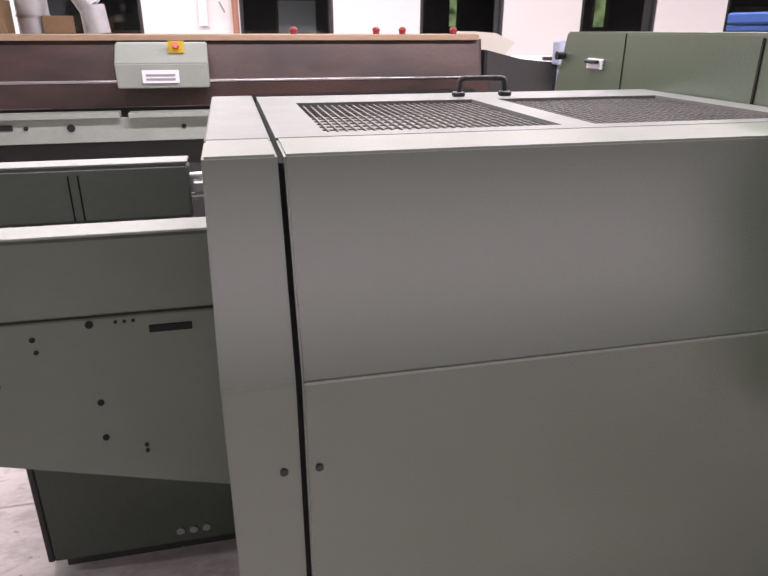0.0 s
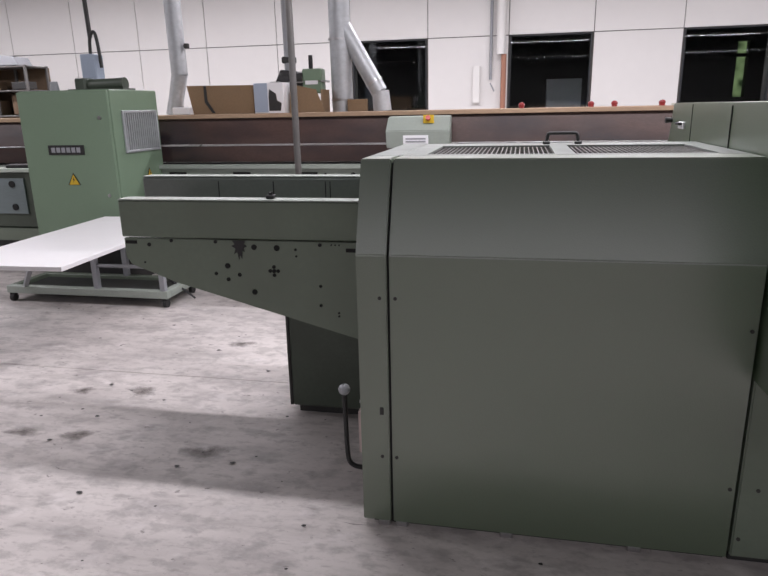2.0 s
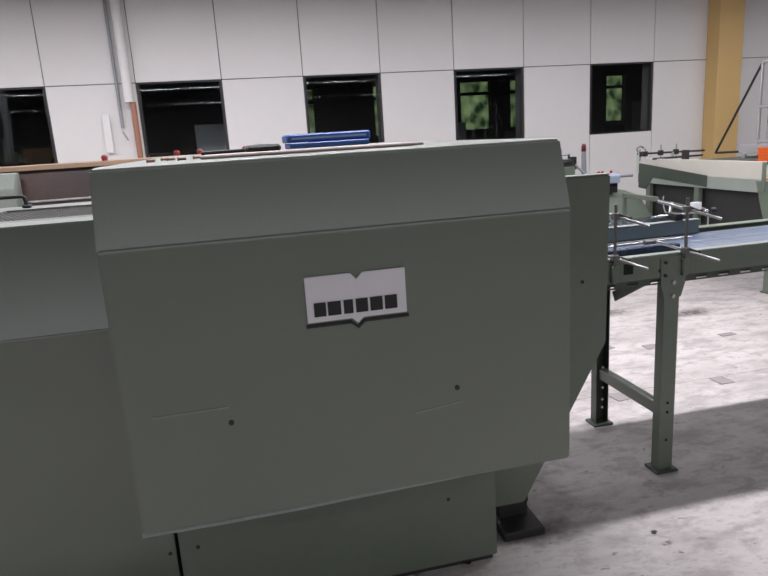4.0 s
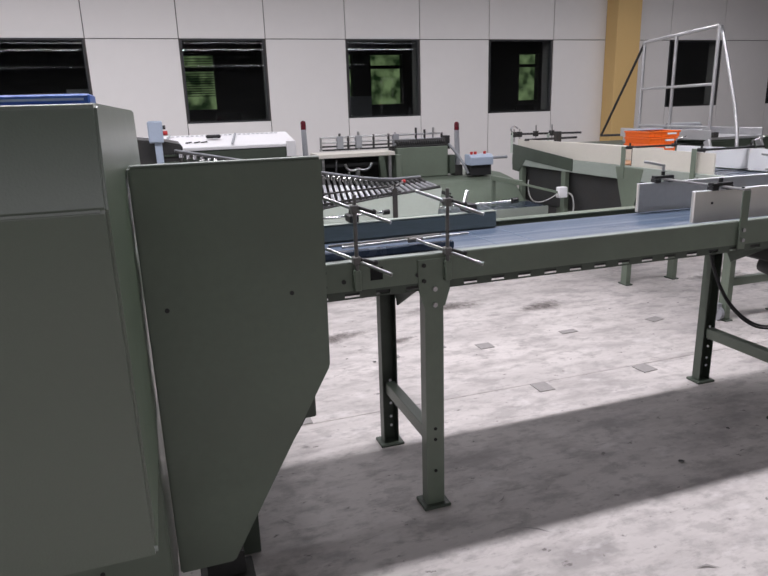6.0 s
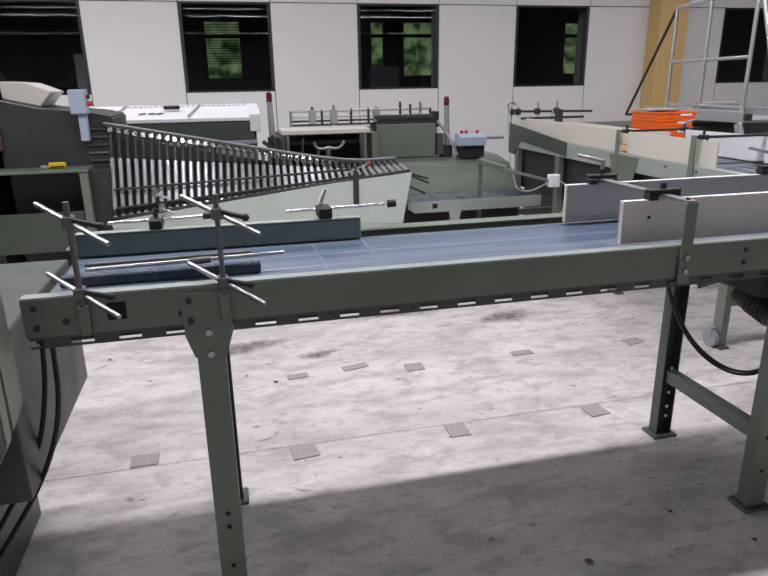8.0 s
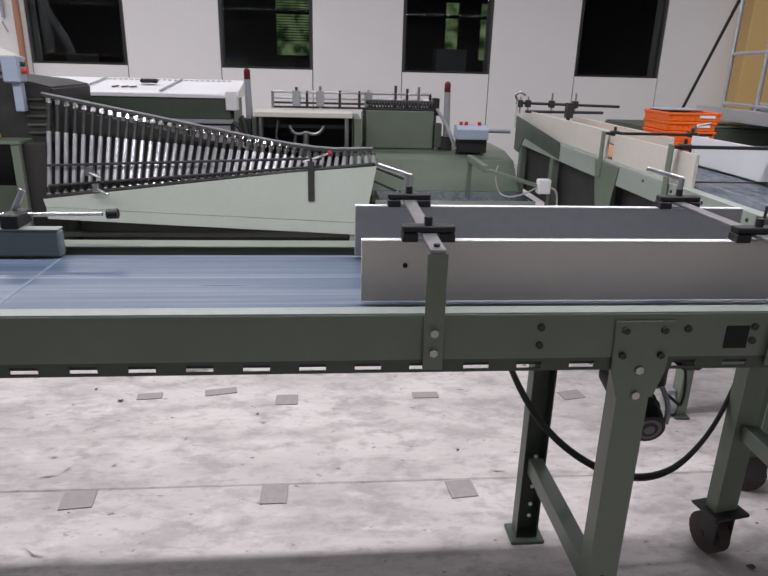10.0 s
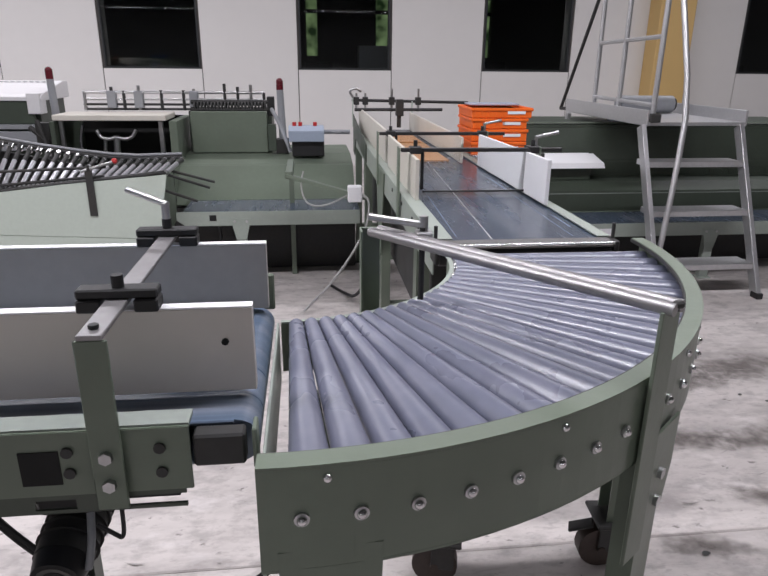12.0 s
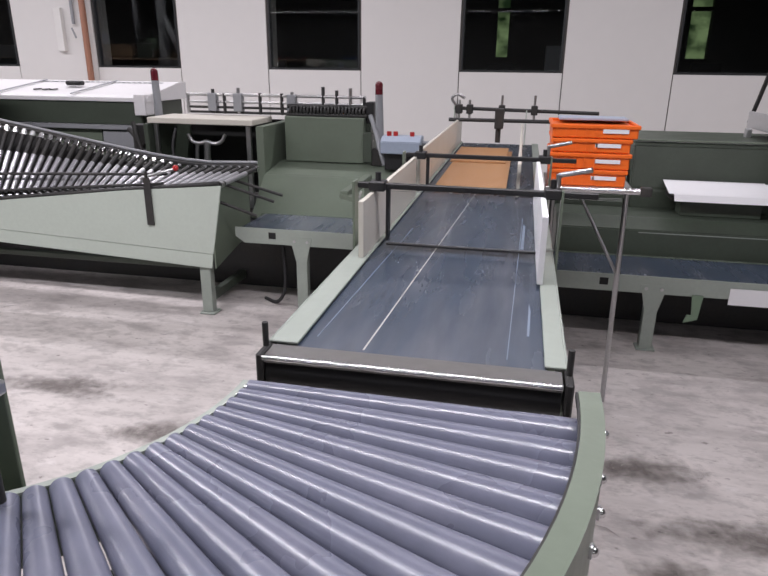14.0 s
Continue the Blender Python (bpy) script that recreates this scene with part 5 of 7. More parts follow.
part("board", bx(DX1 - 0.10, DX1 - 0.088, 3.70, 5.25, 0.884, 1.0), CREAM, sb)
pile = thing("cardboard_stack", (6.28, 4.4, 0.881), "brown cardboard sheets lying on the far belt", "cardboard")
part("sheet", bx(6.14, 6.40, 3.78, 4.9, 0.8815, 0.889, 0.001), KRAFT, pile)
part("sheet", bx(6.13, 6.38, 4.45, 4.98, 0.8895, 0.897, 0.001), KRAFT, pile)

for y, x1, z in ((2.99, 6.62, 1.035), (3.67, 6.62, 1.02)):
    bar_ = thing("cross_bar", (6.3, y, 0.9), "black square bar bridging the conveyor on two uprights", "cross bar", "cross bars")
    part("bar", bar((6.06, y, z), (x1, y - 0.012, z), 0.014, 0.014), BLACK, bar_)
    part("upright", bx(DX0 - 0.012, DX0 - 0.006, y - 0.02, y + 0.02, 0.80, z + 0.01, 0.001), GREEN_SMOOTH, bar_)
    part("upright", bx(DX1 + 0.004, DX1 + 0.010, y - 0.02, y + 0.02, 0.80, z + 0.01, 0.001), GREEN_SMOOTH, bar_)
    for x in (6.11, 6.52):
        part("clamp", join(bx(x - 0.02, x + 0.02, y - 0.02, y + 0.02, z - 0.012, z + 0.012), rod((x, y, z + 0.012), (x, y, z + 0.032), 0.007)), BLACK, bar_)
    part("toggle", join(rod((6.53, y, z + 0.01), (6.53, y, z + 0.045), 0.006), rod((6.53, y, z + 0.042), (6.60, y - 0.02, z + 0.06), 0.006)), STEEL, bar_, "bent steel toggle lever")
    part("drop_rod", rod((6.135, y, z), (6.135, y, 0.90), 0.006), BLACK, bar_)
flap = thing("acrylic_flap", (6.3, 2.98, 0.89), "clear acrylic flap hanging from the cross bar", "flap")
part("sheet", bx(6.14, 6.49, 2.972, 2.975, 0.90, 1.026, 0), ACRYLIC, flap)
part("lower_strip", bx(6.135, 6.495, 2.968, 2.976, 0.893, 0.899, 0.001), BLACK, flap)
flap = thing("acrylic_flap", (6.3, 3.66, 0.89), "clear acrylic flap hanging from the cross bar", "flap")
part("sheet", bx(6.15, 6.42, 3.652, 3.655, 0.90, 1.01, 0), ACRYLIC, flap)
far = thing("far_clamp_frame", (6.3, 5.25, 0.9), "far frame of rods, clamps and hooks over the conveyor end", "clamp frame")
part("rod", rod((6.05, 5.30, 1.075), (6.85, 5.32, 1.06), 0.01), DARK, far)
part("rod", rod((6.05, 5.05, 1.03), (6.62, 5.06, 1.03), 0.01), DARK, far)
for x in (6.08, 6.14, 6.32, 6.5):
    part("clamp", bx(x - 0.018, x + 0.018, 5.28, 5.33, 1.045, 1.095), DARK, far)
    part("pin", rod((x, 5.30, 1.0), (x, 5.30, 1.15 if x > 6.2 else 1.12), 0.007), STEEL, far)
part("hook", sweep([(6.06, 5.30, 1.09), (6.03, 5.29, 1.13), (6.07, 5.28, 1.155), (6.11, 5.29, 1.13)], 0.008), STEEL, far)
part("upright", bx(DX0 - 0.01, DX0 - 0.004, 5.28, 5.32, 0.9, 1.09), GREEN_PALE, far)
part("upright", bx(DX1 - 0.08, DX1 - 0.074, 5.28, 5.32, 0.88, 1.07), GREEN_PALE, far)
part("ejector", join(bx(6.30, 6.345, 4.9, 4.96, 1.0, 1.10), rod((6.32, 4.93, 0.93), (6.32, 4.93, 1.0), 0.014)), DARK, far)

# sensor box and cables at the conveyor's side
sens = thing("sensor_box", (6.03, 4.35, 0.6), "small white sensor box on an arm with looped cables", "sensor box")
part("box_body", bx(5.96, 6.04, 4.32, 4.38, 0.58, 0.67, 0.006), PAPER, sens)
part("arm", bar((5.62, 4.42, 0.72), (6.06, 4.36, 0.60), 0.05, 0.02), GREEN_SMOOTH, sens)
part("bracket", bx(5.62, 5.66, 4.40, 4.9, 0.70, 0.74), GREEN_SMOOTH, sens)
part("cable", sweep([(5.72, 4.42, 0.74), (5.70, 4.40, 0.68), (5.72, 4.38, 0.58), (5.78, 4.36, 0.55), (5.87, 4.35, 0.57), (5.96, 4.34, 0.62)], 0.005), GREYCABLE, sens, "grey looped cable")
part("cable", sweep([(6.04, 4.33, 0.62), (6.08, 4.30, 0.60), (6.06, 4.25, 0.45), (5.9, 4.2, 0.2), (5.7, 4.1, 0.03)], 0.007), GREYCABLE, sens)
part("mount", bar((5.64, 4.88, 0.0), (5.64, 4.88, 0.72), 0.03, 0.03), GREEN_SMOOTH, sens)

# ---- the twisted roller chute ----
chute = thing("roller_chute", (3.9, 4.6, 0), "twisted chute of steel rollers on a pale green fairing", "roller chute")
part("fairing", prism([(2.93, 0.44), (4.895, 0.35), (4.965, 0.715), (4.40, 0.665), (3.6, 0.57), (2.92, 0.49)], "y", 4.495, 4.507, 0.001), GREEN_PALE, chute, "pale green sheet fairing")
part("lip", prism([(2.93, 0.365), (4.88, 0.27), (4.893, 0.347), (2.93, 0.437)], "y", 4.497, 4.509, 0.001), GREEN_PALE, chute)
part("end_plate", prism([(4.50, 0.27), (4.50, 0.35), (4.505, 0.70), (4.98, 0.70), (4.98, 0.36)], "x", 4.897, 4.905, 0.001), GREEN_SMOOTH, chute)
part("leg", join(bx(4.80, 4.86, 4.512, 4.56, 0.012, 0.30, 0.002), bx(4.785, 4.875, 4.50, 4.58, 0, 0.012)), GREEN_MID, chute)
part("leg_tie", bx(4.81, 4.85, 4.56, 5.0, 0.06, 0.11), GREEN_DARK, chute)
part("front_clip", join(bx(4.535, 4.575, 4.486, 4.492, 0.49, 0.74, 0.001), rod((4.555, 4.49, 0.74), (4.555, 4.49, 0.77), 0.008)), DARK, chute)
N_CH = 42
for i in range(N_CH):
    s = i / (N_CH - 1)
    x = 2.95 + (4.95 - 2.95) * s
    low = Vector((x, 4.52, 0.50 + 0.215 * s))
    high = Vector((x + 0.02, 4.66 + 0.30 * s, 1.075 - 0.34 * min(1.0, s * 1.25)))
    # dark core and bright sleeve paint the shaded and lit lengths of each roller
    roller = part("roller", rod(low, high, 0.0125, seg=10), DARK, chute)
    part("worn_tube", rod(low.lerp(high, 0.10), low.lerp(high, 0.67), 0.0138, seg=10), WIRE, roller, "bright middle of the roller, painted as if lit")
    part("hub", rod(high - (high - low).normalized() * 0.03, high, 0.019, seg=10), CHROME, roller)
    part("lower_hub", rod(low, low + (high - low).normalized() * 0.022, 0.017, seg=8), STEEL, roller)
part("upper_rail", sweep([(2.93, 4.655, 1.09), (3.6, 4.76, 0.95), (4.55, 4.90, 0.745), (4.97, 4.97, 0.75)], 0.014, 6, 2), DARK, chute)
part("upper_guard", sweep([(2.93, 4.66, 1.105), (3.6, 4.765, 0.965), (4.55, 4.905, 0.765), (4.97, 4.975, 0.768)], 0.009, 6, 2), GREYPAINT, chute)
part("lower_rail", sweep([(2.93, 4.505, 0.50), (3.9, 4.51, 0.615), (4.95, 4.512, 0.725)], 0.013, 6, 1), DARK, chute)
for dz in (0.07, 0.19):
    part("guide_rail", rod((2.96, 4.49 + dz * 0.2, 0.50 + dz), (4.62, 4.51 + dz * 0.4, 0.68 + dz * 0.35), 0.008), DARK, chute)
part("back_plate", prism([(2.95, 0.5), (4.9, 0.64), (4.3, 0.72), (2.95, 1.0)], "y", 4.93, 4.95, 0), DARK, chute)
for x, z in ((3.22, 0.66), (3.25, 0.56)):
    part("rail_clamp", join(bx(x - 0.02, x + 0.02, 4.46, 4.52, z - 0.02, z + 0.03), rod((x, 4.47, z), (x + 0.08, 4.44, z - 0.03), 0.009)), STEEL, chute)
part("exit_rod", rod((4.93, 4.62, 0.70), (5.16, 4.72, 0.60), 0.008), DARK, chute)
part("exit_rod", rod((4.93, 4.75, 0.70), (5.18, 4.80, 0.62), 0.008), DARK, chute)
part("exit_rod", rod((4.93, 4.55, 0.62), (5.10, 4.62, 0.54), 0.008), DARK, chute)
part("lever_rod", rod((4.50, 4.52, 0.73), (4.66, 4.585, 0.775), 0.008), STEEL, chute)
part("red_knob", ball((4.67, 4.59, 0.78), 0.016), RED, chute)
part("tie_beam", bx(2.95, 4.80, 4.62, 4.66, 0.22, 0.25), GREEN_DARK, chute)

# ---- the lower belt conveyors behind ----


def small_conveyor(x0, x1, y, z, legs, holes):
    c = thing("low_conveyor", ((x0 + x1) / 2, y + 0.15, 0), "low green belt conveyor with a slate belt", "conveyor", "low conveyors")
    part("front_rail", prism([(x0, z), (x1, z), (x1, z - 0.085), (x0 + 0.05, z - 0.085), (x0, z - 0.05)], "y", y, y + 0.006, 0.001), GREEN_MID, c)
    part("rear_rail", bx(x0, x1, y + 0.36, y + 0.366, z - 0.085, z), GREEN_SMOOTH, c)
    part("belt", bx(x0 + 0.03, x1, y + 0.012, y + 0.355, z - 0.012, z - 0.004, 0.002), BELT_DARK, c)
    for x in legs:
        part("gusset", prism([(x - 0.06, z - 0.04), (x + 0.06, z - 0.04), (x + 0.03, z - 0.17), (x - 0.03, z - 0.17)], "y", y - 0.004, y - 0.0005, 0.001), GREEN_MID, c)
        part("leg", join(bx(x - 0.03, x + 0.03, y, y + 0.045, 0.01, z - 0.08, 0.002), bx(x - 0.045, x + 0.045, y - 0.02, y + 0.06, 0, 0.01)), GREEN_MID, c)
        for dx in (-0.035, 0.035):
            part("bolt", disc((x + dx, y - 0.006, z - 0.06), 0.008, (0, -1, 0), 0.005, 6), STEEL, c)
    for x in holes:
        part("rail_hole", bx(x, x + 0.04, y - 0.002, y + 0.001, z - 0.055, z - 0.02, 0), CREVICE, c)
    return c


small_conveyor(4.97, 6.05, 4.62, 0.475, (5.34,), (5.16,))
rc = small_conveyor(6.60, 9.2, 4.56, 0.375, (7.11, 8.3), (6.86,))
part("label_sheet", bx(7.44, 7.63, 4.553, 4.5555, 0.265, 0.345, 0), PAPER, rc, "white paper label on the rail")
part("hanging_lug", prism([(7.28, 0.30), (7.33, 0.30), (7.32, 0.18), (7.26, 0.16), (7.27, 0.2), (7.29, 0.2)], "y", 4.55, 4.556, 0), GREEN_CABINET, rc)
fl = thing("floor_cable", (5.3, 4.75, 0), "dark cables running over the floor under the conveyor", "cable")
part("cable", sweep([(5.05, 4.8, 0.01), (5.16, 4.72, 0.012), (5.22, 4.70, 0.12), (5.2, 4.72, 0.36)], 0.010), CABLE, fl)
part("cable", sweep([(5.86, 4.6, 0.01), (5.93, 4.45, 0.012), (6.0, 4.2, 0.06), (6.05, 4.0, 0.3)], 0.009), CABLE, fl)

# ---- the long machine line at the back ----
line = thing("gathering_machine", (4.9, 5.4, 0), "long green machine with cream table and rod rack", "machine")
part("base", bx(2.3, 6.05, 5.02, 6.0, 0.0, 0.42, 0.006), DARK, line)
part("hood", prism([(4.99, 0.44), (5.24, 0.66), (5.50, 0.70), (6.0, 0.70), (6.0, 0.43), (5.02, 0.43)], "x", 4.90, 6.05, 0.006), GREEN_SMOOTH, line)
part("rear_panel", bx(4.95, 5.47, 5.50, 5.56, 0.705, 0.985, 0.004), GREEN_SMOOTH, line)
part("rear_block", bx(4.93, 5.5, 5.56, 5.9, 0.705, 0.95, 0.004), GREEN_DARK, line)
part("hinge", bx(5.475, 5.53, 5.46, 5.53, 0.72, 0.9), GREEN_DARK, line)
# black panel paints the bay's inner shade
part("bay_back", bx(4.15, 4.85, 5.78, 5.80, 0.43, 0.94, 0), CREVICE, line, "black panel for the shade in the open bay")
part("bay_side", bx(4.12, 4.15, 5.22, 5.80, 0.43, 0.94), GREEN_DARK, line)
part("bay_side", bx(4.85, 4.90, 5.26, 5.80, 0.43, 0.94), GREEN_SMOOTH, line)
part("bay_post", bx(4.16, 4.185, 5.27, 5.295, 0.43, 0.94), STEEL, line)
part("bay_post", bx(4.78, 4.81, 5.27, 5.295, 0.43, 0.94), STEEL, line)
part("table_top", bx(4.13, 4.835, 5.25, 5.58, 0.942, 0.978, 0.004), CREAM, line, "cream laminate table top")
part("gripper", join(sweep([(4.38, 5.3, 0.88), (4.40, 5.3, 0.83), (4.46, 5.3, 0.82), (4.50, 5.3, 0.84), (4.54, 5.3, 0.82), (4.60, 5.3, 0.83), (4.63, 5.3, 0.88)], 0.012), rod((4.50, 5.31, 0.84), (4.49, 5.31, 0.66), 0.022), rod((4.42, 5.33, 0.81), (4.40, 5.33, 0.62), 0.012)), STEEL, line, "bright steel gripper arm")
part("bay_cable", sweep([(4.3, 5.3, 0.92), (4.28, 5.26, 0.8), (4.31, 5.24, 0.7), (4.36, 5.24, 0.6)], 0.01), CABLE, line)
part("side_linkage", join(bx(4.02, 4.11, 5.25, 5.33, 0.78, 0.93), rod((3.98, 5.28, 0.90), (4.10, 5.24, 0.80), 0.016), rod((4.05, 5.22, 0.95), (4.12, 5.2, 0.70), 0.014), rod((4.0, 5.25, 0.7), (4.14, 5.25, 0.66), 0.02)), DARK, line, "oily linkage")

rack = part("rod_rack", join(bx(4.23, 5.47, 5.60, 5.63, 0.985, 1.0), bx(4.93, 5.48, 5.56, 5.70, 0.952, 0.984)), DARK, line)
for z in (1.025, 1.06, 1.105):
    part("rack_rod", rod((4.23, 5.60, z), (5.46, 5.60, z), 0.008 if z < 1.1 else 0.01), STEEL if z > 1.03 else DARK, rack)
part("rack_rod", rod((4.95, 5.56, 0.995), (5.48, 5.56, 0.995), 0.016), DARK, rack)
part("rack_rod", rod((4.95, 5.57, 1.045), (5.48, 5.57, 1.045), 0.014), DARK, rack)
for i, x in enumerate((4.24, 4.42, 4.50, 4.60, 4.75, 4.90, 4.97, 5.18, 5.27, 5.36, 5.45)):
    tall = (1.11, 1.14, 1.115, 1.15, 1.12, 1.12, 1.13, 1.165, 1.145, 1.16, 1.11)[i]
    part("rack_pin", rod((x, 5.60, 0.985), (x, 5.60, tall), 0.011), STEEL if i % 3 == 0 else DARK, rack)
    if i in (1, 3, 6):
        part("rack_block", bx(x - 0.03, x + 0.03, 5.575, 5.625, 1.0, 1.115, 0.004), GREYPAINT, rack)
for i in range(22):
    x = 4.97 + 0.023 * i
    part("rack_disc", rod((x, 5.565, 1.02), (x + 0.012, 5.565, 1.02), 0.028, seg=10), DARK, rack)
part("rack_end", bx(5.47, 5.52, 5.56, 5.66, 0.95, 1.08), BLACK, rack)
part("rack_arm", sweep([(5.50, 5.55, 1.0), (5.55, 5.48, 0.92), (5.60, 5.40, 0.80), (5.63, 5.38, 0.72)], 0.014), GREYPAINT, rack)

for x, z0, zt in ((4.065, 0.80, 1.19), (5.566, 0.80, 1.13)):
    bl = thing("beacon_post", (x, 5.505, z0), "grey post with a dark red beacon on top", "signal lamp", "beacon posts")
    part("post", rod((x + 0.01, 5.505, z0), (x, 5.505, zt), 0.026, 0.024, 12), GREYPAINT, bl)
    part("beacon", join(rod((x, 5.505, zt), (x, 5.505, zt + 0.055), 0.024, seg=12), ball((x, 5.505, zt + 0.055), 0.024)), DARKRED, bl, "dark red lens")
    part("foot", bx(x - 0.04, x + 0.05, 5.47, 5.56, z0 - 0.1, z0), DARK, bl)

ctl = thing("control_box", (5.74, 5.35, 0.7), "blue-grey control box with red buttons", "control box")
part("box_body", prism([(5.30, 0.80), (5.30, 0.87), (5.34, 0.90), (5.44, 0.90), (5.44, 0.80)], "x", 5.62, 5.86, 0.004), BLUEGREY, ctl)
for x in (5.66, 5.70, 5.80):
    part("button", rod((x, 5.37, 0.90), (x, 5.37, 0.925), 0.014), RED, ctl)
part("bracket", bx(5.64, 5.86, 5.34, 5.46, 0.70, 0.80), BLACK, ctl)
part("conduit_arm", rod((5.86, 5.38, 0.86), (6.04, 5.36, 0.86), 0.015), GREYPAINT, ctl)

cov = thing("covered_line", (3.2, 5.7, 0), "long machine under white covers with a dark green front", "machine")
part("cover", prism([(5.50, 1.075), (5.52, 1.09), (5.95, 1.165), (6.05, 1.165), (6.05, 1.05), (5.50, 1.05)], "x", 1.9, 3.99, 0.003), WHITE, cov, "white sheet cover")
part("front_panel", bx(1.9, 3.93, 5.515, 5.54, 0.90, 1.048), GREEN_DARK, cov)
part("end_cap", bx(3.90, 3.985, 5.49, 5.60, 0.965, 1.10, 0.004), WHITE, cov)
part("band", bx(1.9, 3.95, 5.505, 5.55, 0.865, 0.897), GREYPAINT, cov)
part("panel", bx(1.9, 3.60, 5.54, 5.56, 0.43, 0.862), GREEN_SMOOTH, cov)
part("drawer", bx(3.62, 3.92, 5.52, 5.56, 0.72, 0.85, 0.004), GREYPAINT, cov)
for x in (2.85, 3.43):
    part("cover_strip", bar((x, 5.50, 1.098), (x + 0.08, 5.93, 1.172), 0.02, 0.006), GREYPAINT, cov)
for k in range(24):
    part("vent_slot", bar((2.90 + 0.042 * k, 5.90, 1.1615), (2.925 + 0.042 * k, 5.90, 1.1615), 0.02, 0.004, 0), GREYPAINT, cov)
part("plinth", bx(1.95, 2.29, 5.56, 6.0, 0, 0.43, 0), DARK, cov)
part("rear_body", bx(1.9, 3.95, 5.565, 6.04, 0.43, 1.045, 0), GREEN_DARK, cov)
solo("marker_case", bx(3.23, 3.36, 5.72, 5.77, 1.1405, 1.172, 0.012), BLACK, "black oblong case lying on the white cover", "case")
for x in (3.05, 3.12, 3.18):
    solo("small_tool", bar((x, 5.62, 1.114), (x + 0.05, 5.64, 1.119), 0.02, 0.008), DARK, "small dark tool lying on the white cover", "tool", "tools on cover")

# ---- the dark machine at the end of the trough ----
dm = thing("dark_press", (2.6, 4.95, 0), "dark oily press at the end of the trough", "machine")
part("body", bx(2.30, 2.93, 4.75, 5.45, 0.0, 0.80, 0.01), DARK, dm)
part("head", prism([(2.30, 0.80), (2.98, 0.80), (2.99, 1.14), (2.86, 1.17), (2.55, 1.20), (2.30, 1.26)], "y", 4.68, 5.35, 0.012), DARK, dm)
part("side_column", bx(2.80, 2.95, 4.56, 4.67, 0.36, 0.82, 0.006), DARK, dm)
part("table", bx(2.20, 2.83, 4.50, 4.72, 0.815, 0.835, 0.003), GREEN_SMOOTH, dm)
part("table_leg", bx(2.77, 2.82, 4.51, 4.55, 0.0, 0.815), GREEN_SMOOTH, dm)
part("front_panel", bx(2.22, 2.76, 4.54, 4.56, 0.30, 0.56), GREEN_DARK, dm)
for k in range(5):
    part("rib", bx(2.82, 2.96, 4.665, 4.678, 0.86 + 0.05 * k, 0.875 + 0.05 * k), STEEL if k == 1 else GREEN_DARK, dm)
part("angle_guard", prism([(2.30, 1.262), (2.52, 1.21), (2.60, 1.30), (2.45, 1.36), (2.30, 1.37)], "y", 4.9, 5.3, 0.004), CREAM, dm)
sw = thing("switch_box", (2.82, 4.62, 1.1), "blue-grey switch box with a red knob on a stalk", "switch box")
part("box_body", bx(2.765, 2.865, 4.56, 4.66, 1.165, 1.315, 0.008), BLUEGREY, sw)
part("stalk", bx(2.80, 2.85, 4.59, 4.64, 1.0, 1.165), BLUEGREY, sw)
part("knob", rod((2.865, 4.60, 1.23), (2.895, 4.60, 1.23), 0.016), RED, sw)
part("socket", rod((2.865, 4.60, 1.27), (2.885, 4.60, 1.27), 0.014), DARK, sw)
part("stalk_clamp", bx(2.80, 2.85, 4.64, 4.69, 1.0, 1.03), DARK, sw)
cut = thing("utility_knife", (2.63, 4.58, 0.835), "yellow utility knife lying on the green table", "knife")
part("handle", bx(2.585, 2.69, 4.56, 4.60, 0.836, 0.875, 0.01), YELLOW, cut)
part("grip", bx(2.60, 2.68, 4.557, 4.603, 0.845, 0.853, 0.001), BLACK, cut)
part("nose", bx(2.54, 2.585, 4.57, 4.59, 0.836, 0.858, 0.004), GREYPAINT, cut)

# ---- the machine line to the east ----
em = thing("east_machine", (7.9, 5.4, 0), "long green machine with a sloped hood and a black base", "machine")
part("base", bx(6.62, 9.6, 4.95, 6.1, 0.0, 0.30, 0.004), DARK, em)
part("lower_body", prism([(4.97, 0.30), (4.97, 0.50), (5.05, 0.555), (5.30, 0.555), (5.30, 0.30)], "x", 6.66, 9.6, 0.005), GREEN_DARK, em)
part("hood", prism([(5.305, 0.30), (5.305, 0.66), (5.36, 0.90), (5.40, 0.915), (6.05, 0.915), (6.05, 0.30)], "x", 7.06, 9.6, 0.012), GREEN_DARK, em)
part("hood_end", prism([(5.305, 0.30), (5.305, 0.60), (5.40, 0.80), (6.0, 0.80), (6.0, 0.30)], "x", 6.66, 7.05, 0.02), GREEN_DARK, em)
part("top_edge", bx(7.07, 9.58, 5.37, 5.40, 0.917, 0.925, 0.002), GREEN_SMOOTH, em)
part("seam", bx(7.08, 9.6, 4.968, 4.9725, 0.485, 0.49, 0), GREEN_EDGE, em)
for x in (8.7, 8.85, 9.0, 9.15, 9.3):
    part("cover_slat", bx(x, x + 0.1, 5.295, 5.304, 0.35, 0.6, 0.002), GREEN_DARK, em)
shelf = thing("paper_shelf", (7.5, 5.15, 0.556), "low dark shelf carrying white paper", "shelf")
part("shelf_plate", bx(7.24, 7.76, 5.08, 5.25, 0.6450, 0.6700), BLACK, shelf)
part("shelf_bracket", bx(7.30, 7.70, 5.12, 5.24, 0.5565, 0.6450), GREEN_DARK, shelf)
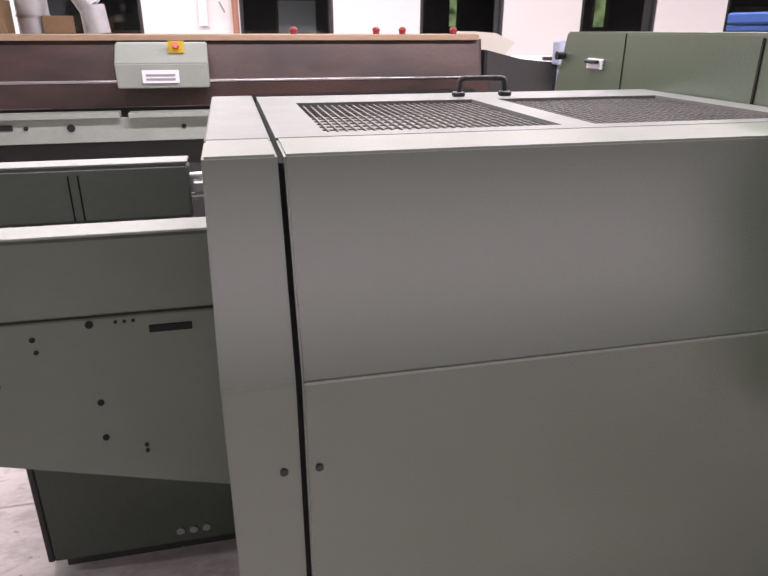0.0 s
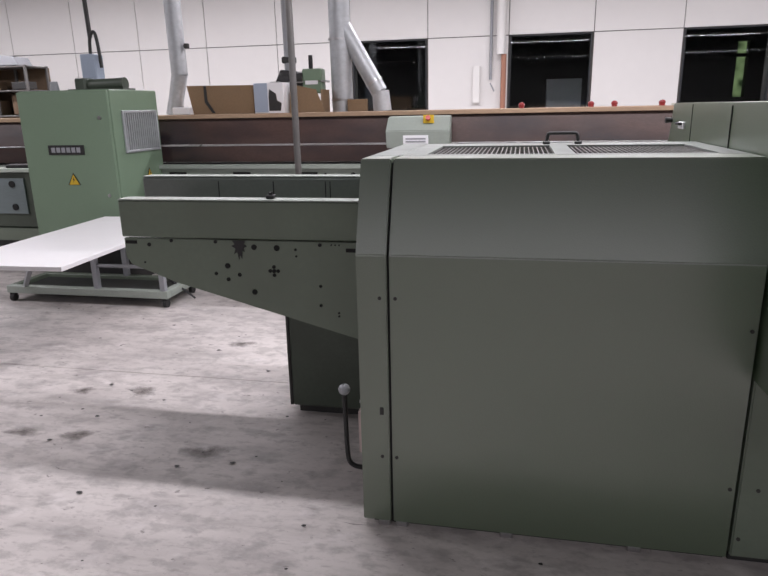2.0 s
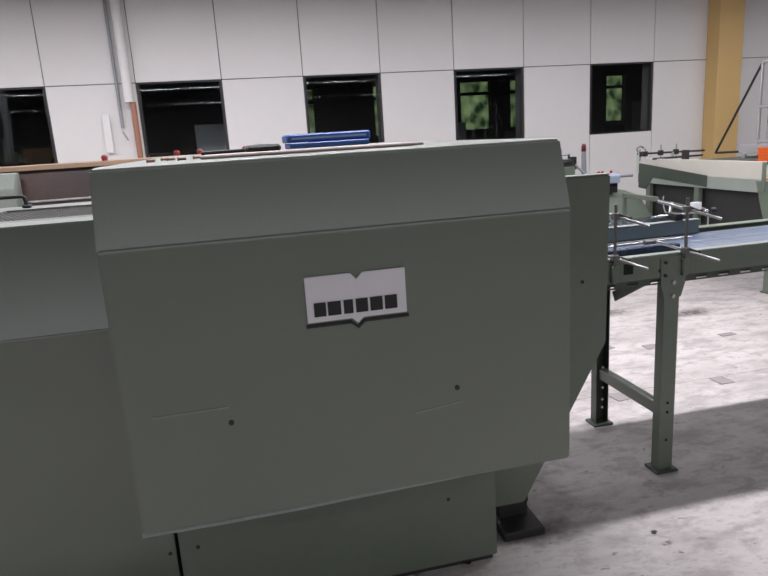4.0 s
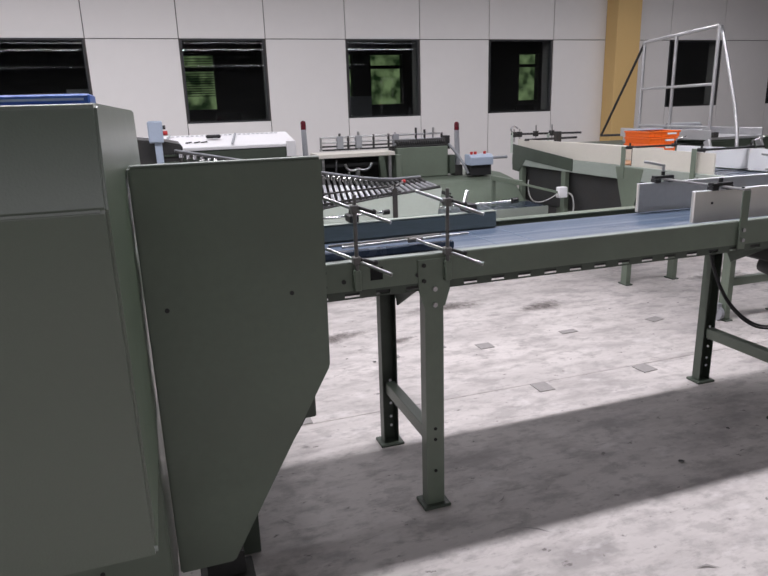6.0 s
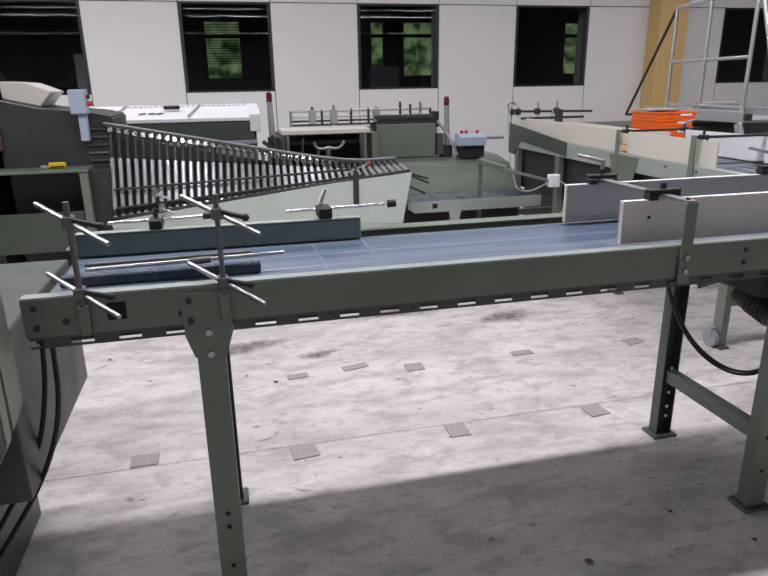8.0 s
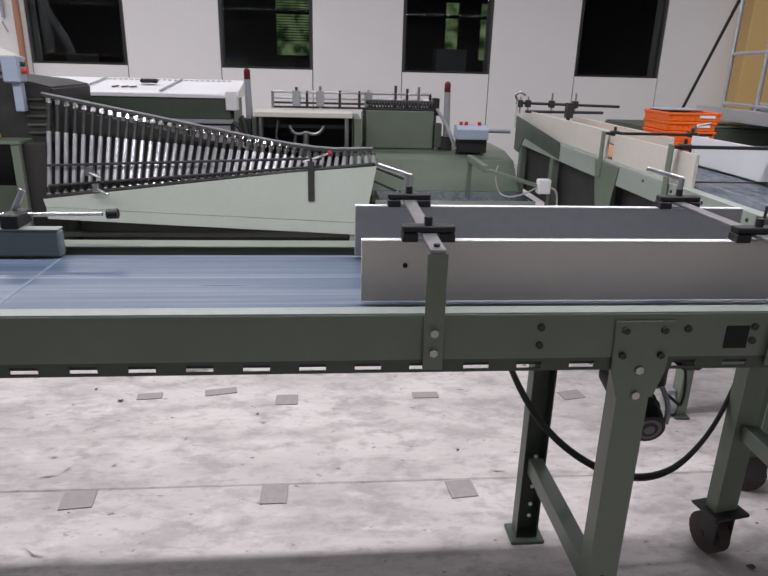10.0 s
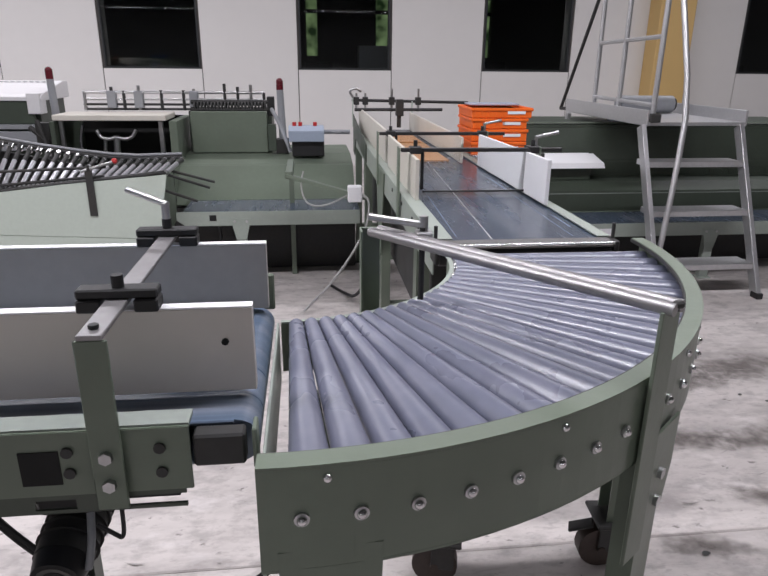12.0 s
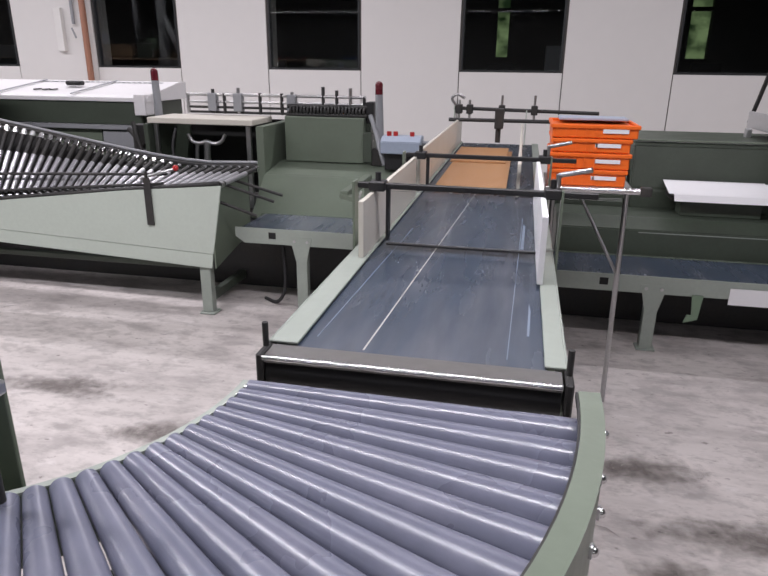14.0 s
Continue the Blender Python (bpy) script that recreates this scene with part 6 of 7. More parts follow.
sheet = thing("paper_sheets", (7.5, 5.15, 0.6710), "loose white paper sheets on the dark shelf", "paper")
part("sheet", prism([(5.05, 0.6450), (5.075, 0.6770), (5.12, 0.6850), (5.27, 0.7170), (5.27, 0.7140), (5.12, 0.6810), (5.078, 0.6730), (5.053, 0.6450)], "x", 7.25, 7.77, 0), PAPER, sheet)
part("sheet", prism([(5.085, 0.6795), (5.12, 0.6870), (5.28, 0.7210), (5.28, 0.7185), (5.12, 0.6855), (5.085, 0.6780)], "x", 7.225, 7.74, 0), PAPER, sheet)
eb = thing("button_box", (8.05, 5.42, 0.92), "small blue-grey button box on the machine", "button box")
part("box_body", bx(7.95, 8.17, 5.39, 5.50, 0.9255, 1.0, 0.006), BLUEGREY, eb)
for x in (8.0, 8.12):
    part("button", rod((x, 5.42, 1.0), (x, 5.42, 1.022), 0.014), RED, eb)

# ---- the orange crates on their stand ----
stand = thing("crate_stand", (6.75, 4.1, 0), "thin steel stand with a flat top", "stand")
part("top", bx(6.545, 6.86, 3.96, 4.30, 0.872, 0.884), STEEL, stand)
for x, y in ((6.85, 3.98), (6.60, 4.28)):
    part("leg", rod((x, y, 0), (x - 0.012, y, 0.872), 0.010), STEEL, stand)
part("front_bar", rod((6.54, 3.955, 0.878), (6.90, 3.955, 0.878), 0.012), CHROME, stand)
part("bar_end", bx(6.88, 6.92, 3.94, 3.97, 0.862, 0.895), DARK, stand)
part("leg_brace", rod((6.84, 3.99, 0.55), (6.66, 4.1, 0.872), 0.006), STEEL, stand)


def crate(z, h, x0, x1):
    c = thing("orange_crate", ((x0 + x1) / 2, 4.15, z), "orange folded plastic crate in a stack", "crate", "orange crates")
    y0, y1 = 3.985, 4.29
    part("tray", join(bx(x0 + 0.006, x1 - 0.006, y0 + 0.006, y1 - 0.006, z, z + h - 0.012, 0.004)), ORANGE, c)
    part("rim", join(bx(x0, x1, y0, y0 + 0.012, z + h - 0.016, z + h - 0.001, 0.003), bx(x0, x1, y1 - 0.012, y1, z + h - 0.016, z + h - 0.001, 0.003), bx(x0, x0 + 0.012, y0 + 0.012, y1 - 0.012, z + h - 0.016, z + h - 0.001, 0.003), bx(x1 - 0.012, x1, y0 + 0.012, y1 - 0.012, z + h - 0.016, z + h - 0.001, 0.003)), ORANGE, c)
    part("print", bx(x1 - 0.13, x1 - 0.04, y0 + 0.002, y0 + 0.0055, z + h * 0.4, z + h * 0.4 + 0.014, 0), PAPER, c, "plain pale printed strip")
    for k in range(5):
        part("rib", bx(x0 + 0.02 + 0.035 * k, x0 + 0.026 + 0.035 * k, y0 + 0.002, y0 + 0.0058, z + 0.006, z + h - 0.017, 0), ORANGE, c)


crate(0.8845, 0.062, 6.55, 6.835)
crate(0.947, 0.060, 6.548, 6.842)
crate(1.0075, 0.052, 6.55, 6.838)
crate(1.060, 0.050, 6.545, 6.86)

solo("blue_sheet", bx(6.58, 6.84, 4.16, 4.285, 1.1105, 1.120, 0.002), BLUEGREY, "flat blue plastic sheet lying on the orange crates", "sheet")

# ---- the wheeled platform ladder ----
lad = thing("platform_ladder", (8.1, 4.9, 0), "aluminium platform ladder with guard rails", "ladder")
for x in (7.765, 8.40):
    part("stringer", bar((x, 4.17, 0.0), (x, 4.62, 0.965), 0.028, 0.065), ALU, lad)
    part("rear_leg", bar((x, 5.95, 0.0), (x, 5.78, 0.965), 0.028, 0.05), ALU, lad)
    part("foot_cap", bx(x - 0.02, x + 0.02, 4.135, 4.20, 0, 0.035), RUBBER, lad)
for z in (0.185, 0.48, 0.755):
    y = 4.17 + 0.45 * z / 0.965
    part("tread", bx(7.78, 8.385, y - 0.03, y + 0.13, z - 0.022, z + 0.012, 0.003), ALU, lad)
part("platform", bx(7.80, 8.42, 4.60, 5.90, 0.968, 0.99, 0.003), ALU, lad)
part("side_rim", bx(7.785, 7.799, 4.60, 5.90, 0.965, 1.06), ALU, lad)
part("side_rim", bx(8.4205, 8.435, 4.60, 5.90, 0.965, 1.06), ALU, lad)
part("toe_corner", bx(7.795, 7.86, 4.575, 4.62, 0.99, 1.04, 0.004), DARK, lad)
RX = 7.88
for y, zt in ((4.72, 2.0), (5.32, 1.98), (5.85, 1.96)):
    part("rail_post", rod((RX + 0.1 * (y - 4.72), y, 0.99), (RX + 0.1 * (y - 4.72), y, zt), 0.017), ALU, lad)
part("top_rail", rod((RX, 4.72, 2.0), (RX + 0.113, 5.85, 1.96), 0.017), ALU, lad)
part("mid_rail", rod((RX, 4.72, 1.48), (RX + 0.113, 5.85, 1.47), 0.014), ALU, lad)
part("base_rail", rod((RX, 4.72, 1.08), (RX + 0.113, 5.85, 1.08), 0.014), ALU, lad)
part("handrail", sweep([(RX + 0.02, 4.72, 2.0), (RX + 0.03, 4.62, 1.70), (RX + 0.06, 4.45, 1.12), (RX + 0.0, 4.36, 0.72), (RX - 0.08, 4.28, 0.23)], 0.017, 10, 1), ALU, lad)
part("rear_brace", rod((RX + 0.113, 5.85, 1.96), (RX + 0.1, 6.5, 0.95), 0.014), DARK, lad)
part("rear_strut", rod((RX + 0.1, 6.5, 0.95), (RX + 0.113, 5.86, 0.98), 0.014), DARK, lad)
roll = thing("grey_roll", (8.2, 5.6, 0.99), "grey cylinder lying on the ladder platform", "roll")
part("drum", rod((7.95, 5.35, 1.052), (8.35, 5.35, 1.052), 0.06, seg=16), GREYPAINT, roll)
part("drum_end", rod((8.352, 5.35, 1.052), (8.37, 5.35, 1.052), 0.045, seg=14), DARK, roll)

# ---- the long trough against the west ----
tr = thing("steel_trough", (-1.5, 5.0, 0), "long rusty dark steel trough with a raw timber ledge", "trough")
TX0, TX1 = -6.2, 2.32
part("front_plate", prism([(4.66, 1.10), (4.72, 1.325), (4.735, 1.325), (4.675, 1.10)], "x", TX0, TX1 - 0.06, 0.001), RUST, tr)
part("lower_plate", prism([(4.66, 1.085), (4.66, 0.95), (4.675, 0.95), (4.675, 1.085)], "x", TX0, TX1, 0.001), RUST, tr)
part("seam_rail", rod((TX0, 4.655, 1.093), (TX1, 4.655, 1.093), 0.006, seg=6), STEEL, tr)
part("end_plate", prism([(4.74, 1.325), (4.68, 1.0), (5.4, 1.0), (5.4, 1.32)], "x", TX1 - 0.05, TX1 - 0.035, 0.001), RUST, tr)
part("ledge", bx(TX0, TX1 - 0.07, 4.70, 5.45, 1.327, 1.352, 0.003), TIMBER, tr, "raw timber ledge")
part("ledge_strip", bx(TX0, TX1 - 0.07, 4.685, 4.699, 1.318, 1.348, 0.002), TIMBER, tr)
part("low_rail", bx(TX0, 0.0, 4.52, 4.60, 0.90, 0.935, 0.003), GREEN_MID, tr)
part("low_rail_web", bx(TX0, 2.25, 4.56, 4.58, 0.76, 0.898, 0.002), GREEN_MID, tr)
part("low_rail_right", bx(0.05, 2.25, 4.50, 4.60, 0.90, 0.93, 0.003), GREEN_MID, tr)
part("underframe", bx(TX0 + 0.1, 2.2, 4.70, 5.4, 0, 0.94, 0), DARK, tr)
for x in (-1.95, -1.35, -0.75, 0.9, 1.6):
    part("rail_slot", bx(x, x + 0.16, 4.553, 4.561, 0.84, 0.87, 0), CREVICE, tr)
for x in (1.07, 1.62, 1.80, 2.16):
    part("stop_knob", join(rod((x, 4.95, 1.352), (x, 4.95, 1.372), 0.022), ball((x, 4.95, 1.378), 0.026, 0.8)), KNOBRED, tr, "red mushroom knob")
for x, z, rr in ((-0.28, 0.845, 0.022), (-0.52, 0.85, 0.012), (0.35, 0.84, 0.014)):
    part("rail_bore", disc((x, 4.556, z), rr, (0, 1, 0), 0.01, 14), CREVICE, tr)
part("drip_tray", prism([(0.62, 0.98), (2.2, 0.98), (2.2, 1.02), (0.62, 1.0)], "y", 4.58, 4.64, 0), BLACK, tr)

cb = thing("estop_box", (0.27, 4.5, 1.05), "pale green control box with a yellow emergency stop plate", "control box")
part("box_body", prism([(4.48, 1.066), (4.46, 1.20), (4.58, 1.305), (4.655, 1.312), (4.655, 1.066)], "x", 0.02, 0.525, 0.006), GREEN_MID, cb)
part("stop_plate", bx(0.315, 0.40, 4.50, 4.516, 1.255, 1.32, 0.002), YELLOW, cb, "yellow emergency stop plate")
part("stop_button", rod((0.357, 4.50, 1.29), (0.357, 4.475, 1.30), 0.018, seg=12), RED, cb)
part("name_label", bx(0.16, 0.36, 4.462, 4.472, 1.095, 1.165, 0.001), PAPER, cb, "white label plate")
for k in range(2):
    part("label_bar", bx(0.18, 0.34, 4.459, 4.4625, 1.11 + 0.022 * k, 1.122 + 0.022 * k, 0), GREYPAINT, cb)

# ducts and pipes rising from the trough
duct = thing("branch_duct", (-0.5, 5.45, 1.352), "galvanised ventilation duct with a slanting branch", "duct")
part("main_duct", rod((-0.575, 5.40, 1.352), (-0.60, 5.40, HZ), 0.098, seg=20), GALV, duct)
part("branch", rod((-0.22, 5.40, 1.52), (-0.58, 5.40, 2.15), 0.078, seg=18), GALV, duct)
part("branch_elbow", rod((-0.195, 5.40, 1.352), (-0.21, 5.40, 1.53), 0.085, 0.08, 18), GALV, duct)
for z, x, r in ((1.45, -0.577, 0.1), (1.98, -0.588, 0.1), (2.6, -0.593, 0.1)):
    part("collar", rod((x, 5.40, z), (x, 5.40, z + 0.02), r + 0.003, seg=20), STEEL, duct)
part("branch_collar", rod((-0.262, 5.40, 1.60), (-0.273, 5.40, 1.618), 0.083, seg=18), STEEL, duct)
duct = thing("bent_duct", (-2.2, 5.3, 1.352), "galvanised duct with a bent lower end", "duct")
part("upper", rod((-2.16, 5.30, 1.72), (-2.19, 5.30, HZ), 0.078, seg=18), GALV, duct)
part("lower", rod((-2.23, 5.30, 1.46), (-2.16, 5.30, 1.73), 0.072, 0.076, 18), GALV, duct)
part("foot", rod((-2.25, 5.30, 1.352), (-2.23, 5.30, 1.47), 0.085, 0.074, 18), GALV, duct)
part("damper", join(rod((-2.17, 5.30, 1.98), (-2.05, 5.28, 1.98), 0.008), bx(-2.07, -2.03, 5.26, 5.30, 1.955, 2.0)), DARK, duct)
solo("steel_post", rod((-0.30, 3.25, 0.0), (-0.315, 3.25, HZ), 0.021, seg=12), DULLSTEEL, "thin grey steel post from floor to roof", "post")

# things on the ledge
LZ = 1.3525
box = thing("cardboard_box", (-1.63, 5.2, LZ), "brown cardboard tray box on the timber ledge", "box")
part("wall", prism([(-1.92, LZ), (-1.32, LZ), (-1.30, 1.60), (-1.97, 1.61)], "y", 5.05, 5.06, 0.001), CARD, box)
part("wall", prism([(-1.92, LZ), (-1.32, LZ), (-1.30, 1.60), (-1.97, 1.61)], "y", 5.36, 5.37, 0.001), CARD, box)
part("side", bx(-1.325, -1.315, 5.06, 5.36, LZ, 1.60), CARD, box)
part("tape", prism([(-1.80, 1.605), (-1.775, 1.605), (-1.77, 1.47), (-1.70, LZ + 0.01), (-1.73, LZ + 0.01), (-1.80, 1.46)], "y", 5.046, 5.0495, 0), DARK, box, "dark strap")
box = thing("picture_carton", (-1.16, 5.1, LZ), "white carton with a blue picture side on the ledge", "carton")
part("carton", bx(-1.30, -1.02, 5.02, 5.2, LZ, 1.615, 0.002), PAPER, box)
part("blue_field", bx(-1.298, -1.17, 5.016, 5.0195, LZ + 0.01, 1.612, 0), BLUEGREY, box)
part("dark_shape", prism([(-1.16, LZ + 0.02), (-1.05, LZ + 0.02), (-1.04, 1.44), (-1.08, 1.46), (-1.09, 1.52), (-1.15, 1.56), (-1.16, 1.50)], "y", 5.016, 5.0195, 0), DARK, box)
box = thing("cardboard_box", (-0.83, 5.2, LZ), "brown open cardboard box on the timber ledge", "box")
part("wall", prism([(-1.0, LZ), (-0.66, LZ), (-0.74, 1.55), (-0.98, 1.60)], "y", 5.10, 5.11, 0.001), CARD, box)
part("side", prism([(5.11, LZ), (5.36, LZ), (5.36, 1.55), (5.11, 1.55)], "x", -0.70, -0.69, 0), CARD, box)
solo("white_packet", bx(-2.12, -1.94, 5.02, 5.14, LZ, 1.42, 0.006), PAPER, "small white packet on the timber ledge", "packet")
solo("cardboard_piece", bx(-0.50, -0.32, 5.28, 5.34, LZ, 1.46, 0.003), CARD, "small brown cardboard piece on the ledge", "cardboard")
dr = thing("small_gearbox", (-1.0, 5.5, LZ), "small green geared pump with a black stack on the ledge", "pump")
part("stand", bx(-1.15, -0.86, 5.40, 5.44, LZ, 1.62), GREEN_DARK, dr)
part("case", bx(-0.93, -0.74, 5.30, 5.42, 1.52, 1.74, 0.01), GREEN_CABINET, dr)
part("plate", bx(-0.90, -0.78, 5.295, 5.2995, 1.60, 1.635, 0), PAPER, dr)
part("rotor", join(rod((-1.15, 5.35, 1.66), (-0.93, 5.35, 1.66), 0.06, seg=12), prism([(-1.22, 1.60), (-0.95, 1.60), (-0.98, 1.72), (-1.15, 1.74)], "y", 5.33, 5.40, 0.005)), DARK, dr)
part("stack", rod((-0.86, 5.36, 1.74), (-0.86, 5.36, 1.86), 0.02), BLACK, dr)
part("flange", bx(-1.25, -0.70, 5.30, 5.44, 1.618, 1.635), STEEL, dr)
pp = thing("riser_pipe", (-1.1, 5.5, 1.7), "grey riser pipe with a valve above the pump", "pipe")
part("pipe", rod((-1.10, 5.45, 1.70), (-1.12, 5.45, HZ), 0.045, seg=14), GREYPAINT, pp)
part("valve", bx(-1.16, -1.04, 5.40, 5.5, 1.80, 1.86, 0.01), DARK, pp)

# ---- the green switch cabinet ----
sc = thing("switch_cabinet", (-2.42, 4.37, 0), "reseda green switch cabinet with a louvred side vent", "electrical cabinet")
CX0, CX1, CY0, CY1 = -2.83, -2.025, 3.90, 4.60
part("carcass", bx(CX0, CX1, CY0 + 0.03, CY1, 0.30, 1.56, 0.006), GREEN_CABINET, sc)
door = part("door", bx(CX0 + 0.004, CX1 - 0.006, CY0, CY0 + 0.026, 0.31, 1.552, 0.006), GREEN_CABINET, sc)
part("name_plate", bx(-2.605, -2.285, CY0 - 0.006, CY0 - 0.001, 1.07, 1.145, 0.01), BLACK, door, "black maker's plate")
for k in range(6):
    part("letter_block", bx(-2.575 + 0.045 * k, -2.543 + 0.045 * k, CY0 - 0.0095, CY0 - 0.0065, 1.088, 1.127, 0), GREYPAINT, door)


def warning(parent, c, u, size):
    """Yellow triangle with a black edge and flash; u: the way to its right."""
    c, u = Vector(c), Vector(u)
    n = u.cross(Vector((0, 0, 1)))
    bm = bmesh.new()
    for scale, lift in ((1.0, 0.002),):
        vs = [bm.verts.new(c + u * (size * scale * a) + Vector((0, 0, size * scale * b)) + n * lift) for a, b in ((-0.58, -0.4), (0.58, -0.4), (0, 0.6))]
        bm.faces.new(vs)
    plate_ = part("warning_sign", bm, BLACK, parent, "yellow triangular warning sign")
    bm = bmesh.new()
    bm.faces.new([bm.verts.new(c + u * (size * 0.8 * a) + Vector((0, 0, size * 0.8 * b - 0.004)) + n * 0.005) for a, b in ((-0.58, -0.4), (0.58, -0.4), (0, 0.6))])
    part("yellow_field", bm, YELLOW, plate_)
    bm = bmesh.new()
    bm.faces.new([bm.verts.new(c + u * (size * a) + Vector((0, 0, size * b)) + n * 0.008) for a, b in ((0.04, 0.3), (-0.08, 0.02), (-0.01, 0.02), (-0.03, -0.24), (0.09, 0.09), (0.02, 0.09))])
    part("flash", bm, BLACK, plate_)


warning(door, (-2.415, CY0, 0.872), (1, 0, 0), 0.10)
warning(sc, (CX1, 4.36, 0.88), (0, 1, 0), 0.09)
for z in (1.35, 0.75):
    part("lock", disc((CX1 - 0.09, CY0 - 0.004, z), 0.014, (0, 1, 0), 0.008), STEEL, door)
vent = part("vent_frame", join(bx(CX1 + 0.0005, CX1 + 0.016, 4.05, 4.075, 1.07, 1.40), bx(CX1 + 0.0005, CX1 + 0.016, 4.535, 4.56, 1.07, 1.40), bx(CX1 + 0.0005, CX1 + 0.016, 4.075, 4.535, 1.07, 1.09), bx(CX1 + 0.0005, CX1 + 0.016, 4.075, 4.535, 1.38, 1.40)), GALV, sc, "grey side vent")
for k in range(15):
    y = 4.085 + 0.0305 * k
    part("vent_slat", bar((CX1 + 0.008, y, 1.09), (CX1 + 0.008, y + 0.006, 1.38), 0.012, 0.012, 0), GALV, vent)
part("plinth", bx(CX0 + 0.05, CX1 - 0.05, CY0 + 0.08, CY1 - 0.05, 0, 0.30, 0), DARK, sc)
tm = thing("motor_set", (-2.4, 4.25, 1.56), "green motors and castings standing on the cabinet", "motor")
part("motor_drum", rod((-2.42, 4.25, 1.60), (-2.08, 4.25, 1.61), 0.05, seg=16), GREEN_DARK, tm)
part("casting", bx(-2.50, -2.40, 4.18, 4.32, 1.5605, 1.66, 0.012), GREEN_DARK, tm)
part("base_plate", bx(-2.55, -2.05, 4.16, 4.34, 1.5605, 1.575), GREEN_DARK, tm)
part("grey_cap", rod((-2.70, 4.2, 1.5605), (-2.70, 4.2, 1.64), 0.04, 0.03), GREYPAINT, tm)
tm2 = thing("valve_block", (-2.45, 4.4, 1.56), "blue-grey valve box with a riser hose", "valve")
part("box_body", bx(-2.56, -2.42, 4.38, 4.5, 1.5605, 1.86, 0.008), BLUEGREY, tm2)
part("hose", sweep([(-2.48, 4.42, 1.86), (-2.47, 4.42, 2.0), (-2.42, 4.42, 2.05), (-2.40, 4.42, 1.95), (-2.39, 4.42, 1.75)], 0.014), DARK, tm2)
part("riser", rod((-2.47, 4.43, 1.99), (-2.50, 4.43, 3.2), 0.018), DARK, tm2)
part("riser_top", bx(-2.55, -2.45, 4.38, 4.48, 3.2, HZ), DARK, tm2)

# machine west of the cabinet
wm = thing("west_machine", (-3.6, 4.5, 0), "low grey-green machine with a pale drilled plate", "machine")
part("body", bx(-4.05, -2.90, 4.22, 4.55, 0.42, 0.90, 0.006), GREEN_DARK, wm)
part("top", bx(-4.06, -2.89, 4.18, 4.58, 0.905, 0.935, 0.004), GREEN_PALE, wm)
part("front_plate", bx(-3.86, -3.15, 4.205, 4.219, 0.54, 0.85, 0.003), SLATE, wm)
for x, z in ((-3.27, 0.80), (-3.27, 0.60)):
    part("bore", disc((x, 4.202, z), 0.03, (0, 1, 0), 0.008), CREVICE, wm)
part("skirt", prism([(-3.95, 0.41), (-2.95, 0.41), (-2.95, 0.30), (-3.75, 0.30)], "y", 4.21, 4.25, 0.003), GREEN_SMOOTH, wm)
part("left_block", bx(-5.4, -4.07, 4.0, 4.55, 0.50, 0.93, 0.01), GREEN_DARK, wm)
# dark box stands in for the shadow beneath the machine
part("plinth", bx(-5.3, -2.95, 4.27, 4.55, 0, 0.41, 0), DARK, wm)
solo("dark_case", bx(-3.35, -3.05, 4.25, 4.40, 0.936, 0.965, 0.008), BLACK, "flat black case lying on the machine", "case")

# ---- the white board table ----
tb = thing("board_trolley", (-2.0, 3.6, 0), "white laminate board on a low wheeled steel frame", "trolley")
board = bx(-0.75, 0.0, 0.0, 1.62, 0.572, 0.598, 0.002)
bmesh.ops.transform(board, matrix=pose(-1.30, 2.22, 0, 0, 0, 2.5), verts=board.verts)
part("board", board, WHITE, tb, "white laminate board")
part("front_beam", bx(-2.75, -1.40, 3.38, 3.44, 0.07, 0.125, 0.003), GREEN_MID, tb)
part("rear_beam", bx(-2.75, -1.40, 3.77, 3.83, 0.07, 0.125, 0.003), GREEN_SMOOTH, tb)
part("side_beam", bx(-2.75, -2.69, 3.44, 3.77, 0.07, 0.125, 0.003), GREEN_SMOOTH, tb)
part("side_beam", bx(-1.46, -1.40, 3.44, 3.77, 0.07, 0.125, 0.003), GREEN_MID, tb)
part("pan", bx(-2.68, -1.47, 3.445, 3.765, 0.085, 0.10, 0), DARK, tb)
for x, y in ((-1.98, 3.41), (-1.44, 3.41), (-1.98, 3.79), (-1.44, 3.79)):
    part("post", bx(x - 0.02, x + 0.02, y - 0.02, y + 0.02, 0.125, 0.571, 0.002), GREYPAINT, tb)
part("cross_tube", rod((-1.98, 3.41, 0.30), (-1.44, 3.41, 0.30), 0.014), GREYPAINT, tb)
part("brace", bar((-2.60, 3.41, 0.125), (-1.90, 2.75, 0.57), 0.03, 0.03), GREYPAINT, tb)
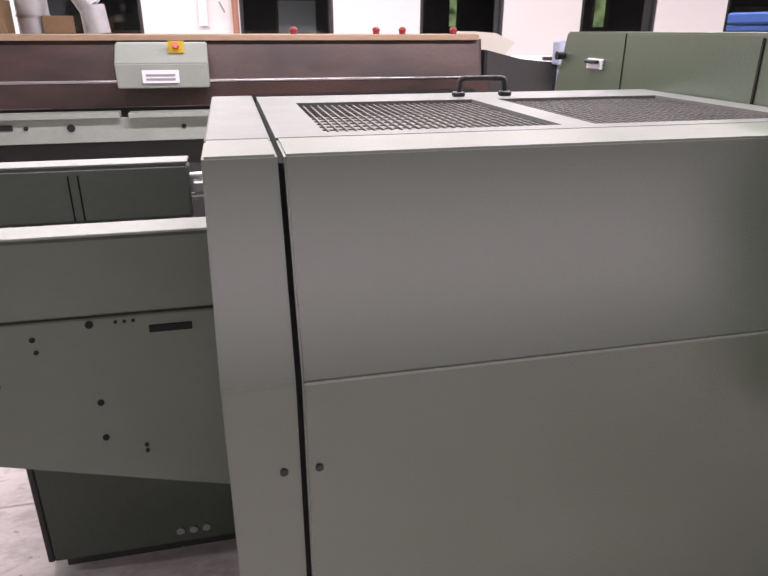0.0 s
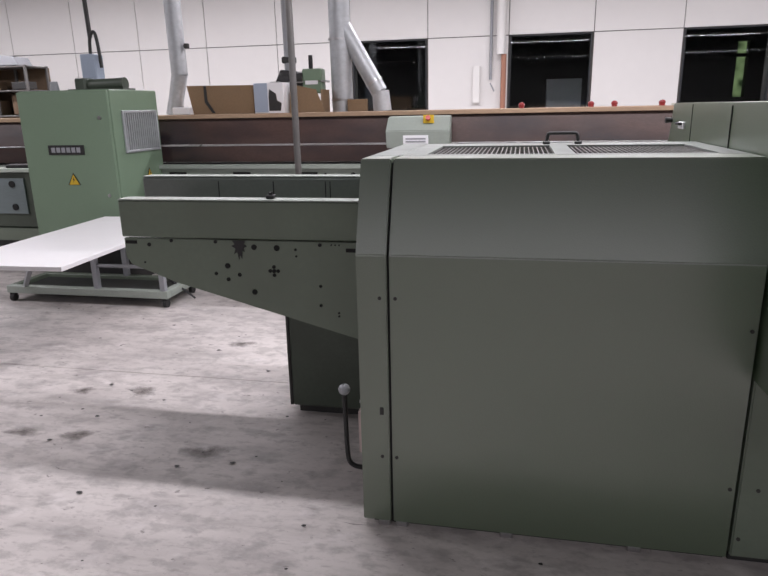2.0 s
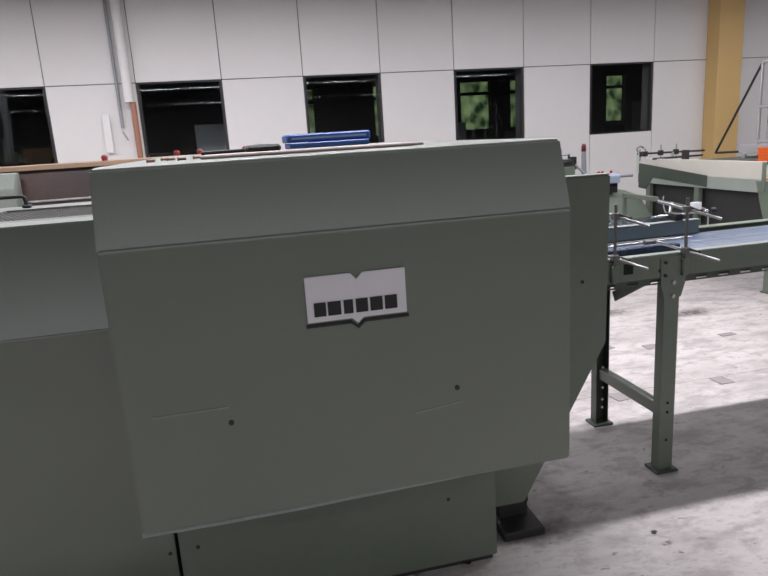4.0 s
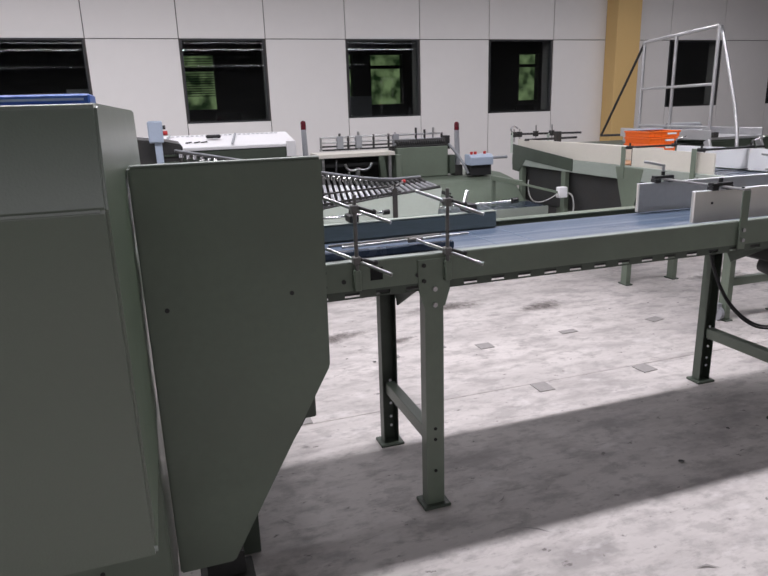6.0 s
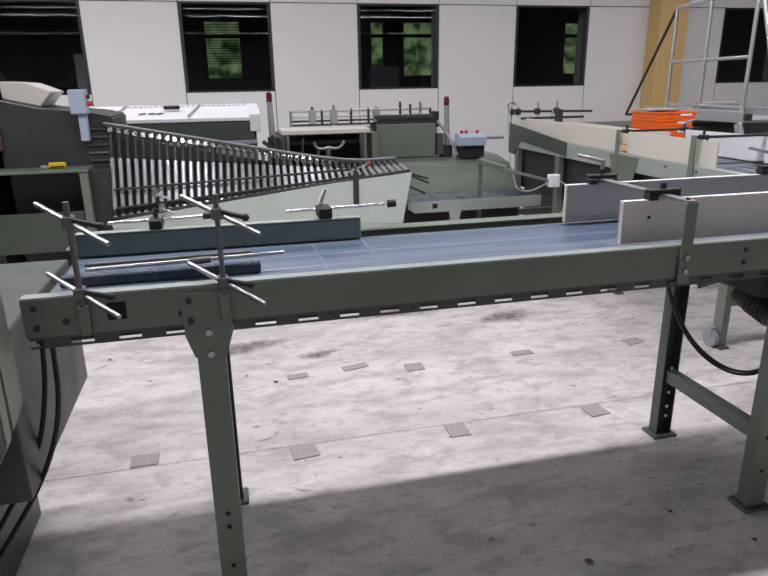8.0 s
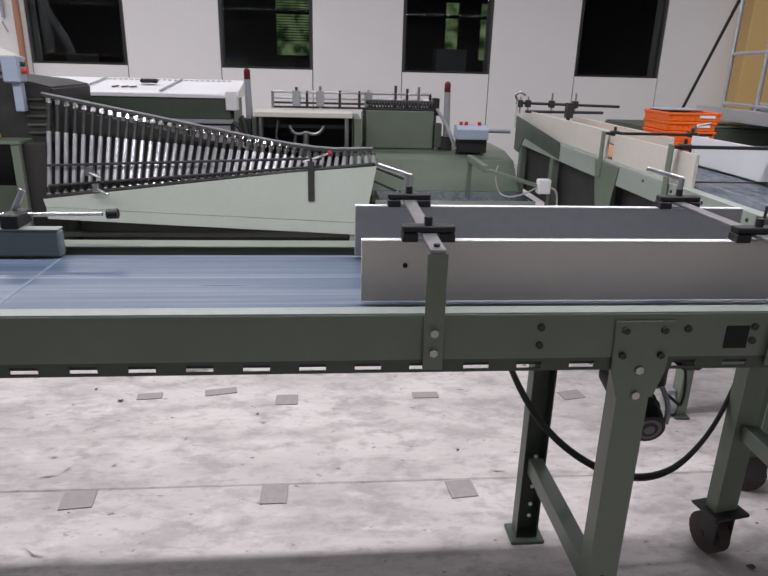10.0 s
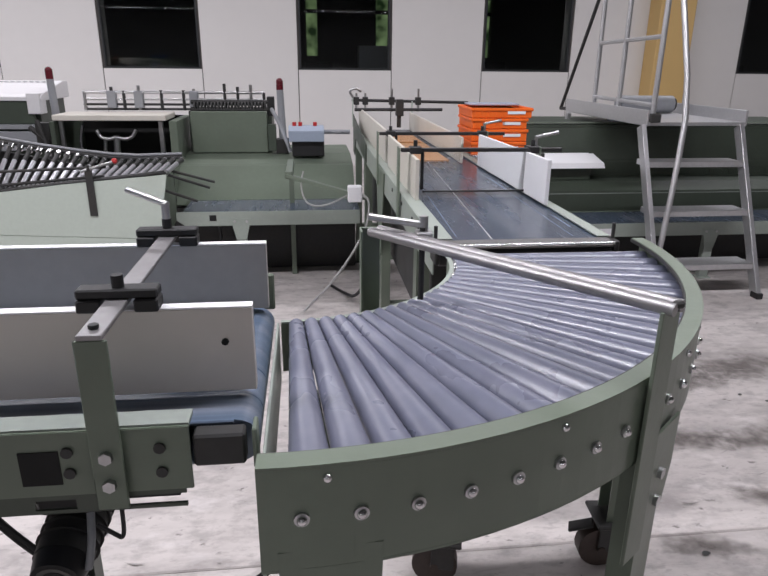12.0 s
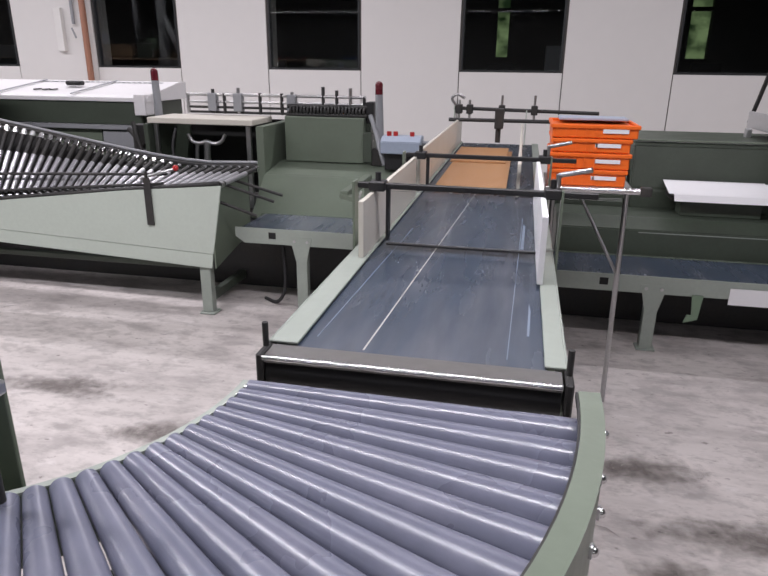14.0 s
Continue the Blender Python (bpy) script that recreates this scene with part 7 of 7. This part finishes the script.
for x, y in ((-2.72, 3.41), (-1.43, 3.41), (-2.72, 3.80), (-1.43, 3.80)):
    part("caster", join(rod((x - 0.015, y, 0.03), (x + 0.015, y, 0.03), 0.03, seg=14), bx(x - 0.022, x + 0.022, y - 0.018, y + 0.018, 0.04, 0.07)), RUBBER, tb)
part("drip_hose", sweep([(-1.9, 3.9, 0.30), (-1.7, 3.7, 0.22), (-1.5, 3.6, 0.16), (-1.3, 3.6, 0.02)], 0.008), CABLE, tb)

# ---- the shelf with clutter by the north-west ----
rk = thing("stock_shelf", (-6.5, 7.6, 0), "dull steel shelf unit crammed with old boxes", "shelf")
for z in (0.3, 0.85, 1.36, 1.70, 2.02):
    part("shelf_board", bx(-8.6, -5.65, 7.5, 7.95, z, z + 0.02), DULLSTEEL, rk)
for x in (-8.6, -7.9, -7.05, -6.2, -5.68):
    part("upright", bx(x, x + 0.03, 7.49, 7.53, 0, 2.05), DULLSTEEL, rk)
    part("upright", bx(x, x + 0.03, 7.92, 7.96, 0, 2.05), DULLSTEEL, rk)
part("back", bx(-8.6, -5.65, 7.962, 7.98, 0, 2.03), OLDCARD, rk)
rnd = random.Random(4)
for z in (1.391, 1.731):
    x = -8.5
    while x < -5.9:
        w, h = rnd.uniform(0.12, 0.3), rnd.uniform(0.08, 0.27)
        if not any(x < u + 0.05 and x + w > u - 0.01 for u in (-7.9, -7.05, -6.2)):
            solo("stock_box", bx(x, x + w, 7.56, 7.56 + rnd.uniform(0.15, 0.3), z, z + h, 0.006), rnd.choice((OLDCARD, DARK, OLDCARD, GREYPAINT, OLDCARD, CARD, DULLSTEEL)), "small box stored on the shelf", "box", "shelf boxes")
        x += w + 0.04
for x0, x1, h, m in ((-7.1, -6.75, 0.22, OLDCARD), (-6.72, -6.3, 0.30, CARD), (-8.2, -7.6, 0.18, OLDCARD), (-7.5, -7.15, 0.30, CARD), (-6.28, -5.8, 0.16, GREYPAINT), (-7.0, -6.5, 0.16, GREYPAINT)):
    solo("stock_box", prism([(x0, 2.051), (x1, 2.051), (x1 - 0.06, 2.051 + h * 0.7), (x0 + 0.03, 2.051 + h)], "y", 7.55, 7.85, 0.006), m, "crumpled carton lying on top of the shelf", "box", "cartons on shelf")
